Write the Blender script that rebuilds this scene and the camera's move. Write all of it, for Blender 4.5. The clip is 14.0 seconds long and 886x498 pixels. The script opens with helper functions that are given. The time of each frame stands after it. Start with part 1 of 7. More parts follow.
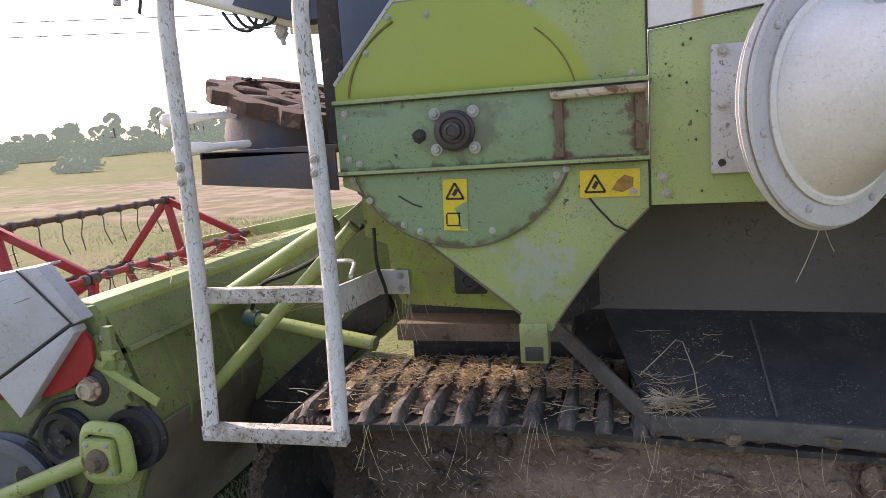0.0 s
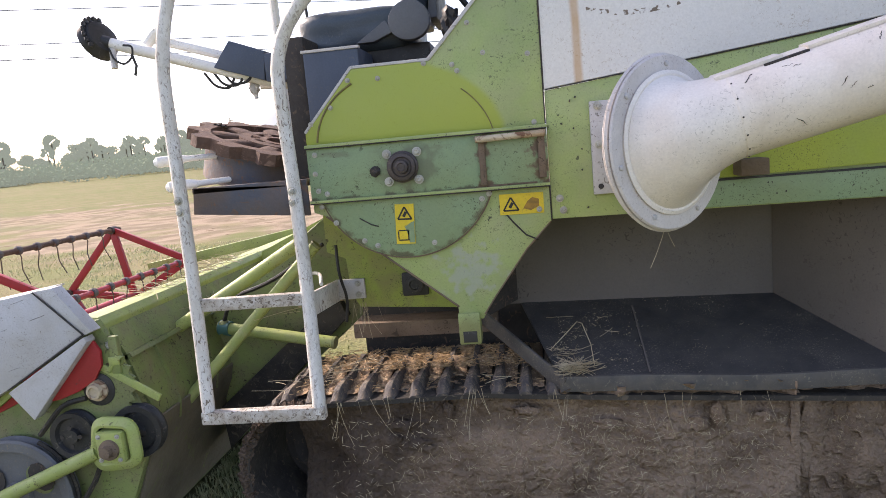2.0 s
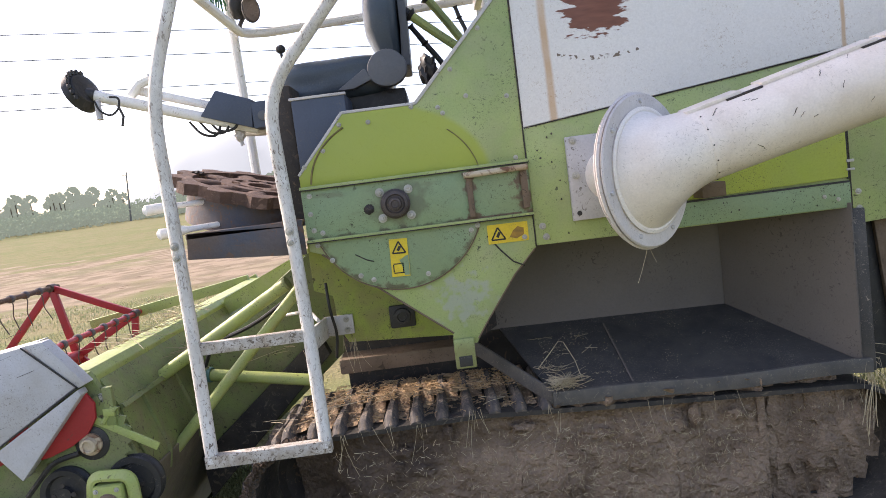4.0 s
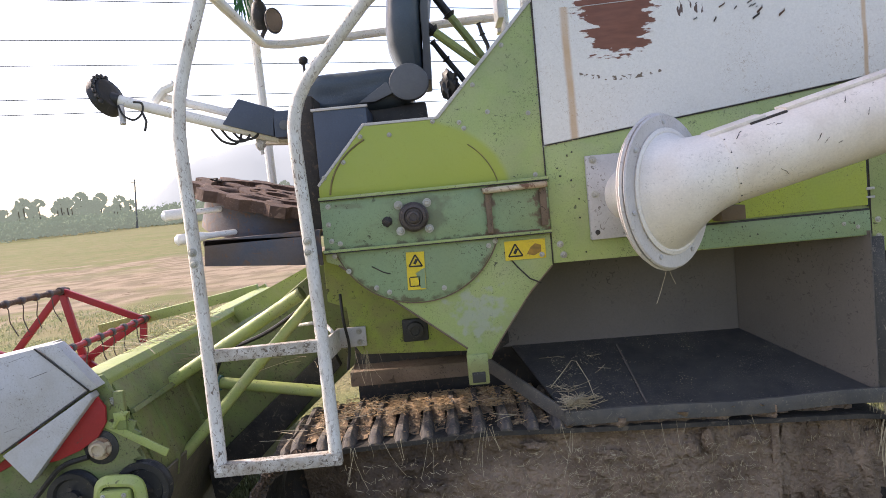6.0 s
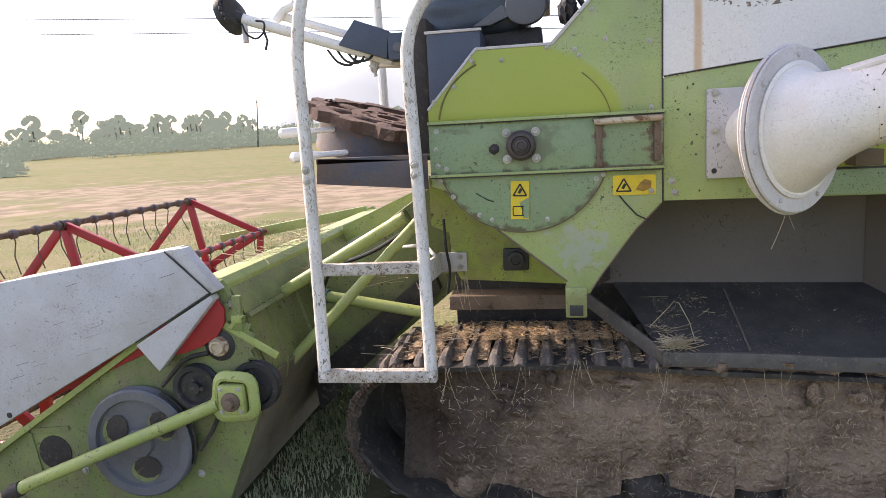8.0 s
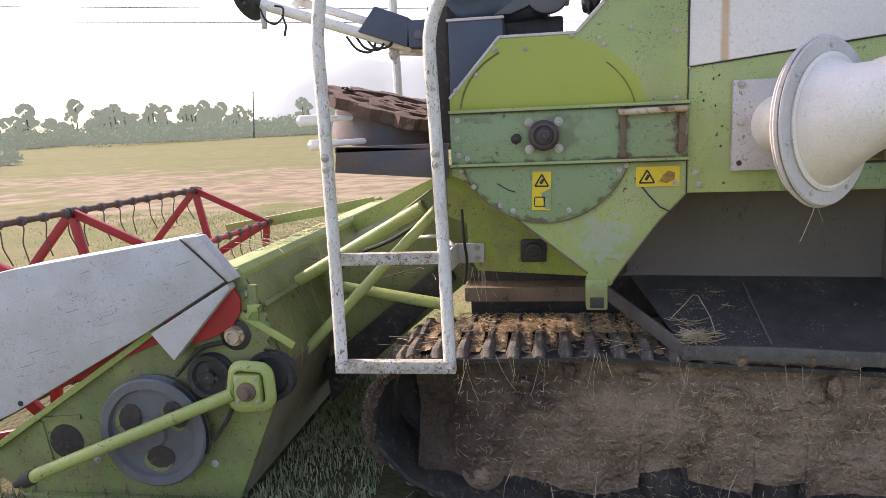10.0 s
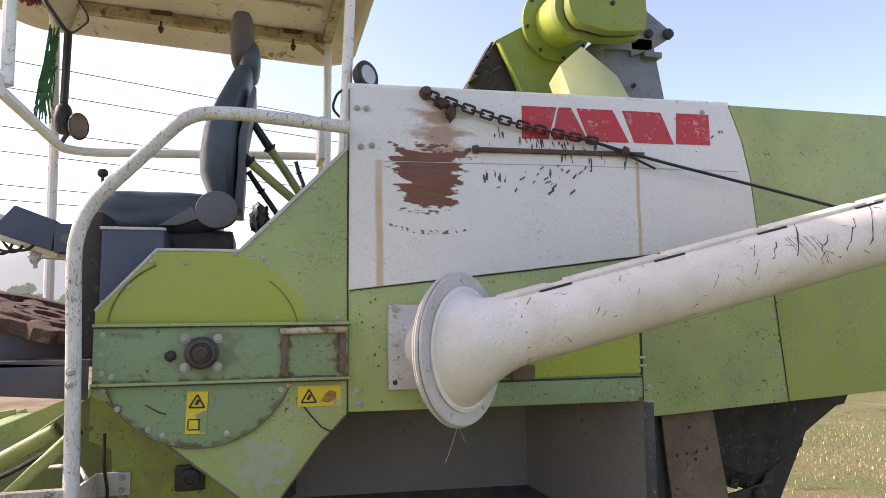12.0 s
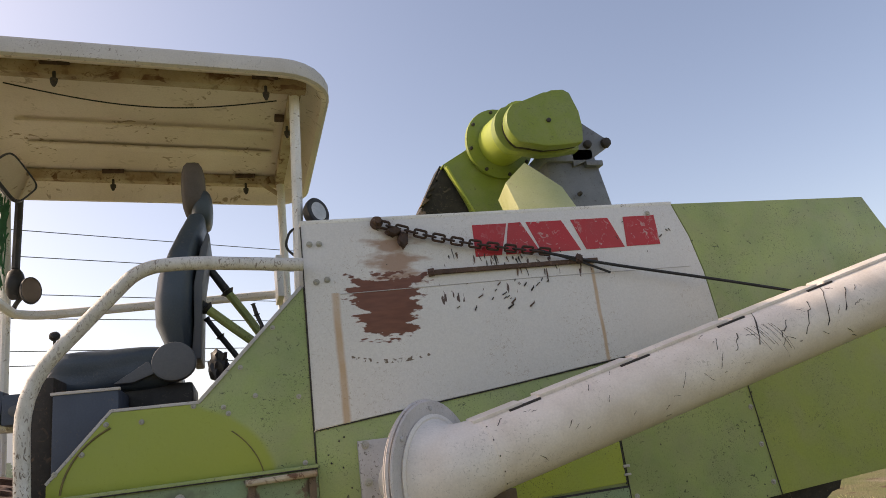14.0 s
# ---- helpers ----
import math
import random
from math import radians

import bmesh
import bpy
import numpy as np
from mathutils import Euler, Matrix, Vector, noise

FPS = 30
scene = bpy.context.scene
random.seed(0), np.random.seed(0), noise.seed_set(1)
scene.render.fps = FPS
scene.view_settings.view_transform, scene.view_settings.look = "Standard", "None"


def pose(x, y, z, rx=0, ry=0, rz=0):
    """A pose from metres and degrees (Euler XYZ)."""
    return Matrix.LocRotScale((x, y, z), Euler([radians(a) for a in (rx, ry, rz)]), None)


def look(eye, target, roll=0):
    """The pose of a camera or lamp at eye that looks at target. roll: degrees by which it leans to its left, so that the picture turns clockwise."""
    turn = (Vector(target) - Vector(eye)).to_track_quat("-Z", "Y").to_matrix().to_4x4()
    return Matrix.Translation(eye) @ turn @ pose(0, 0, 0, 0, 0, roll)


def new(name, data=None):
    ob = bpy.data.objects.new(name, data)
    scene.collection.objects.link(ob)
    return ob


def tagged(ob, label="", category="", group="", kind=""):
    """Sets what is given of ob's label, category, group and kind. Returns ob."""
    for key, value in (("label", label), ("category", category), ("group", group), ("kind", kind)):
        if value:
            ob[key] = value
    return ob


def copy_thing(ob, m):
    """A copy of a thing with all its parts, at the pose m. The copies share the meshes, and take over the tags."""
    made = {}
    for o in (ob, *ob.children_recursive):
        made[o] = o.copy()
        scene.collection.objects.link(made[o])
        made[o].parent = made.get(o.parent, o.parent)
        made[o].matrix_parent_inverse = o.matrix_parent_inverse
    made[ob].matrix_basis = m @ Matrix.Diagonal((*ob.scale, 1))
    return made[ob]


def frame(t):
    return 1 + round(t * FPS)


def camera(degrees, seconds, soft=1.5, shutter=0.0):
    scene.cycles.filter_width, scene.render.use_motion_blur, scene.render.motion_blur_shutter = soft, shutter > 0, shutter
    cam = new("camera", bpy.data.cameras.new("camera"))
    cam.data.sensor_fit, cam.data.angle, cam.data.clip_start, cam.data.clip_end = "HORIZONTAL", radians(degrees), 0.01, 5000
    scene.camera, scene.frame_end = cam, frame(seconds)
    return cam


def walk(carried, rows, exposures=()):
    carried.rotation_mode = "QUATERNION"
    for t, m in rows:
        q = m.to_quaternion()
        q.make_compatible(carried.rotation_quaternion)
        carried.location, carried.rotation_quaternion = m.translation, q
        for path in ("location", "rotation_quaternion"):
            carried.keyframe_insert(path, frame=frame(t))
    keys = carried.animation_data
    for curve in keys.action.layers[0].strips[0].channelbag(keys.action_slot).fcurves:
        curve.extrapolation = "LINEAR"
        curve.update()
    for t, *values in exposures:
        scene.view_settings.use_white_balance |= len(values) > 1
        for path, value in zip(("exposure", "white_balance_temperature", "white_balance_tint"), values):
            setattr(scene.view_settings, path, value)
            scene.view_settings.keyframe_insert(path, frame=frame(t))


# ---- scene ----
cam = camera(65.1, 14.0, soft=0.7)
PATH = [
    (0, (0.432, -1.814, 1.245), (-0.082, 0.091, 0.917), -3.9),
    (0.5, (0.279, -2.021, 1.209), (-0.237, -0.14, 0.768), -4.2),
    (1, (0.282, -2.12, 1.24), (-0.065, -0.184, 0.88), -1.4),
    (1.5, (0.335, -2.248, 1.311), (0.111, -0.273, 1.091), -2.4),
    (2, (0.439, -2.359, 1.301), (0.166, -0.399, 1.014), -5.1),
    (2.2, (0.456, -2.397, 1.302), (0.157, -0.435, 1.052), -6.4),
    (4.3, (0.127, -2.528, 1.304), (0.167, -0.538, 1.112), -6.7),
    (4.5, (0.12, -2.522, 1.301), (0.175, -0.535, 1.077), -6.3),
    (5, (0.095, -2.522, 1.304), (0.111, -0.531, 1.115), -5.7),
    (5.5, (0.101, -2.536, 1.312), (0.04, -0.54, 1.186), -4.8),
    (6, (0.109, -2.525, 1.3), (0.097, -0.53, 1.16), -5.5),
    (6.5, (0.104, -2.521, 1.296), (0.085, -0.528, 1.127), -5.9),
    (7, (0.1, -2.523, 1.287), (0.109, -0.538, 1.042), -5.9),
    (7.5, (0.096, -2.524, 1.278), (-0.041, -0.555, 0.957), -4.8),
    (7.7, (0.126, -2.533, 1.29), (-0.161, -0.579, 0.98), -4.1),
    (9.8, (0.017, -2.541, 1.276), (-0.377, -0.613, 0.919), -1.3),
    (10, (0.026, -2.527, 1.279), (-0.287, -0.58, 0.945), -2.4),
    (10.5, (0.087, -2.478, 1.276), (0.216, -0.507, 0.96), -4.3),
    (11, (0.144, -2.49, 1.289), (0.33, -0.51, 1.074), -3.3),
    (11.5, (0.177, -2.47, 1.328), (0.615, -0.518, 1.342), -1.7),
    (12, (0.186, -2.489, 1.354), (0.694, -0.565, 1.555), -0.6),
    (12.5, (0.182, -2.488, 1.384), (0.631, -0.581, 1.786), -1.2),
    (13, (0.199, -2.489, 1.396), (0.699, -0.607, 1.854), -2.1),
    (13.5, (0.208, -2.498, 1.405), (0.729, -0.647, 1.957), -3.5),
    (14, (0.24, -2.5, 1.378), (0.825, -0.661, 1.903), -7.3),
]
EXPOSURE = [(0, 1.39, 6900, 24), (0.5, 1.25, 6950, 23), (1, 1.56, 7000, 23), (1.5, 1.44, 7000, 23), (2, 1.56, 7000, 23), (5, 1.54, 6950, 22), (5.5, 1.44, 6950, 22), (6.5, 1.46, 6950, 22), (7.5, 1.62, 7050, 23), (10, 1.50, 7100, 24), (11, 1.65, 7100, 24), (11.5, 1.42, 7200, 24), (12, 1.27, 7250, 23), (12.5, 0.96, 7600, 22), (13, 0.72, 7800, 21), (14, 0.66, 7950, 20)]
walk(cam, [(t, look(eye, target, roll)) for t, eye, target, roll in PATH], EXPOSURE)

# ---- world, sun, exposure ----
GZ = -0.19                      # level of the field
SUN_AZ, SUN_EL = -66.0, 37.0    # degrees from +y towards +x; height
world = bpy.data.worlds.new("hazy_sky")
scene.world = world
world.use_nodes = True
wn = world.node_tree.nodes
sky = wn.new("ShaderNodeTexSky")
sky.sky_type = "NISHITA"
sky.sun_disc = False
sky.sun_elevation = radians(SUN_EL)
sky.sun_rotation = radians(SUN_AZ)
sky.air_density, sky.dust_density, sky.ozone_density = 0.9, 1.9, 0.6
wn["Background"].inputs["Strength"].default_value = 0.15
world.node_tree.links.new(sky.outputs[0], wn["Background"].inputs["Color"])
sun = new("sun", bpy.data.lights.new("sun", "SUN"))
sun.data.energy, sun.data.angle, sun.data.color = 2.3, radians(1.5), (1.0, 0.93, 0.82)
away = Vector((math.sin(radians(SUN_AZ)) * math.cos(radians(SUN_EL)), math.cos(radians(SUN_AZ)) * math.cos(radians(SUN_EL)), math.sin(radians(SUN_EL))))
sun.matrix_world = look(tuple(away * 30), (0, 0, 0))


# ---- materials ----
def nodes_of(name):
    m = bpy.data.materials.new(name)
    m.use_nodes = True
    return m, m.node_tree.nodes, m.node_tree.links, m.node_tree.nodes["Principled BSDF"]


def surface(name, base, second=None, spots=None, rough=0.5, metal=0.0, scale=4.0, spot_scale=28.0, spot_at=0.64, bump=0.15, bump_scale=60.0,
            dust=None, dust_amount=0.35, spec=0.4, per_object=0.0, stretch=(1, 1, 1), bump_depth=0.01):
    """Worn surface: two tones in large patches, chips or stains in small ones, a dusty film, fine relief."""
    m, n, l, p = nodes_of(name)
    chips_at = spot_at
    co = n.new("ShaderNodeTexCoord")
    mp = n.new("ShaderNodeMapping")
    mp.inputs["Scale"].default_value = stretch
    l.new(co.outputs["Object"], mp.inputs["Vector"])

    def noise_at(sc, detail=5.0, dist=0.0):
        t = n.new("ShaderNodeTexNoise")
        t.inputs["Scale"].default_value, t.inputs["Detail"].default_value, t.inputs["Distortion"].default_value = sc, detail, dist
        l.new(mp.outputs[0], t.inputs["Vector"])
        return t.outputs["Fac"]

    def ramp(value, a, b, c0=0.0, c1=1.0):
        r = n.new("ShaderNodeMapRange")
        r.inputs["From Min"].default_value, r.inputs["From Max"].default_value = a, b
        r.inputs["To Min"].default_value, r.inputs["To Max"].default_value = c0, c1
        l.new(value, r.inputs["Value"])
        return r.outputs[0]

    def mixed(fac, a, b):
        x = n.new("ShaderNodeMix")
        x.data_type = "RGBA"
        if isinstance(fac, float):
            x.inputs[0].default_value = fac
        else:
            l.new(fac, x.inputs[0])
        for sock, v in ((x.inputs[6], a), (x.inputs[7], b)):
            if isinstance(v, tuple):
                sock.default_value = (*v, 1)
            else:
                l.new(v, sock)
        return x.outputs[2]

    col = mixed(ramp(noise_at(scale), 0.35, 0.65), base, second or tuple(v * 0.8 for v in base))
    if per_object:
        oi = n.new("ShaderNodeObjectInfo")
        col = mixed(ramp(oi.outputs["Random"], 0, 1, 0, per_object), col, tuple(v * 0.45 for v in base))
    if dust:
        col = mixed(ramp(noise_at(scale * 2.7, 8.0, 0.6), 0.4, 0.75, 0.0, dust_amount), col, dust)
    if spots:
        chips = n.new("ShaderNodeMath")
        chips.operation = "MULTIPLY"
        l.new(ramp(noise_at(spot_scale, 8.0, 1.2), chips_at - 0.01, chips_at + 0.06), chips.inputs[0])
        l.new(ramp(noise_at(scale * 1.3 + 1.0, 6.0, 0.5), 0.40, 0.58, 0.30, 1.0), chips.inputs[1])
        col = mixed(chips.outputs[0], col, spots)
        # sparse finer specks and short smears of the same dirt, gathered in patches
        fine = ramp(noise_at(spot_scale * 2.6, 5.0, 1.5), 0.595, 0.66)
        where = ramp(noise_at(scale * 1.7, 3.0), 0.44, 0.62, 0.1, 0.9)
        both = n.new("ShaderNodeMath")
        both.operation = "MULTIPLY"
        l.new(fine, both.inputs[0]), l.new(where, both.inputs[1])
        col = mixed(both.outputs[0], col, spots)
    grain = n.new("ShaderNodeMix")
    grain.data_type, grain.blend_type = "RGBA", "MULTIPLY"
    grain.inputs[0].default_value = 1.0
    l.new(col, grain.inputs[6])
    l.new(ramp(noise_at(150.0, 3.0), 0.25, 0.75, 0.93, 1.06), grain.inputs[7])
    col = grain.outputs[2]
    l.new(col, p.inputs["Base Color"])
    l.new(ramp(noise_at(scale * 5), 0.2, 0.8, max(rough - 0.12, 0.02), min(rough + 0.15, 1)), p.inputs["Roughness"])
    p.inputs["Metallic"].default_value = metal
    p.inputs["Specular IOR Level"].default_value = spec
    if bump:
        b = n.new("ShaderNodeBump")
        b.inputs["Strength"].default_value, b.inputs["Distance"].default_value = bump, bump_depth
        l.new(noise_at(bump_scale, 8.0), b.inputs["Height"])
        l.new(b.outputs[0], p.inputs["Normal"])
    return m


RUST = (0.13, 0.055, 0.03)
GRIME = (0.07, 0.06, 0.04)
green = surface("faded_green_paint", (0.350, 0.424, 0.149), (0.245, 0.319, 0.120), (0.07, 0.08, 0.04), 0.42, scale=3.2, spot_scale=52, spot_at=0.645, bump=0.06, dust=(0.34, 0.33, 0.20), dust_amount=0.5)
green_cool = surface("cool_green_paint", (0.212, 0.312, 0.178), (0.218, 0.288, 0.145), (0.05, 0.05, 0.03), 0.45, scale=3, spot_scale=46, spot_at=0.655, bump=0.05, dust=(0.2, 0.24, 0.14), dust_amount=0.3)
lime = surface("yellow_green_paint", (0.391, 0.448, 0.052), (0.333, 0.414, 0.069), (0.10, 0.10, 0.03), 0.42, scale=2.5, spot_scale=60, spot_at=0.69, bump=0.05, dust=(0.33, 0.33, 0.15), dust_amount=0.25)
tube_lime = surface("worn_lime_tube_paint", (0.348, 0.408, 0.120), (0.264, 0.324, 0.096), (0.10, 0.09, 0.04), 0.5, scale=6, spot_scale=30, spot_at=0.68, bump=0.1, dust=(0.35, 0.33, 0.2), dust_amount=0.4)
header_green = surface("dusty_header_paint", (0.224, 0.274, 0.090), (0.140, 0.179, 0.062), (0.06, 0.05, 0.028), 0.55, scale=4, spot_scale=55, spot_at=0.61, bump=0.12, dust=(0.20, 0.17, 0.10), dust_amount=0.85)
recess_lime = surface("dirty_recessed_sheet_paint", (0.324, 0.384, 0.072), (0.252, 0.312, 0.072), (0.08, 0.075, 0.03), 0.5, scale=5, spot_scale=60, spot_at=0.62, bump=0.08, dust=(0.24, 0.20, 0.10), dust_amount=0.7)
header_mud = surface("mud_splashed_header_foot", (0.21, 0.18, 0.125), (0.15, 0.125, 0.085), (0.19, 0.20, 0.09), 0.85, scale=6, spot_scale=20, spot_at=0.60, bump=0.4)
ladder_white = surface("chipped_white_paint", (0.70, 0.685, 0.655), (0.62, 0.60, 0.55), (0.17, 0.13, 0.10), 0.55, scale=7, spot_scale=95, spot_at=0.57, bump=0.15, dust=(0.36, 0.30, 0.22), dust_amount=0.5, stretch=(1, 1, 0.45))
step_white = surface("mud_stained_white_step_paint", (0.56, 0.53, 0.49), (0.42, 0.38, 0.32), (0.13, 0.10, 0.075), 0.7, scale=11, spot_scale=80, spot_at=0.55, bump=0.25, dust=(0.24, 0.18, 0.12), dust_amount=0.8)
rail_white = surface("aged_white_rail_paint", (0.819, 0.809, 0.777), (0.735, 0.714, 0.672), (0.22, 0.17, 0.12), 0.45, scale=7, spot_scale=30, spot_at=0.69, bump=0.08)
auger_white = surface("scratched_white_auger_paint", (0.821, 0.756, 0.691), (0.756, 0.686, 0.616), (0.50, 0.44, 0.38), 0.40, scale=2.4, spot_scale=38, spot_at=0.70, bump=0.05, dust=(0.52, 0.43, 0.34), dust_amount=0.5)
grey_plate = surface("grey_primer_plate", (0.52, 0.50, 0.49), (0.45, 0.43, 0.42), (0.15, 0.13, 0.11), 0.5, scale=8, spot_at=0.66, bump=0.08)
casing_grey = surface("dull_galvanised_casing", (0.21, 0.215, 0.225), (0.17, 0.175, 0.185), (0.09, 0.085, 0.08), 0.5, 0.2, scale=8, spot_at=0.66, bump=0.08)
hood_white = surface("dull_white_hood_paint", (0.50, 0.50, 0.51), (0.44, 0.44, 0.445), (0.20, 0.18, 0.16), 0.45, scale=3, spot_scale=70, spot_at=0.64, dust=(0.33, 0.29, 0.24), dust_amount=0.45, bump=0.04)
cream = surface("cream_fibreglass", (0.82, 0.74, 0.68), (0.72, 0.63, 0.56), (0.33, 0.24, 0.16), 0.6, scale=2.5, spot_scale=7, spot_at=0.70, bump=0.1, bump_scale=25)
canopy_top = surface("weathered_canopy_top", (0.62, 0.58, 0.52), (0.52, 0.48, 0.42), (0.25, 0.2, 0.16), 0.6, scale=4, spot_at=0.68)
rusty_cream = surface("rust_stained_cream_rail", (0.506, 0.429, 0.308), (0.363, 0.264, 0.165), (0.16, 0.08, 0.045), 0.7, scale=9, spot_scale=18, spot_at=0.56)
tray_black = surface("scuffed_black_tray_paint", (0.034, 0.034, 0.037), (0.050, 0.049, 0.050), (0.24, 0.21, 0.17), 0.45, scale=3, spot_scale=70, spot_at=0.66, bump=0.1, dust=(0.12, 0.11, 0.095), dust_amount=0.35)
lip_grey = surface("scuffed_dark_lip_steel", (0.088, 0.084, 0.080), (0.060, 0.057, 0.056), (0.17, 0.15, 0.12), 0.55, scale=6, spot_scale=60, spot_at=0.62, bump=0.1, dust=(0.15, 0.125, 0.10), dust_amount=0.5)
tray_grey = surface("dusty_grey_inner_sheet", (0.133, 0.115, 0.102), (0.101, 0.089, 0.079), (0.055, 0.047, 0.04), 0.6, scale=1.6, spot_scale=20, spot_at=0.72, bump=0.05)
mud = surface("caked_dry_mud", (0.305, 0.221, 0.159), (0.169, 0.120, 0.086), (0.36, 0.28, 0.18), 0.95, scale=6, spot_scale=75, spot_at=0.61, bump=1.0, bump_scale=55, spec=0.1, bump_depth=0.035)
rubber = surface("muddy_black_rubber", (0.03, 0.028, 0.026), (0.055, 0.048, 0.04), (0.12, 0.10, 0.075), 0.75, scale=9, spot_scale=24, spot_at=0.6, bump=0.4, spec=0.25)
lug_rubber = surface("worn_track_lug_rubber", (0.060, 0.056, 0.056), (0.095, 0.086, 0.080), (0.20, 0.155, 0.11), 0.7, scale=14, spot_scale=45, spot_at=0.55, bump=0.5, spec=0.3, per_object=0.5, dust=(0.22, 0.17, 0.12), dust_amount=0.45)
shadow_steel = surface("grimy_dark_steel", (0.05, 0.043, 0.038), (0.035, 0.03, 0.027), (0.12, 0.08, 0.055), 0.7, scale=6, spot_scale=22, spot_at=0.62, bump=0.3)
rust_steel = surface("dark_rusty_beam_steel", (0.12, 0.09, 0.075), (0.075, 0.08, 0.10), (0.16, 0.085, 0.05), 0.65, scale=7, spot_scale=16, spot_at=0.58, bump=0.25)
rust = surface("flaking_brown_rust", (0.13, 0.078, 0.055), (0.08, 0.05, 0.04), (0.20, 0.13, 0.095), 0.85, scale=9, spot_scale=26, spot_at=0.58, bump=0.6)
rust_plate = surface("mud_splashed_rusty_plate", (0.192, 0.138, 0.096), (0.132, 0.096, 0.066), (0.05, 0.035, 0.025), 0.85, scale=7, spot_scale=30, spot_at=0.64, bump=0.5)
red = surface("red_reel_paint", (0.38, 0.022, 0.028), (0.31, 0.025, 0.028), (0.14, 0.05, 0.04), 0.45, scale=6, spot_scale=30, spot_at=0.68, bump=0.08)
bearing_steel = surface("greasy_brown_bearing_steel", (0.085, 0.070, 0.066), (0.055, 0.045, 0.042), (0.15, 0.11, 0.085), 0.5, metal=0.3, scale=14, spot_scale=50, spot_at=0.62, bump=0.2)
tine_steel = surface("brown_spring_steel", (0.10, 0.07, 0.055), (0.07, 0.05, 0.04), None, 0.6, scale=10)
pulley_grey = surface("cast_grey_pulley", (0.13, 0.135, 0.14), (0.10, 0.10, 0.105), (0.2, 0.17, 0.13), 0.55, scale=8, spot_at=0.68, bump=0.15)
black_part = surface("black_painted_iron", (0.022, 0.022, 0.024), (0.035, 0.034, 0.033), (0.10, 0.09, 0.075), 0.5, scale=9, spot_at=0.67)
console_blue = surface("dark_slate_sheet", (0.069, 0.090, 0.132), (0.055, 0.071, 0.103), (0.10, 0.10, 0.11), 0.5, scale=4, spot_scale=50, spot_at=0.73, bump=0.04)
vinyl = surface("dark_slate_vinyl", (0.063, 0.086, 0.109), (0.046, 0.063, 0.081), (0.09, 0.10, 0.11), 0.42, scale=5, spot_scale=30, spot_at=0.72, bump=0.12, bump_scale=120)
fabric_grey = surface("warm_grey_headrest_cloth", (0.15, 0.13, 0.125), (0.12, 0.105, 0.10), None, 0.85, scale=9, bump=0.3, bump_scale=180)
plastic_grey = surface("grey_moulded_plastic", (0.12, 0.13, 0.14), (0.10, 0.105, 0.115), None, 0.5, scale=5)
bolt_steel = surface("dull_zinc_bolt", (0.50, 0.48, 0.42), (0.42, 0.41, 0.35), (0.14, 0.09, 0.06), 0.5, 0.1, scale=30, bump=0.1, per_object=0.4)
sticker_yellow = surface("yellow_warning_film", (0.72, 0.53, 0.03), (0.64, 0.47, 0.03), (0.35, 0.27, 0.06), 0.45, scale=14, spot_scale=60, spot_at=0.66, bump=0.03)
ink = surface("black_print", (0.02, 0.02, 0.018), (0.03, 0.03, 0.025), None, 0.5, scale=20, bump=0)
print_brown = surface("orange_brown_print", (0.36, 0.20, 0.03), (0.22, 0.13, 0.03), None, 0.5, scale=60, bump=0)
print_grey = surface("faded_print", (0.13, 0.11, 0.05), (0.2, 0.16, 0.05), None, 0.5, scale=30, bump=0)
logo_red = surface("faded_red_film", (0.52, 0.025, 0.035), (0.45, 0.04, 0.045), (0.50, 0.40, 0.36), 0.4, scale=5, spot_scale=14, spot_at=0.66, bump=0.02)
wire_black = surface("black_cable", (0.02, 0.02, 0.02), (0.03, 0.03, 0.03), None, 0.6, scale=10, bump=0)
line_grey = surface("weathered_aluminium_wire", (0.16, 0.17, 0.19), (0.14, 0.15, 0.16), None, 0.5, scale=1, bump=0)
chain_steel = surface("oily_rusted_chain", (0.055, 0.04, 0.035), (0.09, 0.05, 0.035), None, 0.6, 0.4, scale=30, bump=0.3)
chaff_gold = surface("golden_chopped_straw", (0.46, 0.315, 0.165), (0.30, 0.195, 0.10), None, 0.85, scale=40, bump=0)
straw_mat = surface("dry_straw", (0.47, 0.40, 0.27), (0.33, 0.265, 0.165), None, 0.8, scale=25, bump=0)
chaff_mat = surface("brown_chaff", (0.34, 0.235, 0.145), (0.20, 0.135, 0.085), (0.50, 0.38, 0.24), 0.95, scale=18, spot_scale=60, spot_at=0.56, bump=0.9, bump_scale=80)
bark = surface("grey_bark", (0.16, 0.13, 0.10), (0.11, 0.09, 0.07), None, 0.9, scale=3, bump=0.5, bump_scale=15)
def leafy(name, a, b, glow):
    m, n, l, p = nodes_of(name)
    co = n.new("ShaderNodeTexCoord")
    x = n.new("ShaderNodeMix")
    x.data_type = "RGBA"
    t = n.new("ShaderNodeTexNoise")
    t.inputs["Scale"].default_value = 0.6
    l.new(co.outputs["Object"], t.inputs["Vector"]), l.new(t.outputs["Fac"], x.inputs[0])
    x.inputs[6].default_value, x.inputs[7].default_value = (*a, 1), (*b, 1)
    l.new(x.outputs[2], p.inputs["Base Color"])
    p.inputs["Roughness"].default_value = 0.9
    p.inputs["Specular IOR Level"].default_value = 0.1
    # air light of the far distance, put in as a glow of the leaves
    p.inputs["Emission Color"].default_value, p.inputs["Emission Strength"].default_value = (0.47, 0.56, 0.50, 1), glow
    return m


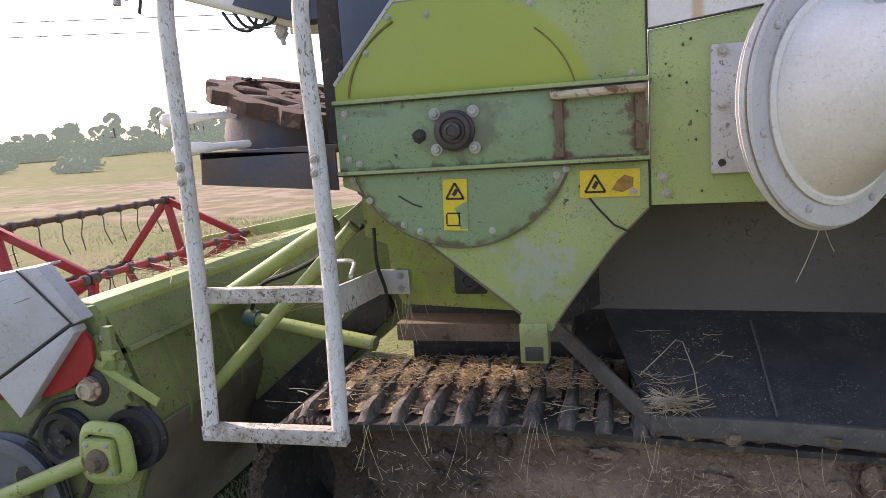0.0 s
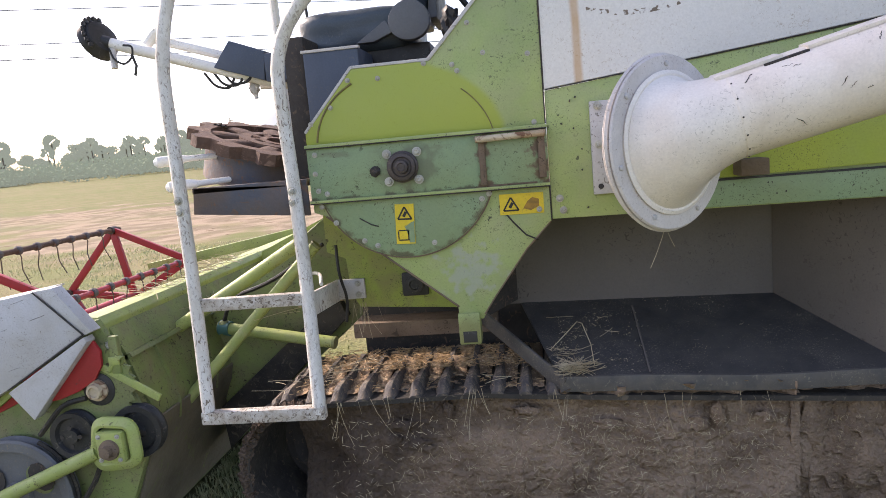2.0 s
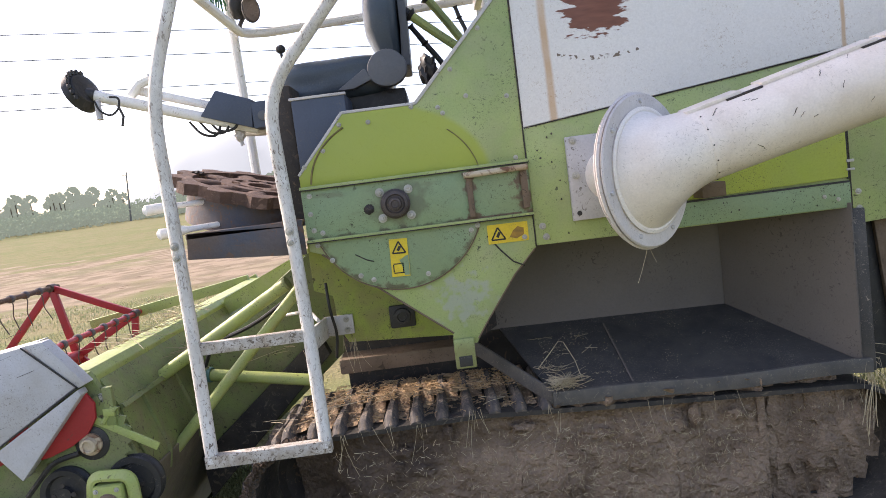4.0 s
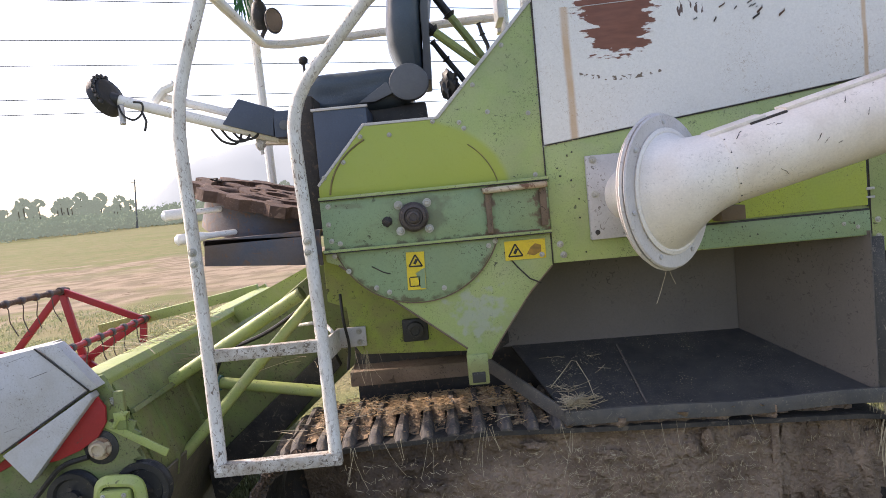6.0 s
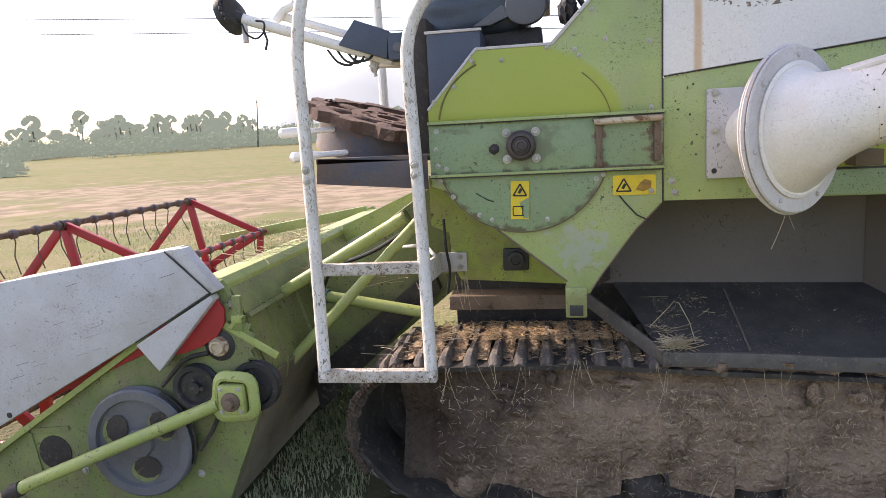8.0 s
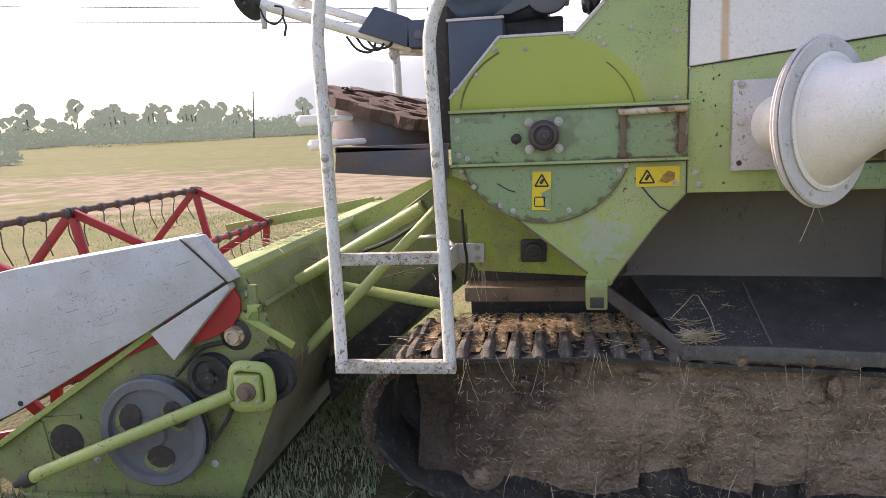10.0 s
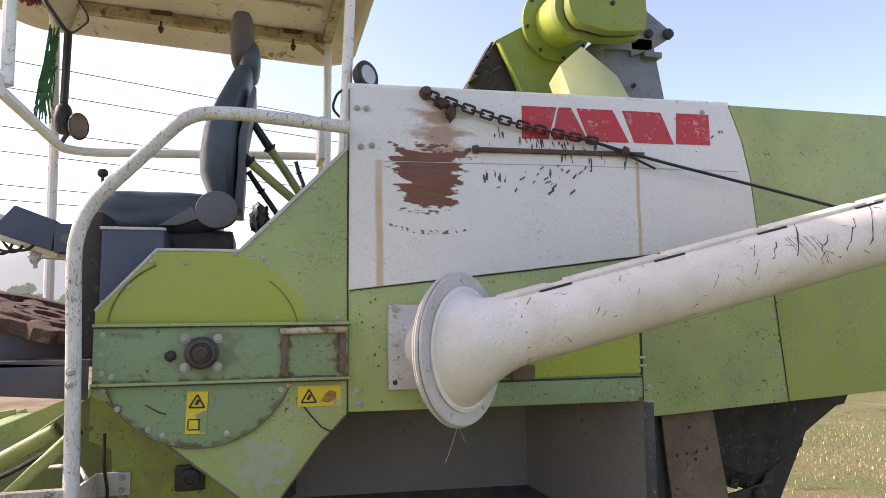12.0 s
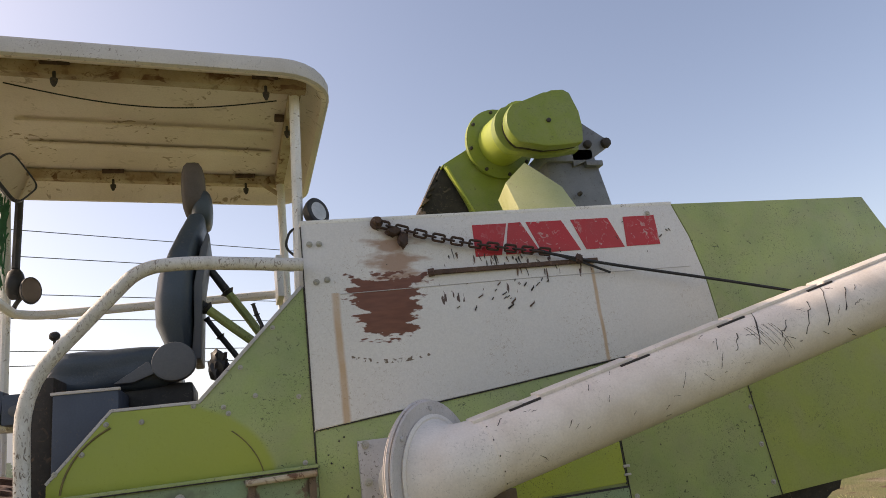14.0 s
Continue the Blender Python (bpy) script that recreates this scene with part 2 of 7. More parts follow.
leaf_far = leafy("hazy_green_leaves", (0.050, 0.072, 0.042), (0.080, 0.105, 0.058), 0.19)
shrub_leaf = leafy("hazy_scrub_leaves", (0.065, 0.100, 0.045), (0.10, 0.13, 0.065), 0.16)
pole_mat = surface("weathered_concrete_pole", (0.20, 0.19, 0.18), (0.16, 0.155, 0.15), None, 0.9, scale=3)
lamp_glass = surface("ribbed_lamp_lens", (0.55, 0.56, 0.56), (0.45, 0.46, 0.46), None, 0.15, scale=20, bump=0.3, spec=0.6)
pom_red = surface("faded_pink_wool", (0.30, 0.07, 0.07), (0.20, 0.06, 0.06), (0.45, 0.3, 0.28), 0.95, scale=30, bump=0.8)
tassel_green = surface("green_tassel_thread", (0.03, 0.13, 0.05), (0.02, 0.08, 0.035), None, 0.9, scale=30, bump=0.5)
mirror_glass, _, _, _p = nodes_of("mirror_silver")
_p.inputs["Base Color"].default_value, _p.inputs["Metallic"].default_value, _p.inputs["Roughness"].default_value = (0.85, 0.86, 0.87, 1), 1.0, 0.03


def zoned(name, plain, other, zone):
    """A copy of a paint whose colour goes over to another where zone(links, nodes, separated position) says so."""
    m = plain.copy()
    m.name = name
    n, l = m.node_tree.nodes, m.node_tree.links
    p = n["Principled BSDF"]
    old = p.inputs["Base Color"].links[0].from_socket
    co, sep = n.new("ShaderNodeTexCoord"), n.new("ShaderNodeSeparateXYZ")
    l.new(co.outputs["Object"], sep.inputs[0])
    for colour, fac in zone(n, l, co.outputs["Object"], sep):
        x = n.new("ShaderNodeMix")
        x.data_type = "RGBA"
        l.new(fac, x.inputs[0])
        l.new(old, x.inputs[6])
        if isinstance(colour, tuple):
            x.inputs[7].default_value = (*colour, 1)
        else:
            l.new(colour, x.inputs[7])
        old = x.outputs[2]
    l.new(old, p.inputs["Base Color"])
    return m


def calc(n, l, op, a, b=0.0, c=0.0):
    q = n.new("ShaderNodeMath")
    q.operation = op
    for k, v in enumerate((a, b, c)):
        if isinstance(v, (int, float)):
            q.inputs[k].default_value = v
        else:
            l.new(v, q.inputs[k])
    return q.outputs[0]


def step_up(n, l, v, a, b, to=1.0):
    r = n.new("ShaderNodeMapRange")
    r.interpolation_type = "SMOOTHSTEP"
    r.inputs["From Min"].default_value, r.inputs["From Max"].default_value, r.inputs["To Max"].default_value = a, b, to
    l.new(v, r.inputs["Value"])
    return r.outputs[0]


def fuzz(n, l, vec, scale, detail=6.0, stretch=None):
    t = n.new("ShaderNodeTexNoise")
    t.inputs["Scale"].default_value, t.inputs["Detail"].default_value = scale, detail
    if stretch:
        mp = n.new("ShaderNodeMapping")
        mp.inputs["Scale"].default_value = stretch
        l.new(vec, mp.inputs["Vector"])
        vec = mp.outputs[0]
    l.new(vec, t.inputs["Vector"])
    return t.outputs["Fac"]


def oval(n, l, sep, cx, cz, rx, rz):
    dx = calc(n, l, "DIVIDE", calc(n, l, "SUBTRACT", sep.outputs[0], cx), rx)
    dz = calc(n, l, "DIVIDE", calc(n, l, "SUBTRACT", sep.outputs[2], cz), rz)
    return calc(n, l, "SQRT", calc(n, l, "ADD", calc(n, l, "MULTIPLY", dx, dx), calc(n, l, "MULTIPLY", dz, dz)))


def housing_zones(n, l, vec, sep):
    d = oval(n, l, sep, -0.03, 1.28, 0.40, 0.33)
    d = calc(n, l, "ADD", d, calc(n, l, "MULTIPLY", calc(n, l, "SUBTRACT", fuzz(n, l, vec, 5.0), 0.5), 0.08))
    yield (0.315, 0.365, 0.05), calc(n, l, "SUBTRACT", 0.88, step_up(n, l, d, 0.95, 1.02, 0.88))


def hopper_zones(n, l, vec, sep):
    d = oval(n, l, sep, 0.21, 0.87, 0.17, 0.13)
    d = calc(n, l, "ADD", d, calc(n, l, "MULTIPLY", calc(n, l, "SUBTRACT", fuzz(n, l, vec, 22.0, 10.0), 0.5), 3.2))
    yield (0.33, 0.345, 0.32), calc(n, l, "SUBTRACT", 0.6, step_up(n, l, d, 0.25, 0.70, 0.6))
    t = calc(n, l, "ADD", sep.outputs[2], calc(n, l, "MULTIPLY", fuzz(n, l, vec, 30.0), 0.05))
    yield (0.16, 0.14, 0.05), calc(n, l, "MULTIPLY", calc(n, l, "SUBTRACT", 1.0, step_up(n, l, t, 0.70, 0.76)), 0.6)


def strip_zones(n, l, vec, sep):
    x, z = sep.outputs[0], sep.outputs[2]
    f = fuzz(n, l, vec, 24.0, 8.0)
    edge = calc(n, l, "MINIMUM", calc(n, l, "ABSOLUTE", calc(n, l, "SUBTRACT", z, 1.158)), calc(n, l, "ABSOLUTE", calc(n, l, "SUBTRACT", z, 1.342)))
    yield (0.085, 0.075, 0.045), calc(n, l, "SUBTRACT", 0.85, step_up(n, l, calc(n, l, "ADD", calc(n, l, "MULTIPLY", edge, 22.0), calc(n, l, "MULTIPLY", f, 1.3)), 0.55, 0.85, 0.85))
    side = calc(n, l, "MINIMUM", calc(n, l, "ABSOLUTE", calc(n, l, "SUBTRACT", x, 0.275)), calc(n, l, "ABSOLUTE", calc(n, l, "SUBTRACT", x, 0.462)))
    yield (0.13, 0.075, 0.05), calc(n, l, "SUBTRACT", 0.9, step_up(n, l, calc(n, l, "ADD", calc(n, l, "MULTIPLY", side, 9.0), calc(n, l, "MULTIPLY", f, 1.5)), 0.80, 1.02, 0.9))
    # grease flung out round the shaft and smeared along the strip
    ring = oval(n, l, sep, 0.01, 1.25, 0.11, 0.085)
    yield (0.11, 0.10, 0.065), calc(n, l, "SUBTRACT", 0.6, step_up(n, l, calc(n, l, "ADD", calc(n, l, "MULTIPLY", ring, 0.45), f), 0.72, 1.05, 0.6))
    smear = fuzz(n, l, vec, 16.0, 6.0, (0.45, 1.0, 1.6))
    yield (0.14, 0.13, 0.08), step_up(n, l, smear, 0.60, 0.74, 0.5)


def drum_zones(n, l, vec, sep):
    r = oval(n, l, sep, 0.0, 1.25, 1.0, 1.0)
    f = fuzz(n, l, vec, 26.0, 8.0)
    rim = calc(n, l, "ABSOLUTE", calc(n, l, "SUBTRACT", r, 0.305))
    yield (0.10, 0.085, 0.05), calc(n, l, "SUBTRACT", 0.85, step_up(n, l, calc(n, l, "ADD", calc(n, l, "MULTIPLY", rim, 16.0), calc(n, l, "MULTIPLY", f, 1.3)), 0.58, 0.86, 0.85))
    yield (0.30, 0.31, 0.20), step_up(n, l, fuzz(n, l, vec, 5.0, 7.0), 0.56, 0.70, 0.5)


def white_zones(n, l, vec, sep):
    x, z = sep.outputs[0], sep.outputs[2]
    f = calc(n, l, "SUBTRACT", fuzz(n, l, vec, 16.0, 8.0, (0.5, 1, 1.6)), 0.5)
    # rub marks of the swinging chain: arcs hung round the anchor point
    r = oval(n, l, sep, 0.80, 2.24, 1.0, 1.0)
    arcs = calc(n, l, "MULTIPLY", calc(n, l, "SINE", calc(n, l, "MULTIPLY", calc(n, l, "ADD", r, calc(n, l, "MULTIPLY", f, 0.05)), 150.0)), 0.12)
    wander = calc(n, l, "MULTIPLY", calc(n, l, "SUBTRACT", fuzz(n, l, vec, 26.0, 2.0, (0.04, 1, 1)), 0.5), 0.26)
    half = calc(n, l, "ADD", 0.088, calc(n, l, "MULTIPLY", calc(n, l, "SUBTRACT", z, 1.77), 0.30))
    u = calc(n, l, "DIVIDE", calc(n, l, "ABSOLUTE", calc(n, l, "SUBTRACT", calc(n, l, "ADD", x, wander), 0.790)), half)
    v = calc(n, l, "DIVIDE", calc(n, l, "ABSOLUTE", calc(n, l, "SUBTRACT", z, 1.880)), 0.118)
    d = calc(n, l, "ADD", calc(n, l, "MAXIMUM", u, v), calc(n, l, "ADD", arcs, calc(n, l, "MULTIPLY", calc(n, l, "SUBTRACT", fuzz(n, l, vec, 70.0, 8.0, (0.5, 1, 1.4)), 0.5), 0.9)))
    halo = oval(n, l, sep, 0.835, 2.04, 0.13, 0.22)
    halo = calc(n, l, "ADD", halo, calc(n, l, "MULTIPLY", f, 2.6))
    yield (0.33, 0.17, 0.09), calc(n, l, "SUBTRACT", 0.8, step_up(n, l, halo, 0.25, 0.9, 0.8))
    rusty = n.new("ShaderNodeMix")
    rusty.data_type = "RGBA"
    l.new(fuzz(n, l, vec, 40.0, 6.0, (0.4, 1, 2.0)), rusty.inputs[0])
    rusty.inputs[6].default_value, rusty.inputs[7].default_value = (0.10, 0.034, 0.022, 1), (0.25, 0.095, 0.055, 1)
    yield rusty.outputs[2], calc(n, l, "SUBTRACT", 1.0, step_up(n, l, d, 0.90, 1.02))
    far_arc = calc(n, l, "ABSOLUTE", calc(n, l, "SUBTRACT", r, 0.565))
    side = calc(n, l, "ABSOLUTE", calc(n, l, "SUBTRACT", x, 0.79))
    dots = calc(n, l, "MULTIPLY", step_up(n, l, fuzz(n, l, vec, 60.0), 0.52, 0.58), calc(n, l, "MULTIPLY", calc(n, l, "LESS_THAN", far_arc, 0.008), calc(n, l, "LESS_THAN", side, 0.15)))
    yield (0.16, 0.12, 0.09), dots
    # run-down streaks of rust
    wob = calc(n, l, "MULTIPLY", calc(n, l, "SUBTRACT", fuzz(n, l, vec, 3.0), 0.5), 0.03)
    for sx, top, w in ((0.602, 1.94, 0.020), (1.665, 2.00, 0.012)):
        off = calc(n, l, "ABSOLUTE", calc(n, l, "SUBTRACT", calc(n, l, "ADD", x, wob), sx))
        line = calc(n, l, "MULTIPLY", calc(n, l, "SUBTRACT", 1.0, step_up(n, l, off, w * 0.3, w)), calc(n, l, "LESS_THAN", z, top))
        yield (0.48, 0.27, 0.10), calc(n, l, "MULTIPLY", line, calc(n, l, "ADD", 0.35, calc(n, l, "MULTIPLY", fuzz(n, l, vec, 8.0), 0.6)))
    # short scrapes below the cable
    zone = calc(n, l, "MULTIPLY", calc(n, l, "GREATER_THAN", x, 0.98), calc(n, l, "MULTIPLY", calc(n, l, "LESS_THAN", x, 1.72), calc(n, l, "MULTIPLY", calc(n, l, "GREATER_THAN", z, 1.87), calc(n, l, "LESS_THAN", z, 2.10))))
    yield (0.10, 0.06, 0.05), calc(n, l, "MULTIPLY", zone, step_up(n, l, fuzz(n, l, vec, 30.0, 3.0, (1.6, 1, 0.45)), 0.645, 0.68))


housing_green = zoned("housing_green_paint", green, lime, housing_zones)
hopper_green = zoned("scuffed_hopper_green_paint", green, lime, hopper_zones)
tank_white = zoned("rust_stained_white_tank_paint", surface("white_tank_paint", (0.704, 0.688, 0.660), (0.660, 0.643, 0.616), (0.48, 0.42, 0.36), 0.42, scale=2, spot_scale=40, spot_at=0.74, bump=0.03), None, white_zones)


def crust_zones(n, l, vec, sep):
    # oily mud, with shade at the front and under the upper run painted in
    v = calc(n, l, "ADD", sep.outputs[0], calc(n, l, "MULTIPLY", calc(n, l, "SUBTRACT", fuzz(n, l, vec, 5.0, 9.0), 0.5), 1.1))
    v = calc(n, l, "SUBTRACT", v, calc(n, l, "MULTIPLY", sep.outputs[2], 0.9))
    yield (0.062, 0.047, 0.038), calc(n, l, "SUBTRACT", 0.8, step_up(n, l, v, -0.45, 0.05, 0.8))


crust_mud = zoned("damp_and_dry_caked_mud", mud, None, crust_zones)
elevator_green = surface("deep_green_elevator_paint", (0.225, 0.290, 0.045), (0.185, 0.250, 0.045), (0.09, 0.09, 0.04), 0.42, scale=4, spot_scale=50, spot_at=0.66, bump=0.05, dust=(0.30, 0.30, 0.17), dust_amount=0.3)
rear_green = surface("faded_olive_rear_paint", (0.325, 0.375, 0.085), (0.275, 0.335, 0.085), (0.10, 0.10, 0.04), 0.45, scale=2.5, spot_scale=55, spot_at=0.66, bump=0.05, dust=(0.33, 0.33, 0.18), dust_amount=0.45)
flange_white = surface("dull_pinkish_flange_paint", (0.60, 0.555, 0.53), (0.52, 0.475, 0.45), (0.27, 0.22, 0.19), 0.45, scale=8, spot_scale=60, spot_at=0.64, bump=0.06)
# sun on the hopper's slope is put into this paler lime
pale_lime = surface("sunlit_pale_lime_paint", (0.46, 0.47, 0.24), (0.40, 0.42, 0.19), (0.3, 0.28, 0.15), 0.5, scale=4, spot_scale=40, spot_at=0.68, bump=0.04)
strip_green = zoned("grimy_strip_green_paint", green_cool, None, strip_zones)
drum_green = zoned("grimy_drum_green_paint", green_cool, None, drum_zones)


def field_material():
    m, n, l, p = nodes_of("stubble_field")
    co = n.new("ShaderNodeTexCoord")
    vec = co.outputs["Object"]
    sep = n.new("ShaderNodeSeparateXYZ")
    l.new(vec, sep.inputs[0])

    def mixed(fac, a, b):
        x = n.new("ShaderNodeMix")
        x.data_type = "RGBA"
        l.new(fac, x.inputs[0])
        for sock, v in ((x.inputs[6], a), (x.inputs[7], b)):
            if isinstance(v, tuple):
                sock.default_value = (*v, 1)
            else:
                l.new(v, sock)
        return x.outputs[2]

    big = fuzz(n, l, vec, 0.09, 6.0, (0.6, 1.4, 1))
    mid = fuzz(n, l, vec, 0.9, 8.0)
    fine = fuzz(n, l, vec, 22.0, 10.0)
    col = mixed(step_up(n, l, mid, 0.35, 0.65), (0.20, 0.175, 0.09), (0.15, 0.16, 0.065))
    # a broad bare strip of pinkish soil across the field
    band = calc(n, l, "ABSOLUTE", calc(n, l, "SUBTRACT", calc(n, l, "ADD", sep.outputs[1], calc(n, l, "MULTIPLY", sep.outputs[0], 0.12)), 19.0))
    band = calc(n, l, "ADD", band, calc(n, l, "MULTIPLY", calc(n, l, "SUBTRACT", fuzz(n, l, vec, 0.35, 9.0), 0.5), 34.0))
    soil = mixed(step_up(n, l, fuzz(n, l, vec, 1.2, 8.0), 0.4, 0.62), (0.30, 0.235, 0.165), (0.19, 0.150, 0.10))
    col = mixed(calc(n, l, "SUBTRACT", 1.0, step_up(n, l, band, 5.0, 9.5)), col, soil)
    col = mixed(step_up(n, l, big, 0.50, 0.62, 0.6), col, (0.14, 0.16, 0.06))
    col = mixed(step_up(n, l, fine, 0.52, 0.75, 0.4), col, (0.13, 0.11, 0.06))
    clods = calc(n, l, "MULTIPLY", step_up(n, l, fuzz(n, l, vec, 1.9, 5.0), 0.62, 0.68), step_up(n, l, fuzz(n, l, vec, 0.22, 4.0), 0.45, 0.6))
    col = mixed(clods, col, (0.13, 0.09, 0.055))
    # churned soil round the machine, darkened to stand in for its shade
    shade_band = calc(n, l, "ADD", calc(n, l, "ABSOLUTE", calc(n, l, "SUBTRACT", sep.outputs[1], 0.45)), calc(n, l, "MULTIPLY", calc(n, l, "SUBTRACT", fuzz(n, l, vec, 2.2, 7.0), 0.5), 1.1))
    col = mixed(calc(n, l, "SUBTRACT", 0.85, step_up(n, l, shade_band, 0.75, 1.25, 0.85)), col, (0.085, 0.083, 0.045))
    l.new(col, p.inputs["Base Color"])
    p.inputs["Roughness"].default_value = 0.95
    p.inputs["Specular IOR Level"].default_value = 0.1
    b = n.new("ShaderNodeBump")
    b.inputs["Strength"].default_value, b.inputs["Distance"].default_value = 0.8, 0.04
    l.new(calc(n, l, "ADD", fine, calc(n, l, "MULTIPLY", mid, 2.0)), b.inputs["Height"])
    l.new(b.outputs[0], p.inputs["Normal"])
    return m


field_mat = field_material()
blade_mat = surface("dry_grass_blades", (0.50, 0.45, 0.24), (0.40, 0.41, 0.18), None, 0.8, scale=6, bump=0)
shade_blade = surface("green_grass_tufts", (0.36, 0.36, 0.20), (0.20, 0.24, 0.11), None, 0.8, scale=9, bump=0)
# near blades: shade round the machine is put into a darker green
near_blade = surface("shaded_green_stubble", (0.15, 0.15, 0.075), (0.10, 0.115, 0.05), None, 0.8, scale=6, bump=0)
# the hill's haze is put in as pale blue emission
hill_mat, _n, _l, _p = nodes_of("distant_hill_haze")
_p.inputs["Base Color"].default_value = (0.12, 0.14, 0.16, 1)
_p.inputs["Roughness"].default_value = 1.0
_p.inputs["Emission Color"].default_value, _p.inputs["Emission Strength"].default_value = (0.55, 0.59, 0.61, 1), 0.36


# ---- mesh helpers ----
def quick_bevel(bm, offset, segments=2):
    if offset > 0:
        bmesh.ops.recalc_face_normals(bm, faces=bm.faces)
        edges = [e for e in bm.edges if len(e.link_faces) == 2 and e.calc_face_angle(0) > 0.5]
        bmesh.ops.bevel(bm, geom=edges, offset=offset, segments=segments, profile=0.6, affect="EDGES", clamp_overlap=True)
    return bm


def box(x0, x1, y0, y1, z0, z1, bevel=0.0):
    bm = bmesh.new()
    bmesh.ops.create_cube(bm, size=1.0)
    for v in bm.verts:
        v.co = Vector((x0 + (v.co.x + 0.5) * (x1 - x0), y0 + (v.co.y + 0.5) * (y1 - y0), z0 + (v.co.z + 0.5) * (z1 - z0)))
    return quick_bevel(bm, bevel)


def prism(outline, y0, y1, bevel=0.0):
    """An outline in x and z, extruded from y0 to y1."""
    bm = bmesh.new()
    near = [bm.verts.new((x, y0, z)) for x, z in outline]
    far = [bm.verts.new((x, y1, z)) for x, z in outline]
    bm.faces.new(near), bm.faces.new(far[::-1])
    for k in range(len(outline)):
        bm.faces.new((near[k], far[k], far[(k + 1) % len(outline)], near[(k + 1) % len(outline)]))
    bmesh.ops.recalc_face_normals(bm, faces=bm.faces)
    return quick_bevel(bm, bevel)


def rounded(points, radius, steps=5):
    """A polyline with its inner corners rounded."""
    pts = [Vector(p) for p in points]
    out = [pts[0]]
    for a, b, c in zip(pts, pts[1:], pts[2:]):
        r = min(radius, (a - b).length * 0.45, (c - b).length * 0.45)
        p, q = b + (a - b).normalized() * r, b + (c - b).normalized() * r
        for k in range(steps + 1):
            t = k / steps
            out.append(p * (1 - t) ** 2 + b * 2 * t * (1 - t) + q * t * t)
    return out + [pts[-1]]


def tube(points, radius, sides=10, radii=None, flat=1.0, bm=None):
    """A round rod along a polyline; radii: one a point; flat < 1 squashes it."""
    bm = bm or bmesh.new()
    pts = [Vector(p) for p in points]
    side, rings = None, []
    for k, p in enumerate(pts):
        d = (pts[min(k + 1, len(pts) - 1)] - pts[max(k - 1, 0)]).normalized()
        if side is None:
            side = d.orthogonal().normalized()
        side = (side - d * side.dot(d)).normalized()
        up = d.cross(side)
        r = radii[k] if radii else radius
        rings.append([bm.verts.new(p + (side * math.cos(a) + up * math.sin(a) * flat) * r) for a in (2 * math.pi * s / sides for s in range(sides))])
    for a, b in zip(rings, rings[1:]):
        for s in range(sides):
            bm.faces.new((a[s], a[(s + 1) % sides], b[(s + 1) % sides], b[s]))
    bm.faces.new(rings[0][::-1]), bm.faces.new(rings[-1])
    return bm


def bar(a, b, w, h, bevel=0.004):
    """A square-section bar from a to b, w wide and h high."""
    a, b = Vector(a), Vector(b)
    d = (b - a).normalized()
    side = d.cross(Vector((0, 0, 1)))
    side = side.normalized() if side.length > 0.01 else Vector((1, 0, 0))
    up = side.cross(d)
    bm = bmesh.new()
    q = [[bm.verts.new(p + side * sx * w / 2 + up * sz * h / 2) for sx, sz in ((-1, -1), (1, -1), (1, 1), (-1, 1))] for p in (a, b)]
    bm.faces.new(q[0]), bm.faces.new(q[1][::-1])
    for k in range(4):
        bm.faces.new((q[0][k], q[1][k], q[1][(k + 1) % 4], q[0][(k + 1) % 4]))
    return quick_bevel(bm, bevel)


def lathe(profile, origin, axis, sides=32):
    """Turns (distance along the axis, radius) points round the axis."""
    bm = bmesh.new()
    axis = Vector(axis).normalized()
    u = axis.orthogonal().normalized()
    v, o = axis.cross(u), Vector(origin)
    rings = [[bm.verts.new(o + axis * h + (u * math.cos(a) + v * math.sin(a)) * r) for a in (2 * math.pi * s / sides for s in range(sides))] for h, r in profile]
    for a, b in zip(rings, rings[1:]):
        for s in range(sides):
            bm.faces.new((a[s], a[(s + 1) % sides], b[(s + 1) % sides], b[s]))
    bm.faces.new(rings[0][::-1]), bm.faces.new(rings[-1])
    bmesh.ops.recalc_face_normals(bm, faces=bm.faces)
    return bm


def blob(centre, size, bumps=0.1, scale=3.0, sub=3, power=2.0):
    """A soft rounded body; power above 2 makes it boxier."""
    bm = bmesh.new()
    bmesh.ops.create_icosphere(bm, subdivisions=sub, radius=1.0)
    for v in bm.verts:
        d = v.co.normalized()
        k = (abs(d.x) ** power + abs(d.y) ** power + abs(d.z) ** power) ** (-1 / power)
        k *= 1 + bumps * noise.noise(d * scale + Vector(centre))
        v.co = Vector((centre[0] + d.x * k * size[0], centre[1] + d.y * k * size[1], centre[2] + d.z * k * size[2]))
    return bm


def merge(*parts_list):
    """Several meshes as one."""
    out = bmesh.new()
    for bm in parts_list:
        me = bpy.data.meshes.new("tmp")
        bm.to_mesh(me)
        bm.free()
        out.from_mesh(me)
        bpy.data.meshes.remove(me)
    return out


def mesh_of(name, bm, material, smooth=35):
    me = bpy.data.meshes.new(name)
    bm.to_mesh(me)
    bm.free()
    me.materials.append(material)
    for f in me.polygons:
        f.use_smooth = True
    me.set_sharp_from_angle(angle=radians(smooth))
    return me


def hang(ob, parent):
    ob.parent = parent
    ob.matrix_parent_inverse = WORLD_OF[parent].inverted()
    WORLD_OF[ob] = ob.matrix_basis.copy()
    return ob


WORLD_OF = {}


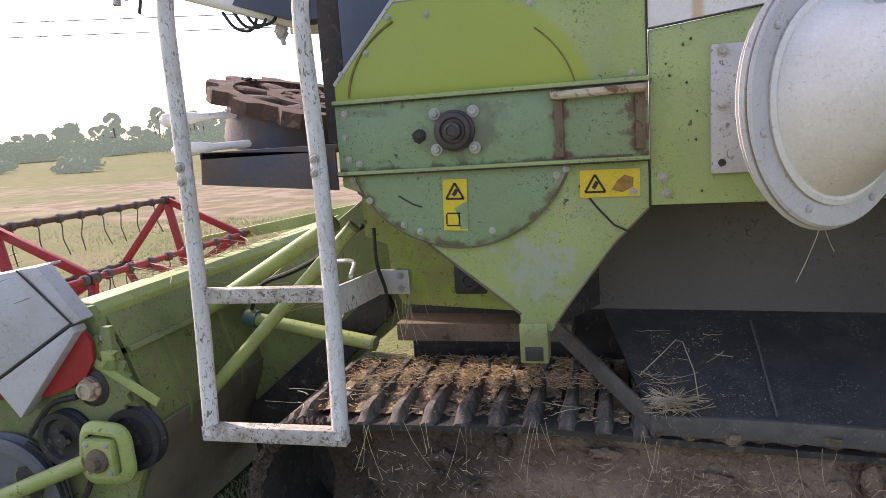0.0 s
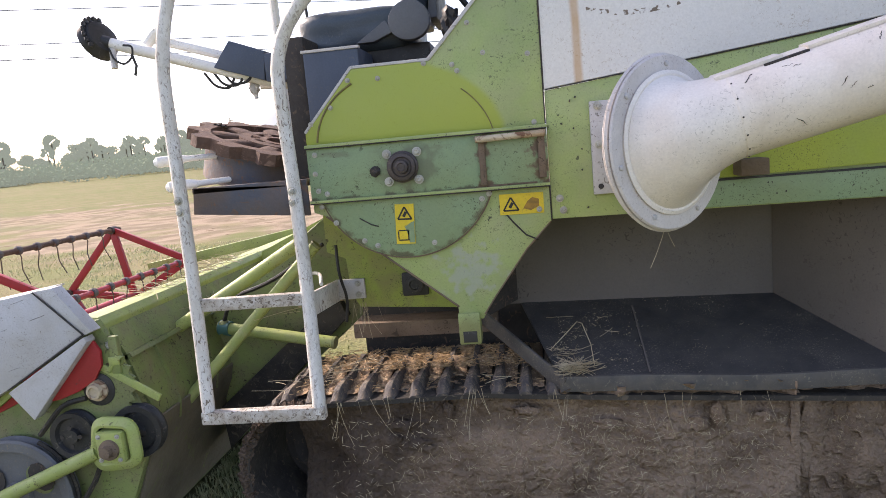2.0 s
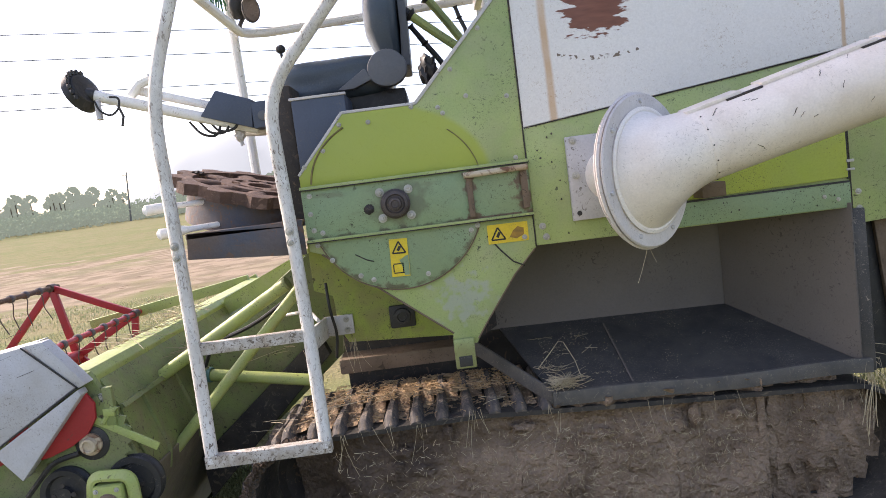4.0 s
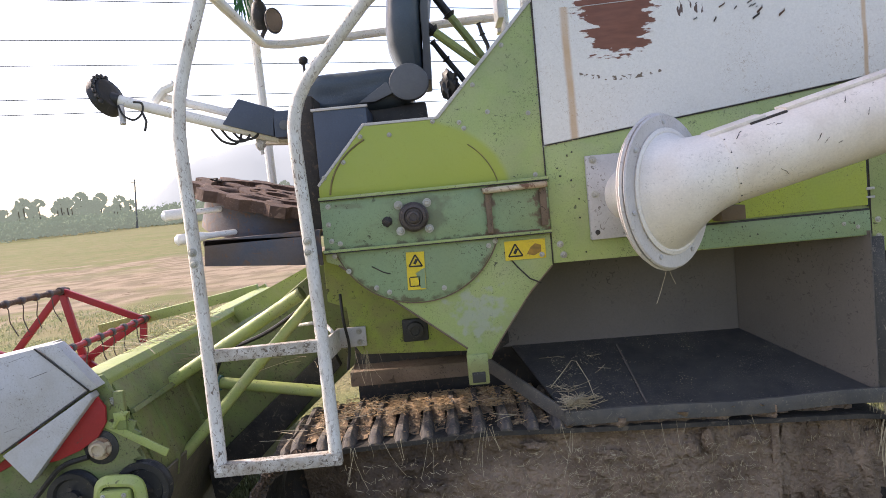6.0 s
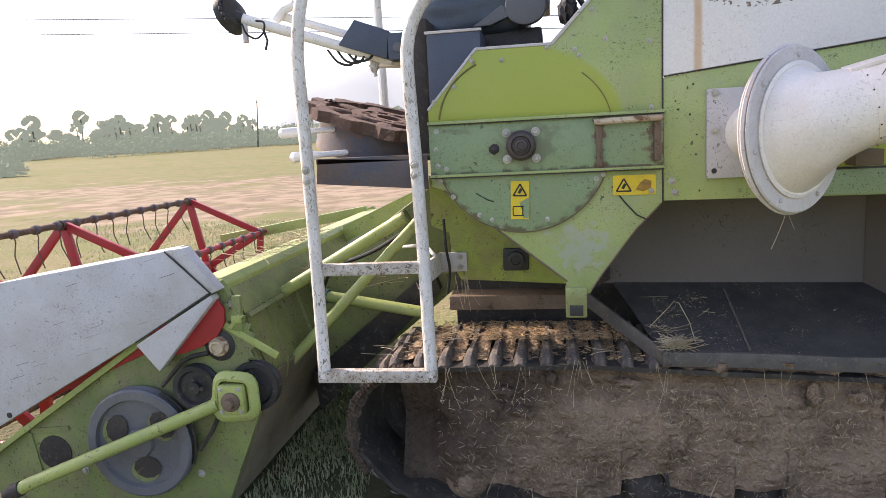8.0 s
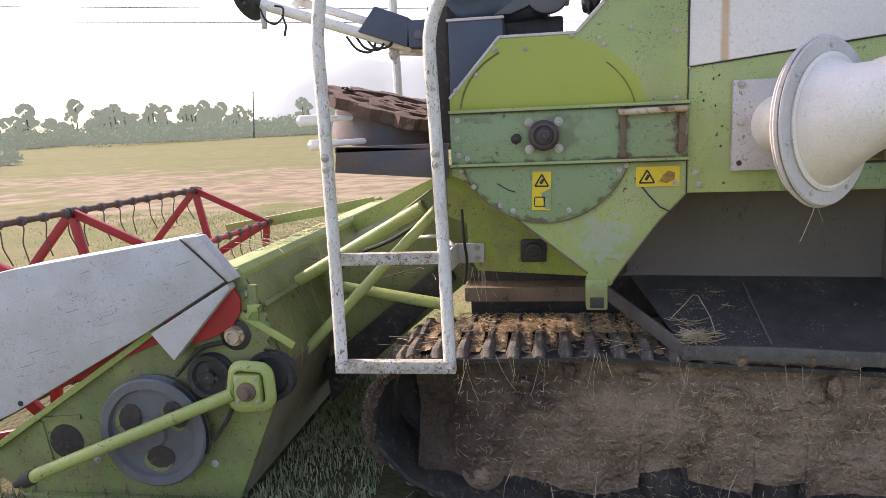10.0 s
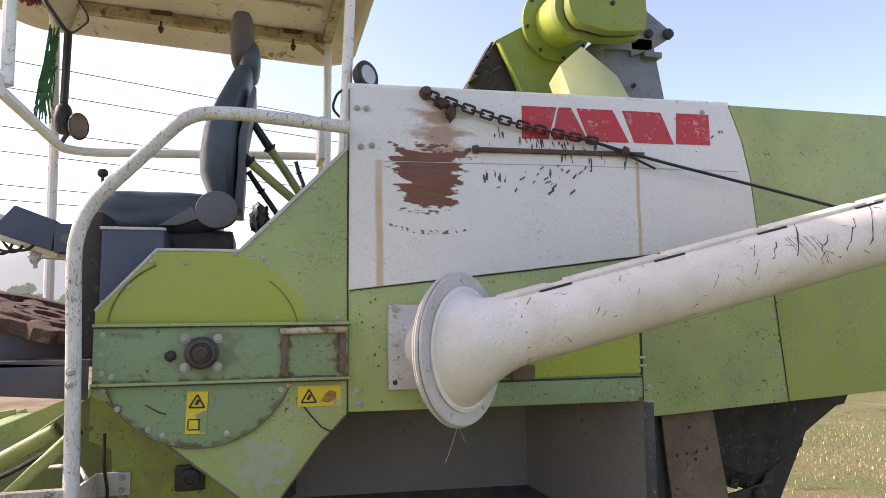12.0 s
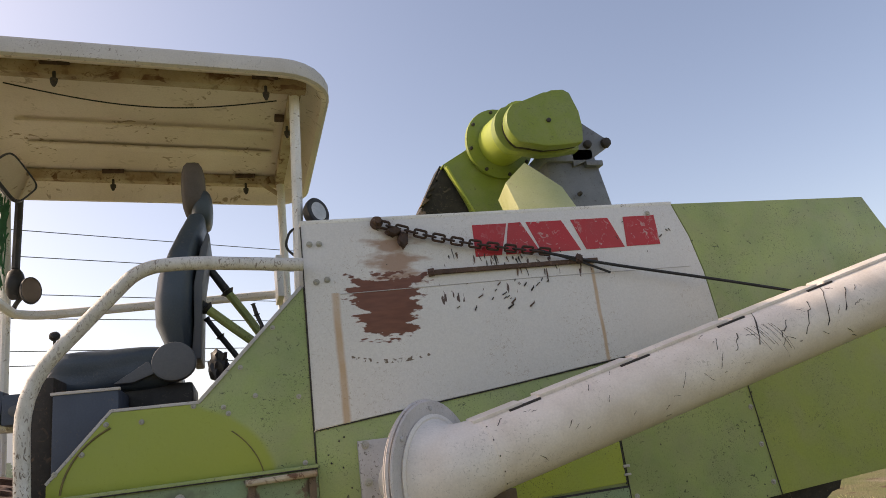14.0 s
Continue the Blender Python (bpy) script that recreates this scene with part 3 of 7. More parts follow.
def thing(name, base, label, category, group="", kind=""):
    ob = new(name)
    ob.matrix_basis = Matrix.Translation(base)
    ob.empty_display_size = 0.1
    WORLD_OF[ob] = ob.matrix_basis.copy()
    return tagged(ob, label, category, group, kind)


def part(name, bm, material, parent, label=""):
    ob = new(name, mesh_of(name, bm, material) if bm.verts else None)
    hang(ob, parent)
    return tagged(ob, label)


def part_at(name, mesh, m, parent, label=""):
    """A piece that shares its mesh with others, at its own pose."""
    ob = new(name, mesh)
    ob.matrix_basis = m
    ob.parent = parent
    ob.matrix_parent_inverse = WORLD_OF[parent].inverted()
    WORLD_OF[ob] = m.copy()
    return tagged(ob, label)


def solid(name, bm, material, label, category, group="", kind=""):
    ob = new(name, mesh_of(name, bm, material))
    WORLD_OF[ob] = Matrix()
    return tagged(ob, label, category, group, kind)


bolt_mesh = mesh_of("bolt", merge(lathe([(0, 0.016), (0.003, 0.016)], (0, 0, 0), (0, -1, 0), 14), lathe([(0.003, 0.0105), (0.010, 0.0105), (0.012, 0.008)], (0, 0, 0), (0, -1, 0), 6)), bolt_steel)
rivet_mesh = mesh_of("rivet", lathe([(0, 0.0075), (0.003, 0.0070), (0.005, 0.004)], (0, 0, 0), (0, -1, 0), 10), shadow_steel)


def bolts(parent, places, y, size=1.0, mesh=None, name="bolt"):
    for x, z in places:
        part_at(name, mesh or bolt_mesh, Matrix.Translation((x, y, z)) @ Matrix.Rotation(x * 37 + z * 11, 4, "Y") @ Matrix.Scale(size, 4), parent)


# ---- the field ----
def rise(y):
    """The far field climbs gently to the tree belt."""
    t = min(1.0, max(0.0, (y - 15) / 170))
    return 2.6 * t * t * (3 - 2 * t)


def field():
    bm = bmesh.new()
    xs = sorted({*np.linspace(-9, 9, 61).round(3), *(s * 9 * 1.28**k for k in range(1, 25) for s in (-1, 1))})
    ys = [y + 2 for y in xs]
    grid = [[bm.verts.new((x, y, GZ + 0.02 * noise.noise((x * 0.9, y * 0.9, 0)) + 0.05 * noise.noise((x * 0.16, y * 0.16, 3)) * min(1, abs(y) / 6) + rise(y))) for x in xs] for y in ys]
    for a, b in zip(grid, grid[1:]):
        for k in range(len(xs) - 1):
            bm.faces.new((a[k], a[k + 1], b[k + 1], b[k]))
    return tagged(new("ground", mesh_of("ground", bm, field_mat)), "dry stubble field with yellow grass and bare soil", "ground", kind="structure")


field()


def blades(name, count, area, height, material, label, lean=0.5, seed=1, keep=lambda x, y: True):
    rng = random.Random(seed)
    verts, faces = [], []
    while len(faces) < count * 2:
        x, y = rng.uniform(*area[:2]), rng.uniform(*area[2:])
        if not keep(x, y) or noise.noise((x * 1.7, y * 1.7, 5)) < rng.uniform(-0.7, 0.35):
            continue
        h, a = height * rng.uniform(0.35, 1.25), rng.uniform(0, 6.283)
        w, bend = 0.0022 + 0.0025 * rng.random() + 0.0004 * max(y, 0), lean * rng.uniform(0.1, 1) * h
        c, s = math.cos(a), math.sin(a)
        n0 = len(verts)
        verts += [(x - s * w, y + c * w, GZ - 0.01), (x + s * w, y - c * w, GZ - 0.01), (x + c * bend * 0.35 + s * w * 0.7, y + s * bend * 0.35 - c * w * 0.7, GZ + h * 0.6),
                  (x + c * bend * 0.35 - s * w * 0.7, y + s * bend * 0.35 + c * w * 0.7, GZ + h * 0.6), (x + c * bend, y + s * bend, GZ + h)]
        faces += [(n0, n0 + 1, n0 + 2, n0 + 3), (n0 + 3, n0 + 2, n0 + 4)]
    me = bpy.data.meshes.new(name)
    me.from_pydata(verts, [], faces)
    me.materials.append(material)
    return tagged(new(name, me), label, "grass", kind="stuff")


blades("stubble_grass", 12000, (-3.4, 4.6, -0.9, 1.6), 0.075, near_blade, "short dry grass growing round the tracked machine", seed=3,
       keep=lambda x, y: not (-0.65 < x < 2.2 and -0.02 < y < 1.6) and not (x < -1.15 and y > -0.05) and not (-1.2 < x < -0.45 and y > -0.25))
blades("field_grass", 26000, (-12, 9, 1.5, 11), 0.032, blade_mat, "sparse yellow grass spread over the open field", seed=4)
blades("tall_straw_stalks", 16, (-0.2, 3.4, -0.55, -0.08), 0.26, straw_mat, "thin upright straw stalks beside the track", lean=0.35, seed=8)

blades("shaded_grass", 34000, (-2.9, 0.4, -0.95, 1.4), 0.036, shade_blade, "short green grass between the header and the track", lean=0.9, seed=6,
       keep=lambda x, y: not (-0.72 < x and y > -0.06) and not (x < -1.22 and y > -0.12))

# ---- the combine harvester ----
combine = thing("combine_harvester", (0.9, 0.8, GZ), "green and white tracked combine harvester with faded dusty paint", "combine harvester")

# tank and body behind the side sheets
part("inner_body", box(0.80, 3.10, 0.05, 1.95, 1.10, 2.10, 0.02), green, combine, "green body box behind the side sheets")
part("rear_box", prism([(2.05, 1.04), (3.42, 1.08), (3.47, 1.30), (3.20, 2.05), (2.05, 2.05)], 0.04, 1.9, 0.01), green, combine)
under = part("chassis_beam", box(-0.35, 1.9, 0.56, 0.86, 0.40, 0.72, 0.01), shadow_steel, combine, "grimy dark steel chassis beam")
part("cross_member", box(-0.36, 0.25, 0.42, 0.60, 0.535, 0.60, 0.008), rust_plate, combine)
part("under_floor", box(0.46, 2.4, 0.55, 1.9, 0.98, 1.06), shadow_steel, combine)

# drum housing: upper sheet, strip, lower funnel
upper = part("upper_housing_panel", prism([(-0.334, 1.349), (-0.334, 1.388), (-0.150, 1.592), (0.118, 1.592), (0.478, 1.965), (0.487, 1.970), (0.487, 1.349)], 0.0, 0.03, 0.003), housing_green, combine, "green housing sheet with a yellow-green repainted zone")
part("edge_lip", merge(bar((-0.335, 0.014, 1.392), (-0.150, 0.014, 1.598), 0.032, 0.010, 0.002), bar((-0.152, 0.014, 1.597), (0.118, 0.014, 1.597), 0.032, 0.010, 0.002), bar((0.116, 0.014, 1.596), (0.480, 0.014, 1.973), 0.040, 0.012, 0.002)), grey_plate, upper, "bare grey metal edge")
bolts(upper, [(-0.235, 1.47), (-0.165, 1.555), (-0.06, 1.552), (0.10, 1.585), (0.195, 1.572), (0.21, 1.55), (0.30, 1.60), (0.445, 1.582), (0.255, 1.70), (0.37, 1.83), (0.452, 1.36), (-0.31, 1.42)], -0.001, 0.55)
part("stamped_groove", tube([(-0.03 + 0.265 * math.cos(a), -0.001, 1.335 + 0.235 * math.sin(a)) for a in np.linspace(2.05, 3.05, 16)], 0.0035, 6), print_grey, upper)
part("stamped_groove", tube([(0.02 + 0.30 * math.cos(a), -0.001, 1.30 + 0.255 * math.sin(a)) for a in np.linspace(0.15, 0.85, 14)], 0.002, 6), print_grey, upper)
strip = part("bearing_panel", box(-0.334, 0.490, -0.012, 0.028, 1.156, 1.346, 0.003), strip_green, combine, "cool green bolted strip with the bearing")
part("strip_fold", merge(box(-0.336, 0.492, -0.026, -0.006, 1.338, 1.350, 0.003), box(-0.336, 0.492, -0.030, -0.006, 1.148, 1.158, 0.003)), green, strip)
bolts(strip, [(-0.305, 1.315), (-0.305, 1.190), (-0.275, 1.178), (0.468, 1.325), (-0.31, 1.25)], -0.013, 0.6)
hub = part("shaft_bearing", lathe([(0, 0.054), (0.012, 0.054), (0.016, 0.048), (0.026, 0.046), (0.029, 0.035), (0.024, 0.031), (0.024, 0.024), (0.040, 0.022), (0.042, 0.014), (0.039, 0.012), (0.039, 0.0)], (0, -0.012, 1.25), (0, -1, 0), 28), bearing_steel, strip, "dark greasy flanged bearing")
bolts(hub, [(-0.052, 1.297), (0.052, 1.297), (-0.052, 1.203), (0.052, 1.203)], -0.014, 1.0)
part("plug", blob((-0.098, -0.014, 1.242), (0.018, 0.01, 0.018), 0.3), shadow_steel, strip)
frame_h = part("handle_frame", merge(box(0.262, 0.283, -0.026, -0.010, 1.165, 1.330, 0.004), box(0.458, 0.482, -0.026, -0.010, 1.175, 1.330, 0.004), box(0.29, 0.45, -0.016, -0.010, 1.158, 1.164, 0.002)), rust_plate, strip, "rust-flaked bracket")
part("grab_rod", tube([(0.255, -0.040, 1.318), (0.485, -0.040, 1.322)], 0.011, 10), rusty_cream, strip, "cream grab rod with brown wear")

low_outline = [(-0.334, 1.152), (-0.334, 1.115), (-0.291, 1.099), (-0.217, 1.040), (-0.124, 0.968), (0.146, 0.748), (0.148, 0.700), (0.232, 0.700), (0.285, 0.783), (0.400, 0.936), (0.488, 1.026), (0.488, 1.152)]
lower = part("hopper_panel", prism(low_outline, 0.0, 0.03, 0.003), hopper_green, combine, "scuffed green funnel sheet with bare grey patches")
part("funnel_spout", box(0.143, 0.220, -0.012, 0.05, 0.612, 0.725, 0.006), hopper_green, lower)
part("spout_mouth", box(0.157, 0.206, -0.0145, -0.010, 0.620, 0.660, 0.004), black_part, lower)
disc = [(0.31 * math.cos(a), 1.25 + 0.31 * math.sin(a)) for a in np.linspace(math.pi + 0.335, 2 * math.pi - 0.335, 40)]
part("drum_cover", prism(disc, -0.010, 0.002, 0.002), drum_green, lower, "cool green round drum cover")
part("drum_rim", tube([(x * 1.012, -0.008, 1.25 + (z - 1.25) * 1.012) for x, z in disc], 0.0024, 6), rust_plate, lower, "dirty weld line")
bolts(lower, [(-0.30, 1.135), (-0.16, 1.005), (-0.255, 1.075), (-0.115, 0.985), (0.085, 0.982), (0.285, 1.135), (0.26, 1.12), (0.45, 1.07)], -0.011, 0.6)
part("scratch_line", tube([(-0.17, -0.0115, 1.085), (-0.13, -0.0115, 1.06), (-0.105, -0.0115, 1.052)], 0.0022, 5), shadow_steel, lower)
part("scratch_line", tube([(0.315, -0.001, 1.09), (0.36, -0.001, 1.03), (0.40, -0.001, 0.985), (0.44, -0.001, 0.965)], 0.003, 5), shadow_steel, lower)

part("worn_edge", merge(tube([(0.238, 0.000, 0.717), (0.285, 0.000, 0.784), (0.400, 0.000, 0.937), (0.486, 0.000, 1.025)], 0.0030, 6), tube([(-0.291, 0.000, 1.099), (-0.124, 0.000, 0.968), (0.150, 0.000, 0.748)], 0.004, 6)), rust_plate, lower, "rusty worn sheet edge")


def sticker(x, z, w, h, turn, cells, parent):
    m = Matrix.Translation((x, 0, z)) @ Matrix.Rotation(radians(turn), 4, "Y")
    film = box(0, w, -0.0035, 0.0, -h, 0, 0.0)
    film.transform(m @ Matrix.Translation((0, -0.0105 if parent is lower and x < 0.2 else -0.0005, 0)))
    ob = part("warning_sticker", film, sticker_yellow, parent, "yellow warning sticker with a black triangle, partly rubbed off")
    y0 = -0.0148 if parent is lower and x < 0.2 else -0.0048
    s = min(w, h) * 0.42
    for kind, cx, cz in cells:
        if kind == "tri":
            a = [(cx + s * math.sin(t), cz + s * math.cos(t) - 0.15 * s) for t in (0, 2.094, 4.189)]
            g = merge(*(bar((p[0], y0, p[1]), (q[0], y0, q[1]), 0.0015, 0.0055, 0) for p, q in zip(a, a[1:] + a[:1])), bar((cx - 0.15 * s, y0, cz - 0.35 * s), (cx + 0.2 * s, y0, cz + 0.25 * s), 0.0015, 0.010, 0))
            mat = ink
        elif kind == "blot":
            g = prism([(cx - s * 0.9, cz - s * 0.5), (cx - s * 0.4, cz + s * 0.3), (cx + s * 0.2, cz + s * 0.75), (cx + s * 0.95, cz + s * 0.5), (cx + s * 0.9, cz - s * 0.3), (cx, cz - s * 0.75)], y0, y0 + 0.001)
            mat = print_brown
        elif kind == "worn":
            arc = [(w - 0.030 + 0.010 * math.cos(k * 0.4), -h + 0.004 + k * 0.011) for k in range(6)]
            g = prism(arc + [(w - 0.012, -h + 0.074), (w - 0.001, -h + 0.078), (w - 0.001, -h + 0.004)], y0, y0 + 0.001)
            mat = green_cool
        else:
            g = merge(*(box(cx - s * 0.7, cx + s * 0.7, y0, y0 + 0.001, cz + dz - 0.002, cz + dz + 0.002) for dz in (-s * 0.6, s * 0.6)), *(box(cx + dx - 0.002, cx + dx + 0.002, y0, y0 + 0.001, cz - s * 0.5, cz + s * 0.5) for dx in (-s * 0.7, s * 0.55)))
            mat = ink
        g.transform(m)
        part("symbol", g, mat, ob)


sticker(-0.042, 1.124, 0.066, 0.138, 2.0, [("tri", 0.033, -0.034), ("box", 0.028, -0.108), ("worn", 0, 0)], lower)
sticker(0.318, 1.128, 0.148, 0.070, 0.5, [("tri", 0.038, -0.037), ("blot", 0.105, -0.037)], lower)

# recessed lower side sheet with its bearing
back = part("lower_side_panel", prism([(-0.40, 1.14), (-0.40, 0.93), (-0.325, 0.90), (-0.318, 0.76), (-0.285, 0.700), (0.175, 0.672), (0.30, 0.80), (0.30, 1.14)], 0.30, 0.34, 0.004), recess_lime, combine, "yellow-green recessed lower sheet")
bearing = part("flange_bearing", merge(box(-0.105, 0.000, 0.284, 0.302, 0.735, 0.830, 0.012), lathe([(0, 0.036), (0.02, 0.034), (0.022, 0.020), (0.012, 0.018), (0.012, 0.0)], (-0.052, 0.285, 0.783), (0, -1, 0), 20)), black_part, back, "black square flange bearing")
part("front_sheet", prism([(-0.30, 1.11), (-0.30, 1.25), (0.45, 1.25), (0.45, 1.05), (0.20, 0.78), (-0.10, 0.98)], 0.03, 0.06), lime, combine)

for a, b in (((0.489, -0.002, 1.03), (0.489, -0.002, 1.152)), ((0.4885, -0.002, 1.352), (0.4885, -0.002, 1.97)), ((0.4895, -0.004, 1.46), (0.491, -0.006, 2.2)), ((0.492, -0.004, 1.459), (1.21, -0.004, 1.540)), ((1.21, -0.004, 1.540), (1.800, -0.006, 1.613)), ((1.800, -0.006, 1.613), (2.224, -0.006, 1.713)), ((2.328, -0.008, 1.0), (2.270, -0.008, 1.598)), ((-0.334, -0.029, 1.147), (0.49, -0.029, 1.147)), ((-0.334, -0.025, 1.3375), (0.49, -0.025, 1.3375)), ((1.6515, -0.005, 1.03), (1.6515, -0.005, 1.58))):
    part("seam_gap", tube([a, b], 0.0022, 5), shadow_steel, combine, "dark dirty joint between sheets")

# grain tank side: white upper sheet, green sheets round it
white_outline = [(0.4905, 1.462), (0.492, 2.212), (2.108, 2.252), (2.165, 2.10), (2.200, 1.94), (2.222, 1.716), (1.800, 1.616), (1.210, 1.543)]
tank = part("tank_side_panel", prism(white_outline, -0.004, 0.03, 0.003), tank_white, combine, "white tank sheet with brown rust marks and rubbed chain scars")
bolts(tank, [(0.535, 1.985), (0.575, 1.992), (0.555, 2.13), (0.52, 2.13), (1.98, 2.21)], -0.005, 0.75)
part("seam", tube([(0.62, -0.005, 1.935), (1.4, -0.005, 1.955), (2.14, -0.005, 1.965)], 0.0015, 5), grey_plate, tank)
part("tank_rim", bar((0.49, 0.02, 2.216), (2.112, 0.02, 2.256), 0.05, 0.016), rail_white, tank)
part("rusty_rail", merge(bar((0.972, -0.013, 1.996), (1.69, -0.013, 2.012), 0.018, 0.018, 0.003), tube([(0.962, -0.01, 1.996), (0.982, -0.02, 1.997)], 0.016, 8)), rust, tank, "rusty rubbing rail")
mid = part("tank_lower_panel", prism([(0.492, 1.032), (0.492, 1.457), (1.210, 1.538), (1.650, 1.590), (1.650, 1.024)], 0.0, 0.03, 0.003), green, combine, "faded green lower tank sheet")
part("bottom_band", prism([(0.80, 1.035), (0.80, 1.118), (1.648, 1.118), (1.648, 1.026)], -0.008, 0.004, 0.003), green_cool, mid, "dirty bottom band")
part("hatch_door", prism([(0.85, 1.124), (1.640, 1.136), (1.640, 1.40), (1.0, 1.36), (0.85, 1.3)], -0.012, 0.004, 0.003), lime, mid, "yellow-green hatch door")
part("hatch_gap", merge(box(1.641, 1.648, -0.006, -0.001, 1.13, 1.42), box(0.85, 1.645, -0.0095, -0.001, 1.117, 1.124)), black_part, mid)
part("latch", box(1.635, 1.663, -0.018, -0.008, 1.19, 1.20, 0.002), grey_plate, mid)
part("latch", box(1.635, 1.663, -0.018, -0.008, 1.16, 1.168, 0.002), grey_plate, mid)
part("worn_block", box(1.075, 1.160, -0.10, -0.002, 1.132, 1.184, 0.005), rust_plate, mid, "rusty mounting block")
bolts(mid, [(0.52, 1.10), (0.53, 1.06), (1.55, 1.075), (1.60, 1.06)], -0.002, 0.8)
rear = part("rear_side_panel", prism([(1.653, 0.962), (1.653, 1.588), (1.800, 1.611), (2.226, 1.712), (2.204, 1.94), (2.169, 2.10), (2.112, 2.252), (3.195, 2.262), (3.26, 2.14), (3.36, 1.98), (2.272, 1.600), (2.329, 0.997)], -0.006, 0.03, 0.003), green, combine, "faded green rear side sheet")
part("rear_end_panel", prism([(2.332, 0.997), (2.275, 1.597), (3.362, 1.977), (3.60, 1.55), (3.55, 1.06)], -0.003, 0.03, 0.003), rear_green, combine, "faded olive-green rear end sheet")
bolts(rear, [(2.30, 1.05), (1.675, 1.08), (1.675, 1.02), (2.285, 1.2), (2.275, 1.35)], -0.007, 0.7)
rng = random.Random(5)
for k in range(26):
    x, z = rng.choice(((rng.uniform(1.66, 2.23), rng.uniform(1.02, 1.5)), (rng.uniform(2.25, 2.30), rng.uniform(1.0, 1.5)), (rng.uniform(0.52, 0.62), rng.uniform(1.05, 1.44)), (rng.uniform(1.1, 1.6), rng.uniform(1.045, 1.11))))
    holder = rear if x > 1.62 else mid
    g = prism([(x - 0.004, z), (x, z + rng.uniform(0.002, 0.009)), (x + rng.uniform(0.001, 0.003), z + 0.001), (x + 0.001, z - 0.003)], -0.0095 if x < 1.62 else -0.0075, -0.002)
    part("paint_chip", g, shadow_steel, holder)

# rub marks of the slack cable on the white sheet
rub = random.Random(19)
for k in range(64):
    if k < 22:
        x = rub.uniform(1.02, 1.50)
        z, slope, ln, w = 2.105 - 0.16 * (x - 1.0) - rub.uniform(0.0, 0.05), rub.uniform(-0.35, 0.1), rub.uniform(0.015, 0.06), rub.uniform(0.0015, 0.005)
    elif k < 46:
        x = rub.gauss(1.32, 0.10)
        z, slope, ln, w = 1.955 - rub.uniform(0.0, 0.10) * (1 if x < 1.4 else 0.5), rub.uniform(0.3, 1.1), rub.uniform(0.004, 0.030), rub.uniform(0.0006, 0.0018)
    else:
        x, z, slope, ln, w = rub.uniform(0.55, 2.08), rub.uniform(1.95, 2.19), rub.uniform(-1, 1), rub.uniform(0.004, 0.018), rub.uniform(0.0008, 0.002)
    part("rub_mark", prism([(x, z), (x + w, z - ln * 0.4), (x - slope * ln, z - ln), (x - slope * ln - w * 0.7, z - ln * 0.7), (x - w, z - ln * 0.2)], -0.0078, -0.0035), rust if k % 3 == 0 else shadow_steel, tank)

# plain red blocks where the maker's mark stands
for a, b, c, d in ((1.150, 1.292, 1.148, 1.255), (1.300, 1.352, 1.272, 1.420), (1.376, 1.530, 1.427, 1.597), (1.572, 1.742, 1.622, 1.797), (1.815, 1.963, 1.808, 1.966)):
    a, b, c, d = (1.165 + (v - 1.148) * 1.035 for v in (a, b, c, d))
    top, low = 2.183 + 0.022 * (a - 1.15), 2.052 + 0.022 * (a - 1.15)
    part("red_mark", prism([(c, low), (a, top), (b, top + 0.003), (d, low + 0.003)], -0.0065, -0.0035), logo_red, tank, "plain red painted block")


def chain_run():
    # an anchored chain that goes over into a taut cable
    ch = thing("hanging_chain", (0.80, -0.03, 2.0), "rusty chain and black cable hung along the white tank side", "chain")
    link = bmesh.new()
    ring = rounded([(-0.010, 0, 0), (-0.010, 0, 0.006), (0.010, 0, 0.006), (0.010, 0, 0), (0.010, 0, -0.006), (-0.010, 0, -0.006), (-0.010, 0, 0)], 0.006, 3)
    tube([(p.x * 2.3, p.y, p.z * 2.2) for p in ring], 0.0050, 6, bm=link)
    mesh = mesh_of("chain_link", link, chain_steel)
    way = rounded([(0.80, -0.03, 2.190), (0.95, -0.03, 2.145), (1.09, -0.035, 2.108), (1.30, -0.035, 2.072), (1.47, -0.035, 2.050)], 0.1, 4)
    length, at = 0.0, 0
    acc = [0.0]
    for p, q in zip(way, way[1:]):
        acc.append(acc[-1] + (q - p).length)
    while length < acc[-1]:
        while acc[at + 1] < length:
            at += 1
        f = (length - acc[at]) / (acc[at + 1] - acc[at])
        p, d = way[at].lerp(way[at + 1], f), (way[at + 1] - way[at]).normalized()
        turn = d.to_track_quat("X", "Z").to_matrix().to_4x4() @ Matrix.Rotation(radians(90 * (round(length / 0.037) % 2) + 20), 4, "X")
        part_at("chain_link", mesh, Matrix.Translation(p) @ turn, ch)
        length += 0.037
    part("anchor_bolt", lathe([(0, 0.024), (0.02, 0.024), (0.022, 0.014), (0.05, 0.013)], (0.778, -0.004, 2.203), (0, -1, 0), 12), rust, ch, "rusted anchor bolt")
    part("knot", merge(blob((0.835, -0.03, 2.16), (0.03, 0.02, 0.018), 0.5, 5), blob((0.87, -0.03, 2.125), (0.02, 0.015, 0.03), 0.5, 5)), chain_steel, ch)
    part("cable", tube(rounded([(1.40, -0.035, 2.060), (1.597, -0.03, 2.016), (1.77, -0.04, 1.976), (2.19, -0.08, 1.885), (2.468, -0.20, 1.786)], 0.2), 0.0065, 7), wire_black, ch, "black taut cable")
    part("cable_tail", tube([(1.42, -0.035, 2.062), (1.61, -0.03, 2.002), (1.73, -0.03, 1.952)], 0.005, 6), wire_black, ch)
    part("clamp", blob((1.597, -0.035, 2.016), (0.017, 0.014, 0.02), 0.3), chain_steel, ch)


chain_run()


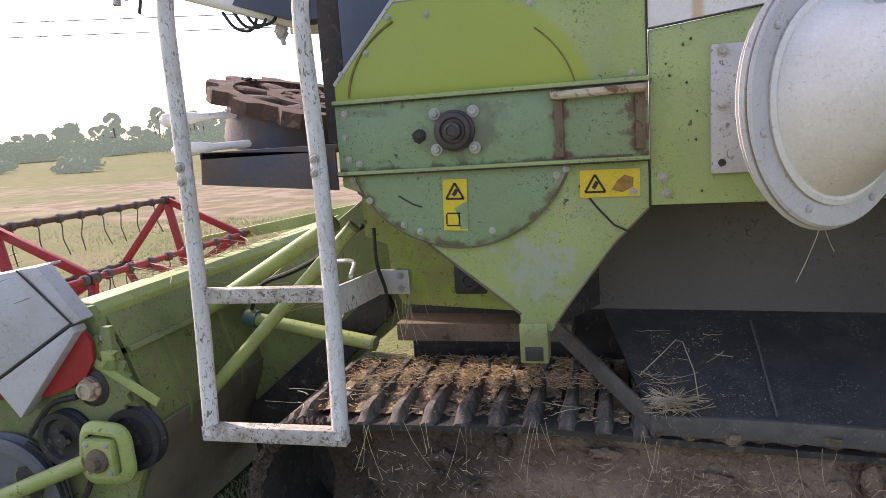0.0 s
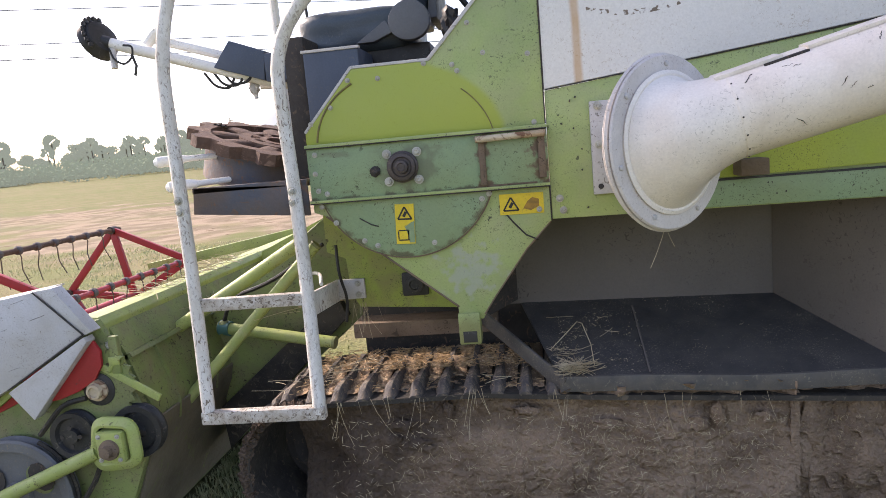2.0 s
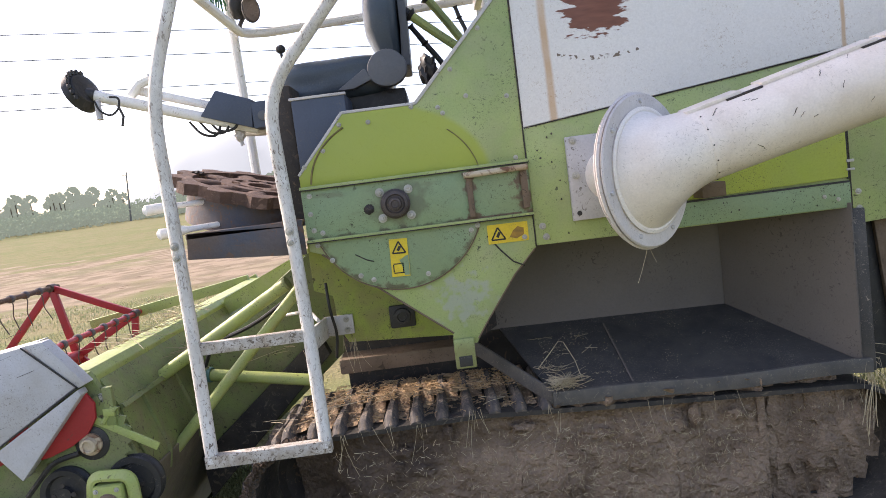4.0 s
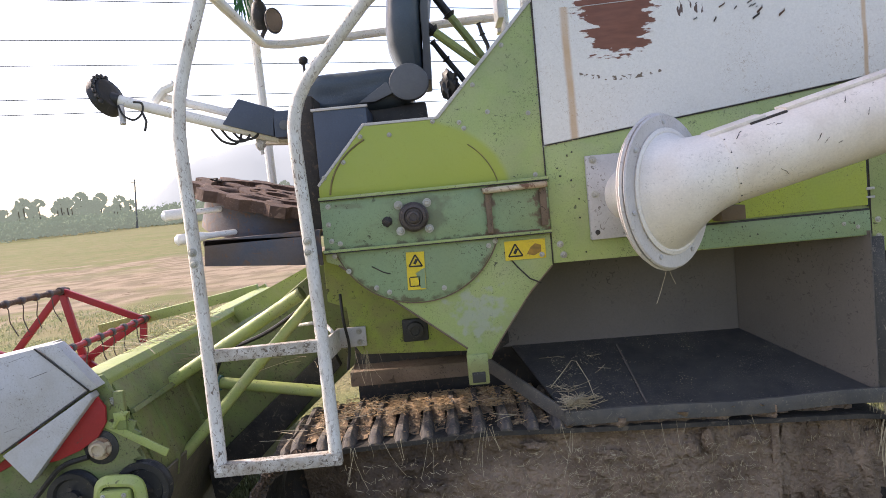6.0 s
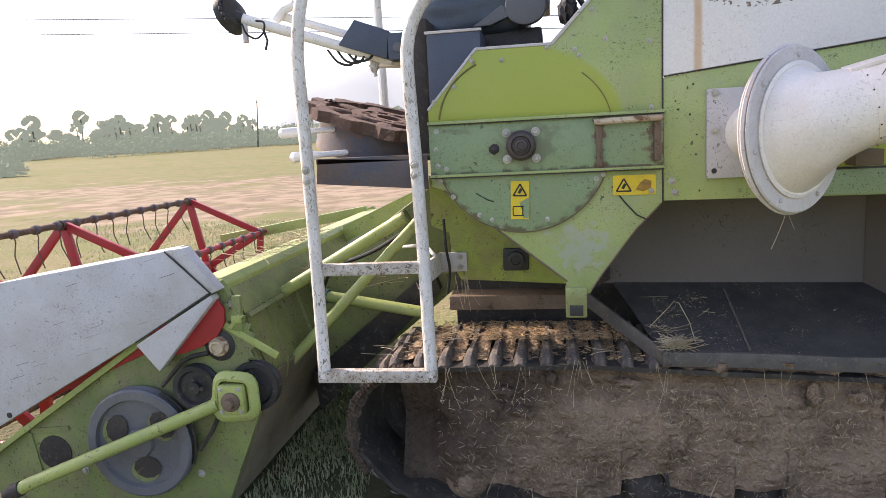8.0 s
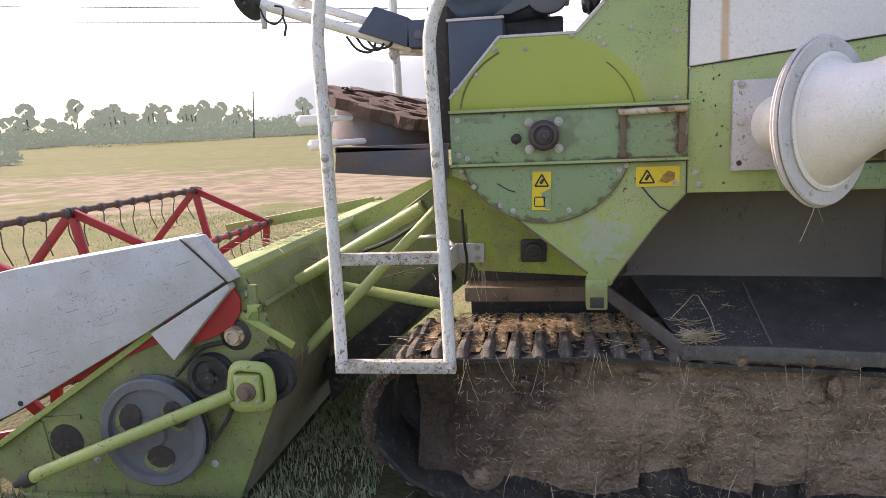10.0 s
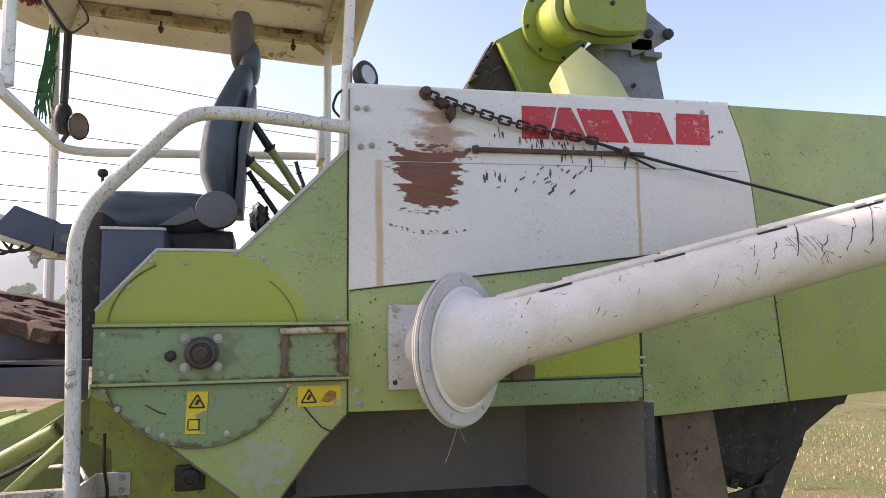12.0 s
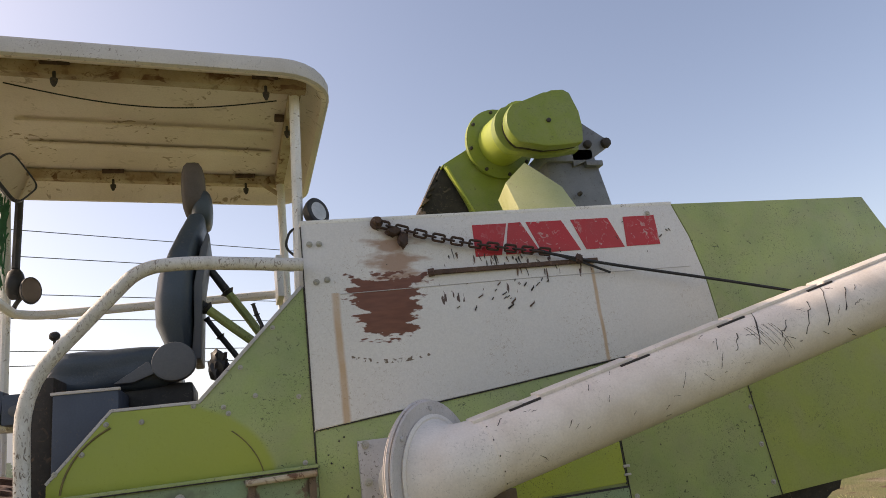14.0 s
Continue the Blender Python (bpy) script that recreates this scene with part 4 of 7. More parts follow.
# ---- unloading auger ----
def auger():
    ax = Vector((0.660, -0.750, 0.026)).normalized()
    c = Vector((0.812, -0.318, 1.2585))
    au = part("unloading_auger", lathe([(-0.055, 0.10), (-0.035, 0.15), (-0.025, 0.205), (-0.018, 0.228)], c, ax, 40), auger_white, combine, "white painted swivelling unloading auger tube")
    part("mount_plate", box(0.632, 0.86, -0.022, -0.001, 1.105, 1.408, 0.003), grey_plate, combine, "grey bolted mounting plate")
    bolts(combine, [(0.657, 1.392), (0.657, 1.268)], -0.023, 0.9)
    part("plate_hole", lathe([(0, 0.009), (0.002, 0.009)], (0.656, -0.022, 1.131), (0, -1, 0), 14), black_part, combine)
    part("neck_ring", lathe([(0, 0.10), (0.06, 0.095), (0.11, 0.09), (0.26, 0.09)], (0.79, -0.02, 1.258), (-0.02, -1, 0), 28), auger_white, au)
    part("seal_band", lathe([(0.0, 0.11), (0.03, 0.15), (0.05, 0.165), (0.065, 0.13)], c - ax * 0.085, ax, 32), rail_white, au, "pale wrapped sealing band")
    for d0, d1, r in ((-0.018, -0.006, 0.236), (-0.004, 0.008, 0.245), (0.010, 0.020, 0.240)):
        part("flange_ring", lathe([(d0, r - 0.07), (d0, r), ((d0 + d1) / 2, r + 0.005), (d1, r), (d1, r - 0.06)], c, ax, 56), flange_white, au, "dull off-white flange ring")
    part("inner_lip", lathe([(0.018, 0.196), (0.026, 0.200), (0.030, 0.190), (0.026, 0.178)], c, ax, 48), auger_white, au)
    u, v = ax.orthogonal().normalized(), ax.cross(ax.orthogonal().normalized())
    bm = mesh_of("flange_bolt", lathe([(0, 0.008), (0.006, 0.008), (0.009, 0.005)], (0, 0, 0), (0, 0, 1), 6), grey_plate)
    q = ax.to_track_quat("Z", "Y").to_matrix().to_4x4()
    for k in range(7):
        a = 0.5 + k * 0.8976
        part_at("flange_bolt", bm, Matrix.Translation(c + ax * 0.018 + (u * math.cos(a) + v * math.sin(a)) * 0.218) @ q, au)
    # bell-shaped elbow, then the long tube
    start, neck = c + ax * 0.02, Vector((0.985, -0.375, 1.318))
    run = Vector((2.53, -0.55, 1.705)) - neck
    d = run.normalized()
    el = bmesh.new()
    rings = []
    b0, b1 = start + ax * 0.07, neck - d * 0.12
    for k in range(17):
        t = k / 16
        p = start * (1 - t) ** 3 + b0 * 3 * t * (1 - t) ** 2 + b1 * 3 * t * t * (1 - t) + neck * t**3
        n = ax.lerp(d, t * t * (3 - 2 * t)).normalized()
        s1 = (Vector((0, 0, 1)) - n * n.z).normalized()
        s2 = n.cross(s1)
        r = 0.116 + 0.072 * (1 - t) ** 1.3
        rings.append([el.verts.new(p + (s1 * math.cos(w) + s2 * math.sin(w)) * r) for w in (2 * math.pi * j / 40 for j in range(40))])
    for p, q in zip(rings, rings[1:]):
        for j in range(40):
            el.faces.new((p[j], p[(j + 1) % 40], q[(j + 1) % 40], q[j]))
    bmesh.ops.recalc_face_normals(el, faces=el.faces)
    part("elbow", el, auger_white, au, "bell-shaped white elbow")
    part("neck_band", tube([neck - d * 0.005, neck + d * 0.005], 0.1178, 40), auger_white, au)
    part("tube", tube([neck, neck + d * 0.6, neck + d * 1.6, neck + d * 3.1], 0.1165, 40), auger_white, au, "long white scratched tube")
    up = (Vector((0, -0.12, 1)) - d * d.dot(Vector((0, -0.12, 1)))).normalized()
    side = d.cross(up)
    basis = Matrix((d, side, up)).transposed().to_4x4()
    seg = [(-0.03, 0.17), (0.20, 0.34), (0.56, 0.36), (0.94, 0.36), (1.33, 0.36), (1.72, 0.4), (2.15, 0.4)]
    for s0, ln in seg:
        g = box(s0, s0 + ln, -0.045, 0.045, 0.108, 0.119, 0.003)
        g.transform(Matrix.Translation(neck) @ basis)
        part("top_seam_plate", g, auger_white, au)
        g = box(s0 + ln - 0.05, s0 + ln + 0.06, 0.036, 0.052, 0.100, 0.1105, 0.002)
        g.transform(Matrix.Translation(neck) @ basis)
        part("seam_slot", g, shadow_steel, au)
    for k in range(7):
        a = k * 0.42 - 1.2
        pt = neck + (side * math.cos(a) + up * math.sin(a)) * 0.1178
        part("band_rivet", blob(pt, (0.0028, 0.0028, 0.0028), 0, sub=1), shadow_steel, au)
    # scratches and scuffs
    r2 = random.Random(11)
    for k in range(58):
        s0, a, tw = r2.uniform(0.0, 2.0), r2.uniform(-0.9, 1.0), r2.uniform(-4, 4)
        ln, r = r2.uniform(0.008, 0.03), r2.uniform(0.0005, 0.0012)
        if k < 9:
            # a fan of fine parallel scratches
            s0, a, tw, ln, r = 0.93 + 0.012 * k + r2.uniform(0, 0.01), 0.75 - 0.02 * k, -6.5, r2.uniform(0.025, 0.055), r2.uniform(0.0004, 0.0008)
        elif k < 15:
            # dark ragged cracks
            s0, a, tw, ln, r = 0.86 + 0.09 * (k - 9), r2.uniform(-0.25, 0.25), r2.uniform(2, 5), r2.uniform(0.04, 0.09), r2.uniform(0.0012, 0.0022)
        line = []
        for j in range(7):
            aa, ss = a + tw * ln * j * 0.6 + r2.uniform(-0.05, 0.05) * (1.6 if 9 <= k < 15 else 0.5), s0 + ln * j / 6
            line.append(neck + d * ss + (side * math.cos(aa) + up * math.sin(aa)) * 0.1166)
        part("scratch", tube(line, r, 5, [r * (0.4 + r2.random()) for _ in line]), shadow_steel, au)
    return au


auger()


# ---- black compartment above the track ----
def tray():
    tr = part("storage_tray", bmesh.new(), tray_black, combine, "open black sheet-metal compartment above the track")
    fl, fr, bl, brr = Vector((0.480, -0.045, 0.487)), Vector((1.632, -0.035, 0.458)), Vector((0.35, 0.47, 0.640)), Vector((1.35, 0.47, 0.622))
    def sheet(a, b, c, d2, thick=0.008, cuts=1):
        bm = bmesh.new()
        n = (b - a).cross(d2 - a).normalized() * thick
        lo = [bm.verts.new(p) for p in (a, b, c, d2)]
        hi = [bm.verts.new(p - n) for p in (a, b, c, d2)]
        bm.faces.new(lo), bm.faces.new(hi[::-1])
        for k in range(4):
            bm.faces.new((lo[k], hi[k], hi[(k + 1) % 4], lo[(k + 1) % 4]))
        bmesh.ops.recalc_face_normals(bm, faces=bm.faces)
        return bm
    part("tray_floor", sheet(fl, fr, brr, bl), tray_black, tr, "scuffed black floor sheet with chaff")
    part("back_wall", sheet(bl - Vector((0.2, 0, 0)), brr, brr + Vector((0, 0, 0.45)), bl + Vector((-0.2, 0, 0.45))), tray_grey, tr, "dusty grey back wall")
    part("end_wall", sheet(fr, brr, brr + Vector((0, 0.0, 0.42)), fr + Vector((0.012, 0.02, 0.585))), tray_grey, tr, "dusty grey slanted end wall")
    part("end_flange", bar((1.650, -0.03, 0.42), (1.662, -0.005, 1.02), 0.055, 0.02, 0.004), tray_black, tr)
    lip = []
    for k in range(13):
        t = k / 12
        lip.append((fl.x + (fr.x + 0.03 - fl.x) * t, -0.05, 0.466 - 0.028 * t + 0.010 * math.sin(t * 9) * t))
    bm = bmesh.new()
    q = [[bm.verts.new((x, y + dy, z + dz)) for dy, dz in ((0, -0.028), (0, 0.026), (0.012, 0.028), (0.012, -0.026))] for x, y, z in lip]
    for a, b in zip(q, q[1:]):
        for k in range(4):
            bm.faces.new((a[k], a[(k + 1) % 4], b[(k + 1) % 4], b[k]))
    bm.faces.new(q[0]), bm.faces.new(q[-1][::-1])
    bmesh.ops.recalc_face_normals(bm, faces=bm.faces)
    part("front_lip", quick_bevel(bm, 0.003), lip_grey, tr, "bent dusty front lip")
    part("side_lip", bar((0.495, -0.045, 0.462), (0.205, 0.28, 0.635), 0.012, 0.055, 0.003), lip_grey, tr, "dusty slanting side lip")
    part("floor_seam", bar((0.785, -0.02, 0.489), (0.790, 0.40, 0.618), 0.005, 0.008, 0), tray_grey, tr)
    part("fill_wall", sheet(Vector((0.20, 0.30, 0.62)), Vector((0.34, 0.47, 0.655)), Vector((0.34, 0.47, 1.1)), Vector((0.20, 0.30, 1.1))), shadow_steel, tr)


tray()


# ---- crawler track ----
def crawler():
    ct = part("crawler_track", bmesh.new(), rubber, combine, "mud-caked black rubber crawler track")
    y0, y1, th = -0.045, 0.47, 0.035
    # outline of the belt: top run, front curve, bottom run, rear curve
    line = [(1.56, 0.380), (0.75, 0.415), (0.42, 0.432), (0.2, 0.445), (-0.52, 0.425)]
    line += [(-0.45 + 0.25 * math.cos(a), 0.160 + 0.260 * math.sin(a)) for a in np.linspace(1.75, 3.45, 12)]
    line += [(-0.55, -0.075), (-0.40, -0.145), (-0.24, -0.175), (0.3, -0.18), (1.32, -0.18), (1.50, -0.13)]
    line += [(1.57 + 0.25 * math.cos(a), 0.13 + 0.25 * math.sin(a)) for a in np.linspace(-1.3, 1.3, 10)]
    bm = bmesh.new()
    n = len(line)
    rings = []
    for k in range(n):
        a, b = Vector(line[k - 1]), Vector(line[(k + 1) % n])
        d = (b - a).normalized()
        nrm = Vector((d.y, -d.x)) * th
        p = Vector(line[k])
        rings.append([bm.verts.new((p.x + nrm.x * s, y, p.y + nrm.y * s)) for y, s in ((y0, 0), (y1, 0), (y1, -0.5), (y0, -0.5))])
    for k in range(n):
        a, b = rings[k], rings[(k + 1) % n]
        for j in range(4):
            bm.faces.new((a[j], a[(j + 1) % 4], b[(j + 1) % 4], b[j]))
    bmesh.ops.recalc_face_normals(bm, faces=bm.faces)
    part("belt", bm, rubber, ct)
    lug = bmesh.new()
    prof = [(-0.028, 0), (-0.019, 0.028), (-0.011, 0.040), (0.007, 0.041), (0.015, 0.029), (0.024, 0)]
    rows = []
    for y, s in ((y0 - 0.004, 0.22), (y0 + 0.022, 0.62), (y0 + 0.06, 1.0), (0.15, 0.95), (0.16, 0.80), (0.25, 0.80), (0.26, 0.95), (y1 - 0.06, 1.0), (y1, 0.6)):
        rows.append([lug.verts.new((x * (1.15 if s == 1.0 else 0.85), y, z * s)) for x, z in prof])
    for a, b in zip(rows, rows[1:]):
        for j in range(5):
            lug.faces.new((a[j], a[j + 1], b[j + 1], b[j]))
    lug.faces.new(rows[0]), lug.faces.new(rows[-1][::-1])
    bmesh.ops.recalc_face_normals(lug, faces=lug.faces)
    mesh = mesh_of("track_lug", lug, lug_rubber, 50)
    step, left = 0.0975, 0.03
    closed = [Vector((x, 0, z)) for x, z in line] + [Vector((line[0][0], 0, line[0][1]))]
    for p, q in zip(closed, closed[1:]):
        d, ln = (q - p).normalized(), (q - p).length
        while left < ln:
            at = p + d * left
            if at.x > 0.50 and at.z > 0.3:
                left += step
                continue
            x_axis = -d
            m = Matrix((x_axis, Vector((0, 1, 0)), x_axis.cross(Vector((0, 1, 0))))).transposed().to_4x4()
            part_at("track_lug", mesh, Matrix.Translation(at) @ m, ct)
            left += step
        left -= ln
    # mud-covered side of the track frame
    bm = bmesh.new()
    nx, nz = 285, 64
    grid = []
    for i in range(nz + 1):
        row = []
        for j in range(nx + 1):
            x, t = -0.53 + 1.775 * j / nx, i / nz
            low = -0.075 + 0.05 * noise.noise((x * 3, 0, 9)) + (0.055 if abs(x - 0.42) < 0.09 or abs(x - 0.83) < 0.09 else 0)
            z = low + (0.432 + 0.020 * max(0.0, min(1.0, (x - 0.40) * 8)) + 0.016 * noise.noise((x * 26, 5, 1)) - low) * t
            y = -0.020 + 0.034 * noise.noise((x * 3.2, z * 3.2, 1)) + 0.014 * noise.noise((x * 11, z * 11, 2)) + 0.010 * noise.noise((x * 41, z * 41, 4)) - 0.05 * (1 - t) * t * 2 + 0.04 * t
            front = max(0.0, min(1.0, (-0.27 + 0.05 * noise.noise((z * 9, 3, 3)) - x) / 0.16))
            y += 0.20 * front * front * (3 - 2 * front) * (0.35 + 0.65 * (1 - abs(2 * t - 0.9)))
            y -= (0.055 + 0.035 * max(0.0, min(1.0, (x - 0.36) * 8))) * max(0.0, (t - 0.82) / 0.18) * (0.75 + 0.8 * noise.noise((x * 17, 2, z * 9)))
            row.append(bm.verts.new((x, y, z)))
        grid.append(row)
    for a, b in zip(grid, grid[1:]):
        for j in range(nx):
            bm.faces.new((a[j], a[j + 1], b[j + 1], b[j]))
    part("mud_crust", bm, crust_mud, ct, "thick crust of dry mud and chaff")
    part("frame_side", box(-0.30, 1.5, 0.06, 0.40, -0.02, 0.40, 0.02), shadow_steel, ct)
    part("crust_edge", bar((1.248, -0.01, -0.03), (1.250, -0.01, 0.40), 0.03, 0.02), mud, ct)
    for x, z, r in ((-0.26, -0.050, 0.085), (0.03, -0.075, 0.085), (0.42, -0.075, 0.085), (0.83, -0.075, 0.085), (1.15, -0.075, 0.085)):
        part("track_roller", lathe([(0.10, r * 0.6), (0.06, r), (0.02, r), (0.0, r * 0.75), (-0.012, r * 0.4), (-0.02, r * 0.35), (-0.022, 0.0)], (x, 0.0, z), (0, 1, 0), 24), shadow_steel if x > 0 else mud, ct)
    part("front_idler", lathe([(0.12, 0.19), (0.08, 0.205), (0.0, 0.205), (-0.01, 0.17), (0.02, 0.12), (-0.005, 0.10), (-0.02, 0.05), (-0.02, 0)], (-0.45, 0.27, 0.160), (0, 1, 0), 32), shadow_steel, ct, "dark muddy front idler wheel")
    part("rear_sprocket", merge(lathe([(0.10, 0.14), (0.06, 0.20), (0.0, 0.20), (-0.02, 0.14), (-0.03, 0.07), (-0.05, 0.05), (-0.05, 0)], (1.47, 0.05, 0.14), (0, 1, 0), 28), blob((1.47, 0.04, 0.14), (0.13, 0.06, 0.13), 0.5, 4)), mud, ct, "mud-packed rear drive wheel")
    for k in range(26):
        r3 = random.Random(k)
        x, z = r3.uniform(-0.35, 1.55), r3.uniform(-0.08, 0.40)
        part("mud_clod", blob((x, -0.02 if x < 1.2 else 0.03, z), (r3.uniform(0.015, 0.06), 0.02, r3.uniform(0.012, 0.045)), 0.7, 4, 2), crust_mud, ct)
    for k in range(34):
        # mud and straw ground into the front edge of the belt
        r4 = random.Random(100 + k)
        t = 1.55 + 2.2 * k / 33
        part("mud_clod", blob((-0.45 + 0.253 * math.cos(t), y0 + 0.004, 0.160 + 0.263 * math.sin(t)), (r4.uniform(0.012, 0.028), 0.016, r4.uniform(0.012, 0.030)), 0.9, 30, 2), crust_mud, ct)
    for k in range(7):
        part("mud_lump", blob((1.27 + 0.055 * k, 0.05, 0.17 + 0.09 * math.sin(k * 2.1)), (0.10, 0.05, 0.18), 0.6, 3), mud, ct, "clod packed between the rear rollers")


crawler()


# ---- ladder, platform and rails ----
def ladder():
    la = part("ladder", bmesh.new(), ladder_white, combine, "chipped white painted access ladder")
    part("front_post", tube(rounded([(-0.757, -0.140, 0.425), (-0.773, -0.090, 0.84), (-0.783, -0.070, 1.19), (-0.796, -0.055, 1.72), (-0.655, -0.05, 2.11)], 0.16), 0.0235, 12), ladder_white, la)
    part("rear_post", tube(rounded([(-0.350, -0.140, 0.43), (-0.364, -0.080, 0.83), (-0.380, -0.045, 1.20), (-0.396, -0.05, 1.69), (-0.055, -0.06, 2.055), (0.10, -0.06, 2.066), (0.487, -0.05, 2.042)], 0.14), 0.0235, 12), ladder_white, la)
    part("step", bar((-0.760, -0.085, 0.826), (-0.368, -0.078, 0.828), 0.035, 0.044, 0.005), step_white, la)
    part("step", bar((-0.778, -0.140, 0.432), (-0.328, -0.140, 0.436), 0.040, 0.046, 0.005), step_white, la)
    for x, z in ((-0.783, 1.200), (-0.782, 1.160), (-0.381, 1.200), (-0.381, 1.162)):
        part_at("bolt", bolt_mesh, Matrix.Translation((x, -0.093 if x < -0.6 else -0.068, z)), la)
    # stay from the rear post to a bolted plate
    part("stay", bar((-0.362, -0.06, 0.80), (-0.368, 0.285, 0.775), 0.012, 0.085, 0.003), ladder_white, la)
    pl = part("stay_plate", box(-0.375, -0.255, 0.282, 0.298, 0.738, 0.818, 0.003), grey_plate, la, "grey bolted stay plate")
    bolts(pl, [(-0.282, 0.800), (-0.282, 0.756)], 0.281, 0.8)
    part("stay_rod", tube(rounded([(-0.345, 0.02, 0.855), (-0.42, 0.25, 0.86), (-0.55, 0.4, 0.83)], 0.1), 0.007, 8), ladder_white, la)
    part("loop_wire", tube(rounded([(-0.33, 0.2, 0.97), (-0.325, 0.18, 0.86), (-0.32, 0.25, 0.75), (-0.34, 0.27, 0.65)], 0.06), 0.006, 7), wire_black, la)


ladder()


def rails():
    pf = part("driver_platform", box(-0.78, 0.45, 0.02, 1.25, 1.212, 1.232, 0.003), rust_steel, combine, "dark rusty platform plate")
    part("edge_beam", merge(prism([(-0.775, 1.143), (-0.765, 1.238), (-0.345, 1.218), (-0.345, 1.108)], -0.012, 0.0, 0.002), box(-0.77, -0.345, -0.012, 0.06, 1.215, 1.236, 0.002)), rust_steel, pf, "dark rusty channel beam")
    gr = part("guard_rail", tube(rounded([(-0.655, -0.05, 2.11), (-0.66, 0.05, 2.125), (-0.70, 0.97, 2.150), (-0.60, 1.02, 2.150), (0.50, 1.02, 2.185)], 0.09), 0.021, 10), rail_white, combine, "white tubular guard rail")
    part("rail_post", tube([(-0.735, 1.0, 1.23), (-0.745, 1.0, 2.15), (-0.77, 1.0, 2.90)], 0.022, 10), rail_white, gr)
    part("rail_clamp", merge(box(-0.69, -0.62, -0.075, -0.03, 2.075, 2.15, 0.006), blob((-0.665, -0.07, 2.11), (0.02, 0.015, 0.02))), rail_white, gr)
    part("rail_foot", merge(box(0.46, 0.50, 0.98, 1.05, 2.10, 2.26, 0.005), box(0.44, 0.47, 0.7, 0.9, 2.10, 2.30, 0.005)), rail_white, gr)
    for yy, zz, x0 in ((0.06, 1.340, -0.935), (0.03, 1.2465, -0.885)):
        part("end_pipe", tube([(x0, yy, zz), (x0 + 0.008, yy, zz), (x0 + 0.07, yy + 0.04, zz + 0.004), (x0 + 0.10, yy + 0.06, zz + 0.005), (x0 + 0.23, yy + 0.17, zz + 0.01)], 0.03, 14, [0.012, 0.021, 0.020, 0.012, 0.011]), rail_white, pf, "white pipe end")


rails()


def canopy():
    ca = part("sun_canopy", bmesh.new(), cream, combine, "cream fibreglass sun canopy on white posts")
    x0, x1, y0, y1 = -1.02, 0.655, -0.10, 1.26
    def zc(x, y=0.0):
        return 2.818 - 0.050 * (x - 0.62) - 0.03 * (y + 0.1)
    # rounded-rectangle loops from the outer rim over the domed top, and the hollow underside
    def loop(inset, dz, rad=0.20, n=7):
        pts = []
        for cx, cy, a0 in ((x1 - rad, y1 - rad, 0), (x0 + rad, y1 - rad, 90), (x0 + rad, y0 + rad, 180), (x1 - rad, y0 + rad, 270)):
            for k in range(n):
                a = radians(a0 + 90 * k / (n - 1))
                r = max(rad - inset, 0.02)
                pts.append(Vector((cx + r * math.cos(a) + (0 if rad > inset else 0), cy + r * math.sin(a), 0)))
        out = []
        mx, my = (x0 + x1) / 2, (y0 + y1) / 2
        for p in pts:
            q = Vector((mx + (p.x - mx) * (1 - max(inset - rad, 0) / 0.9), my + (p.y - my) * (1 - max(inset - rad, 0) / 0.75), 0))
            out.append((q.x, q.y, zc(q.x, q.y) + dz))
        return out
    def shell(loops, cap):
        bm = bmesh.new()
        rings = [[bm.verts.new(p) for p in lp] for lp in loops]
        for a, b in zip(rings, rings[1:]):
            for k in range(len(a)):
                bm.faces.new((a[k], a[(k + 1) % len(a)], b[(k + 1) % len(a)], b[k]))
        if cap:
            bm.faces.new(rings[-1])
        bmesh.ops.recalc_face_normals(bm, faces=bm.faces)
        return bm
    part("roof_top", shell([loop(0.012, -0.042), loop(0.0, -0.036), loop(0.0, 0.012), loop(0.012, 0.032), loop(0.05, 0.046), loop(0.16, 0.060), loop(0.4, 0.075)], True), canopy_top, ca, "weathered off-white domed roof top")
    part("roof_underside", shell([loop(0.012, -0.042), loop(0.03, -0.040), loop(0.05, -0.005), loop(0.10, 0.018), loop(0.16, 0.026), loop(0.4, 0.032)], True), cream, ca, "cream underside with brown stains")
    for a, b in (((-0.80, 0.06), (0.56, 0.06)), ((-0.80, 1.02), (0.52, 1.02)), ((0.52, 0.06), (0.50, 1.02)), ((-0.78, 0.06), (-0.80, 1.02))):
        part("roof_rail", bar((a[0], a[1], zc(*a)), (b[0], b[1], zc(*b)), 0.045, 0.05, 0.004), rusty_cream, ca, "rust-stained roof rail")
    for x, y in ((-0.35, 0.035), (0.40, 0.035), (-0.30, 1.0), (0.33, 1.0), (0.50, 0.35), (-0.78, 0.4)):
        part("hanging_bolt", lathe([(0, 0.006), (0.03, 0.006), (0.03, 0.014), (0.045, 0.012), (0.06, 0.005)], (x, y, zc(x, y) - 0.02), (0, 0, -1), 8), shadow_steel, ca)
        part("washer_strap", box(x - 0.05, x + 0.05, y - 0.012, y + 0.03, zc(x, y) + 0.01, zc(x, y) + 0.03, 0.003), rust, ca)
    part("stiffening_rib", merge(bar((-0.6, 0.72, 2.870), (0.45, 0.72, 2.818), 0.05, 0.012), bar((-0.6, 0.50, 2.876), (0.45, 0.50, 2.824), 0.03, 0.010)), cream, ca)
    part("roof_wire", tube([(-0.55 + 1.0 * t, 0.16 + 0.05 * math.sin(t * 3), 2.862 - 0.05 * t - 0.040 * math.sin(t * math.pi)) for t in np.linspace(0, 1, 18)], 0.003, 5), wire_black, ca, "thin drooping wire")
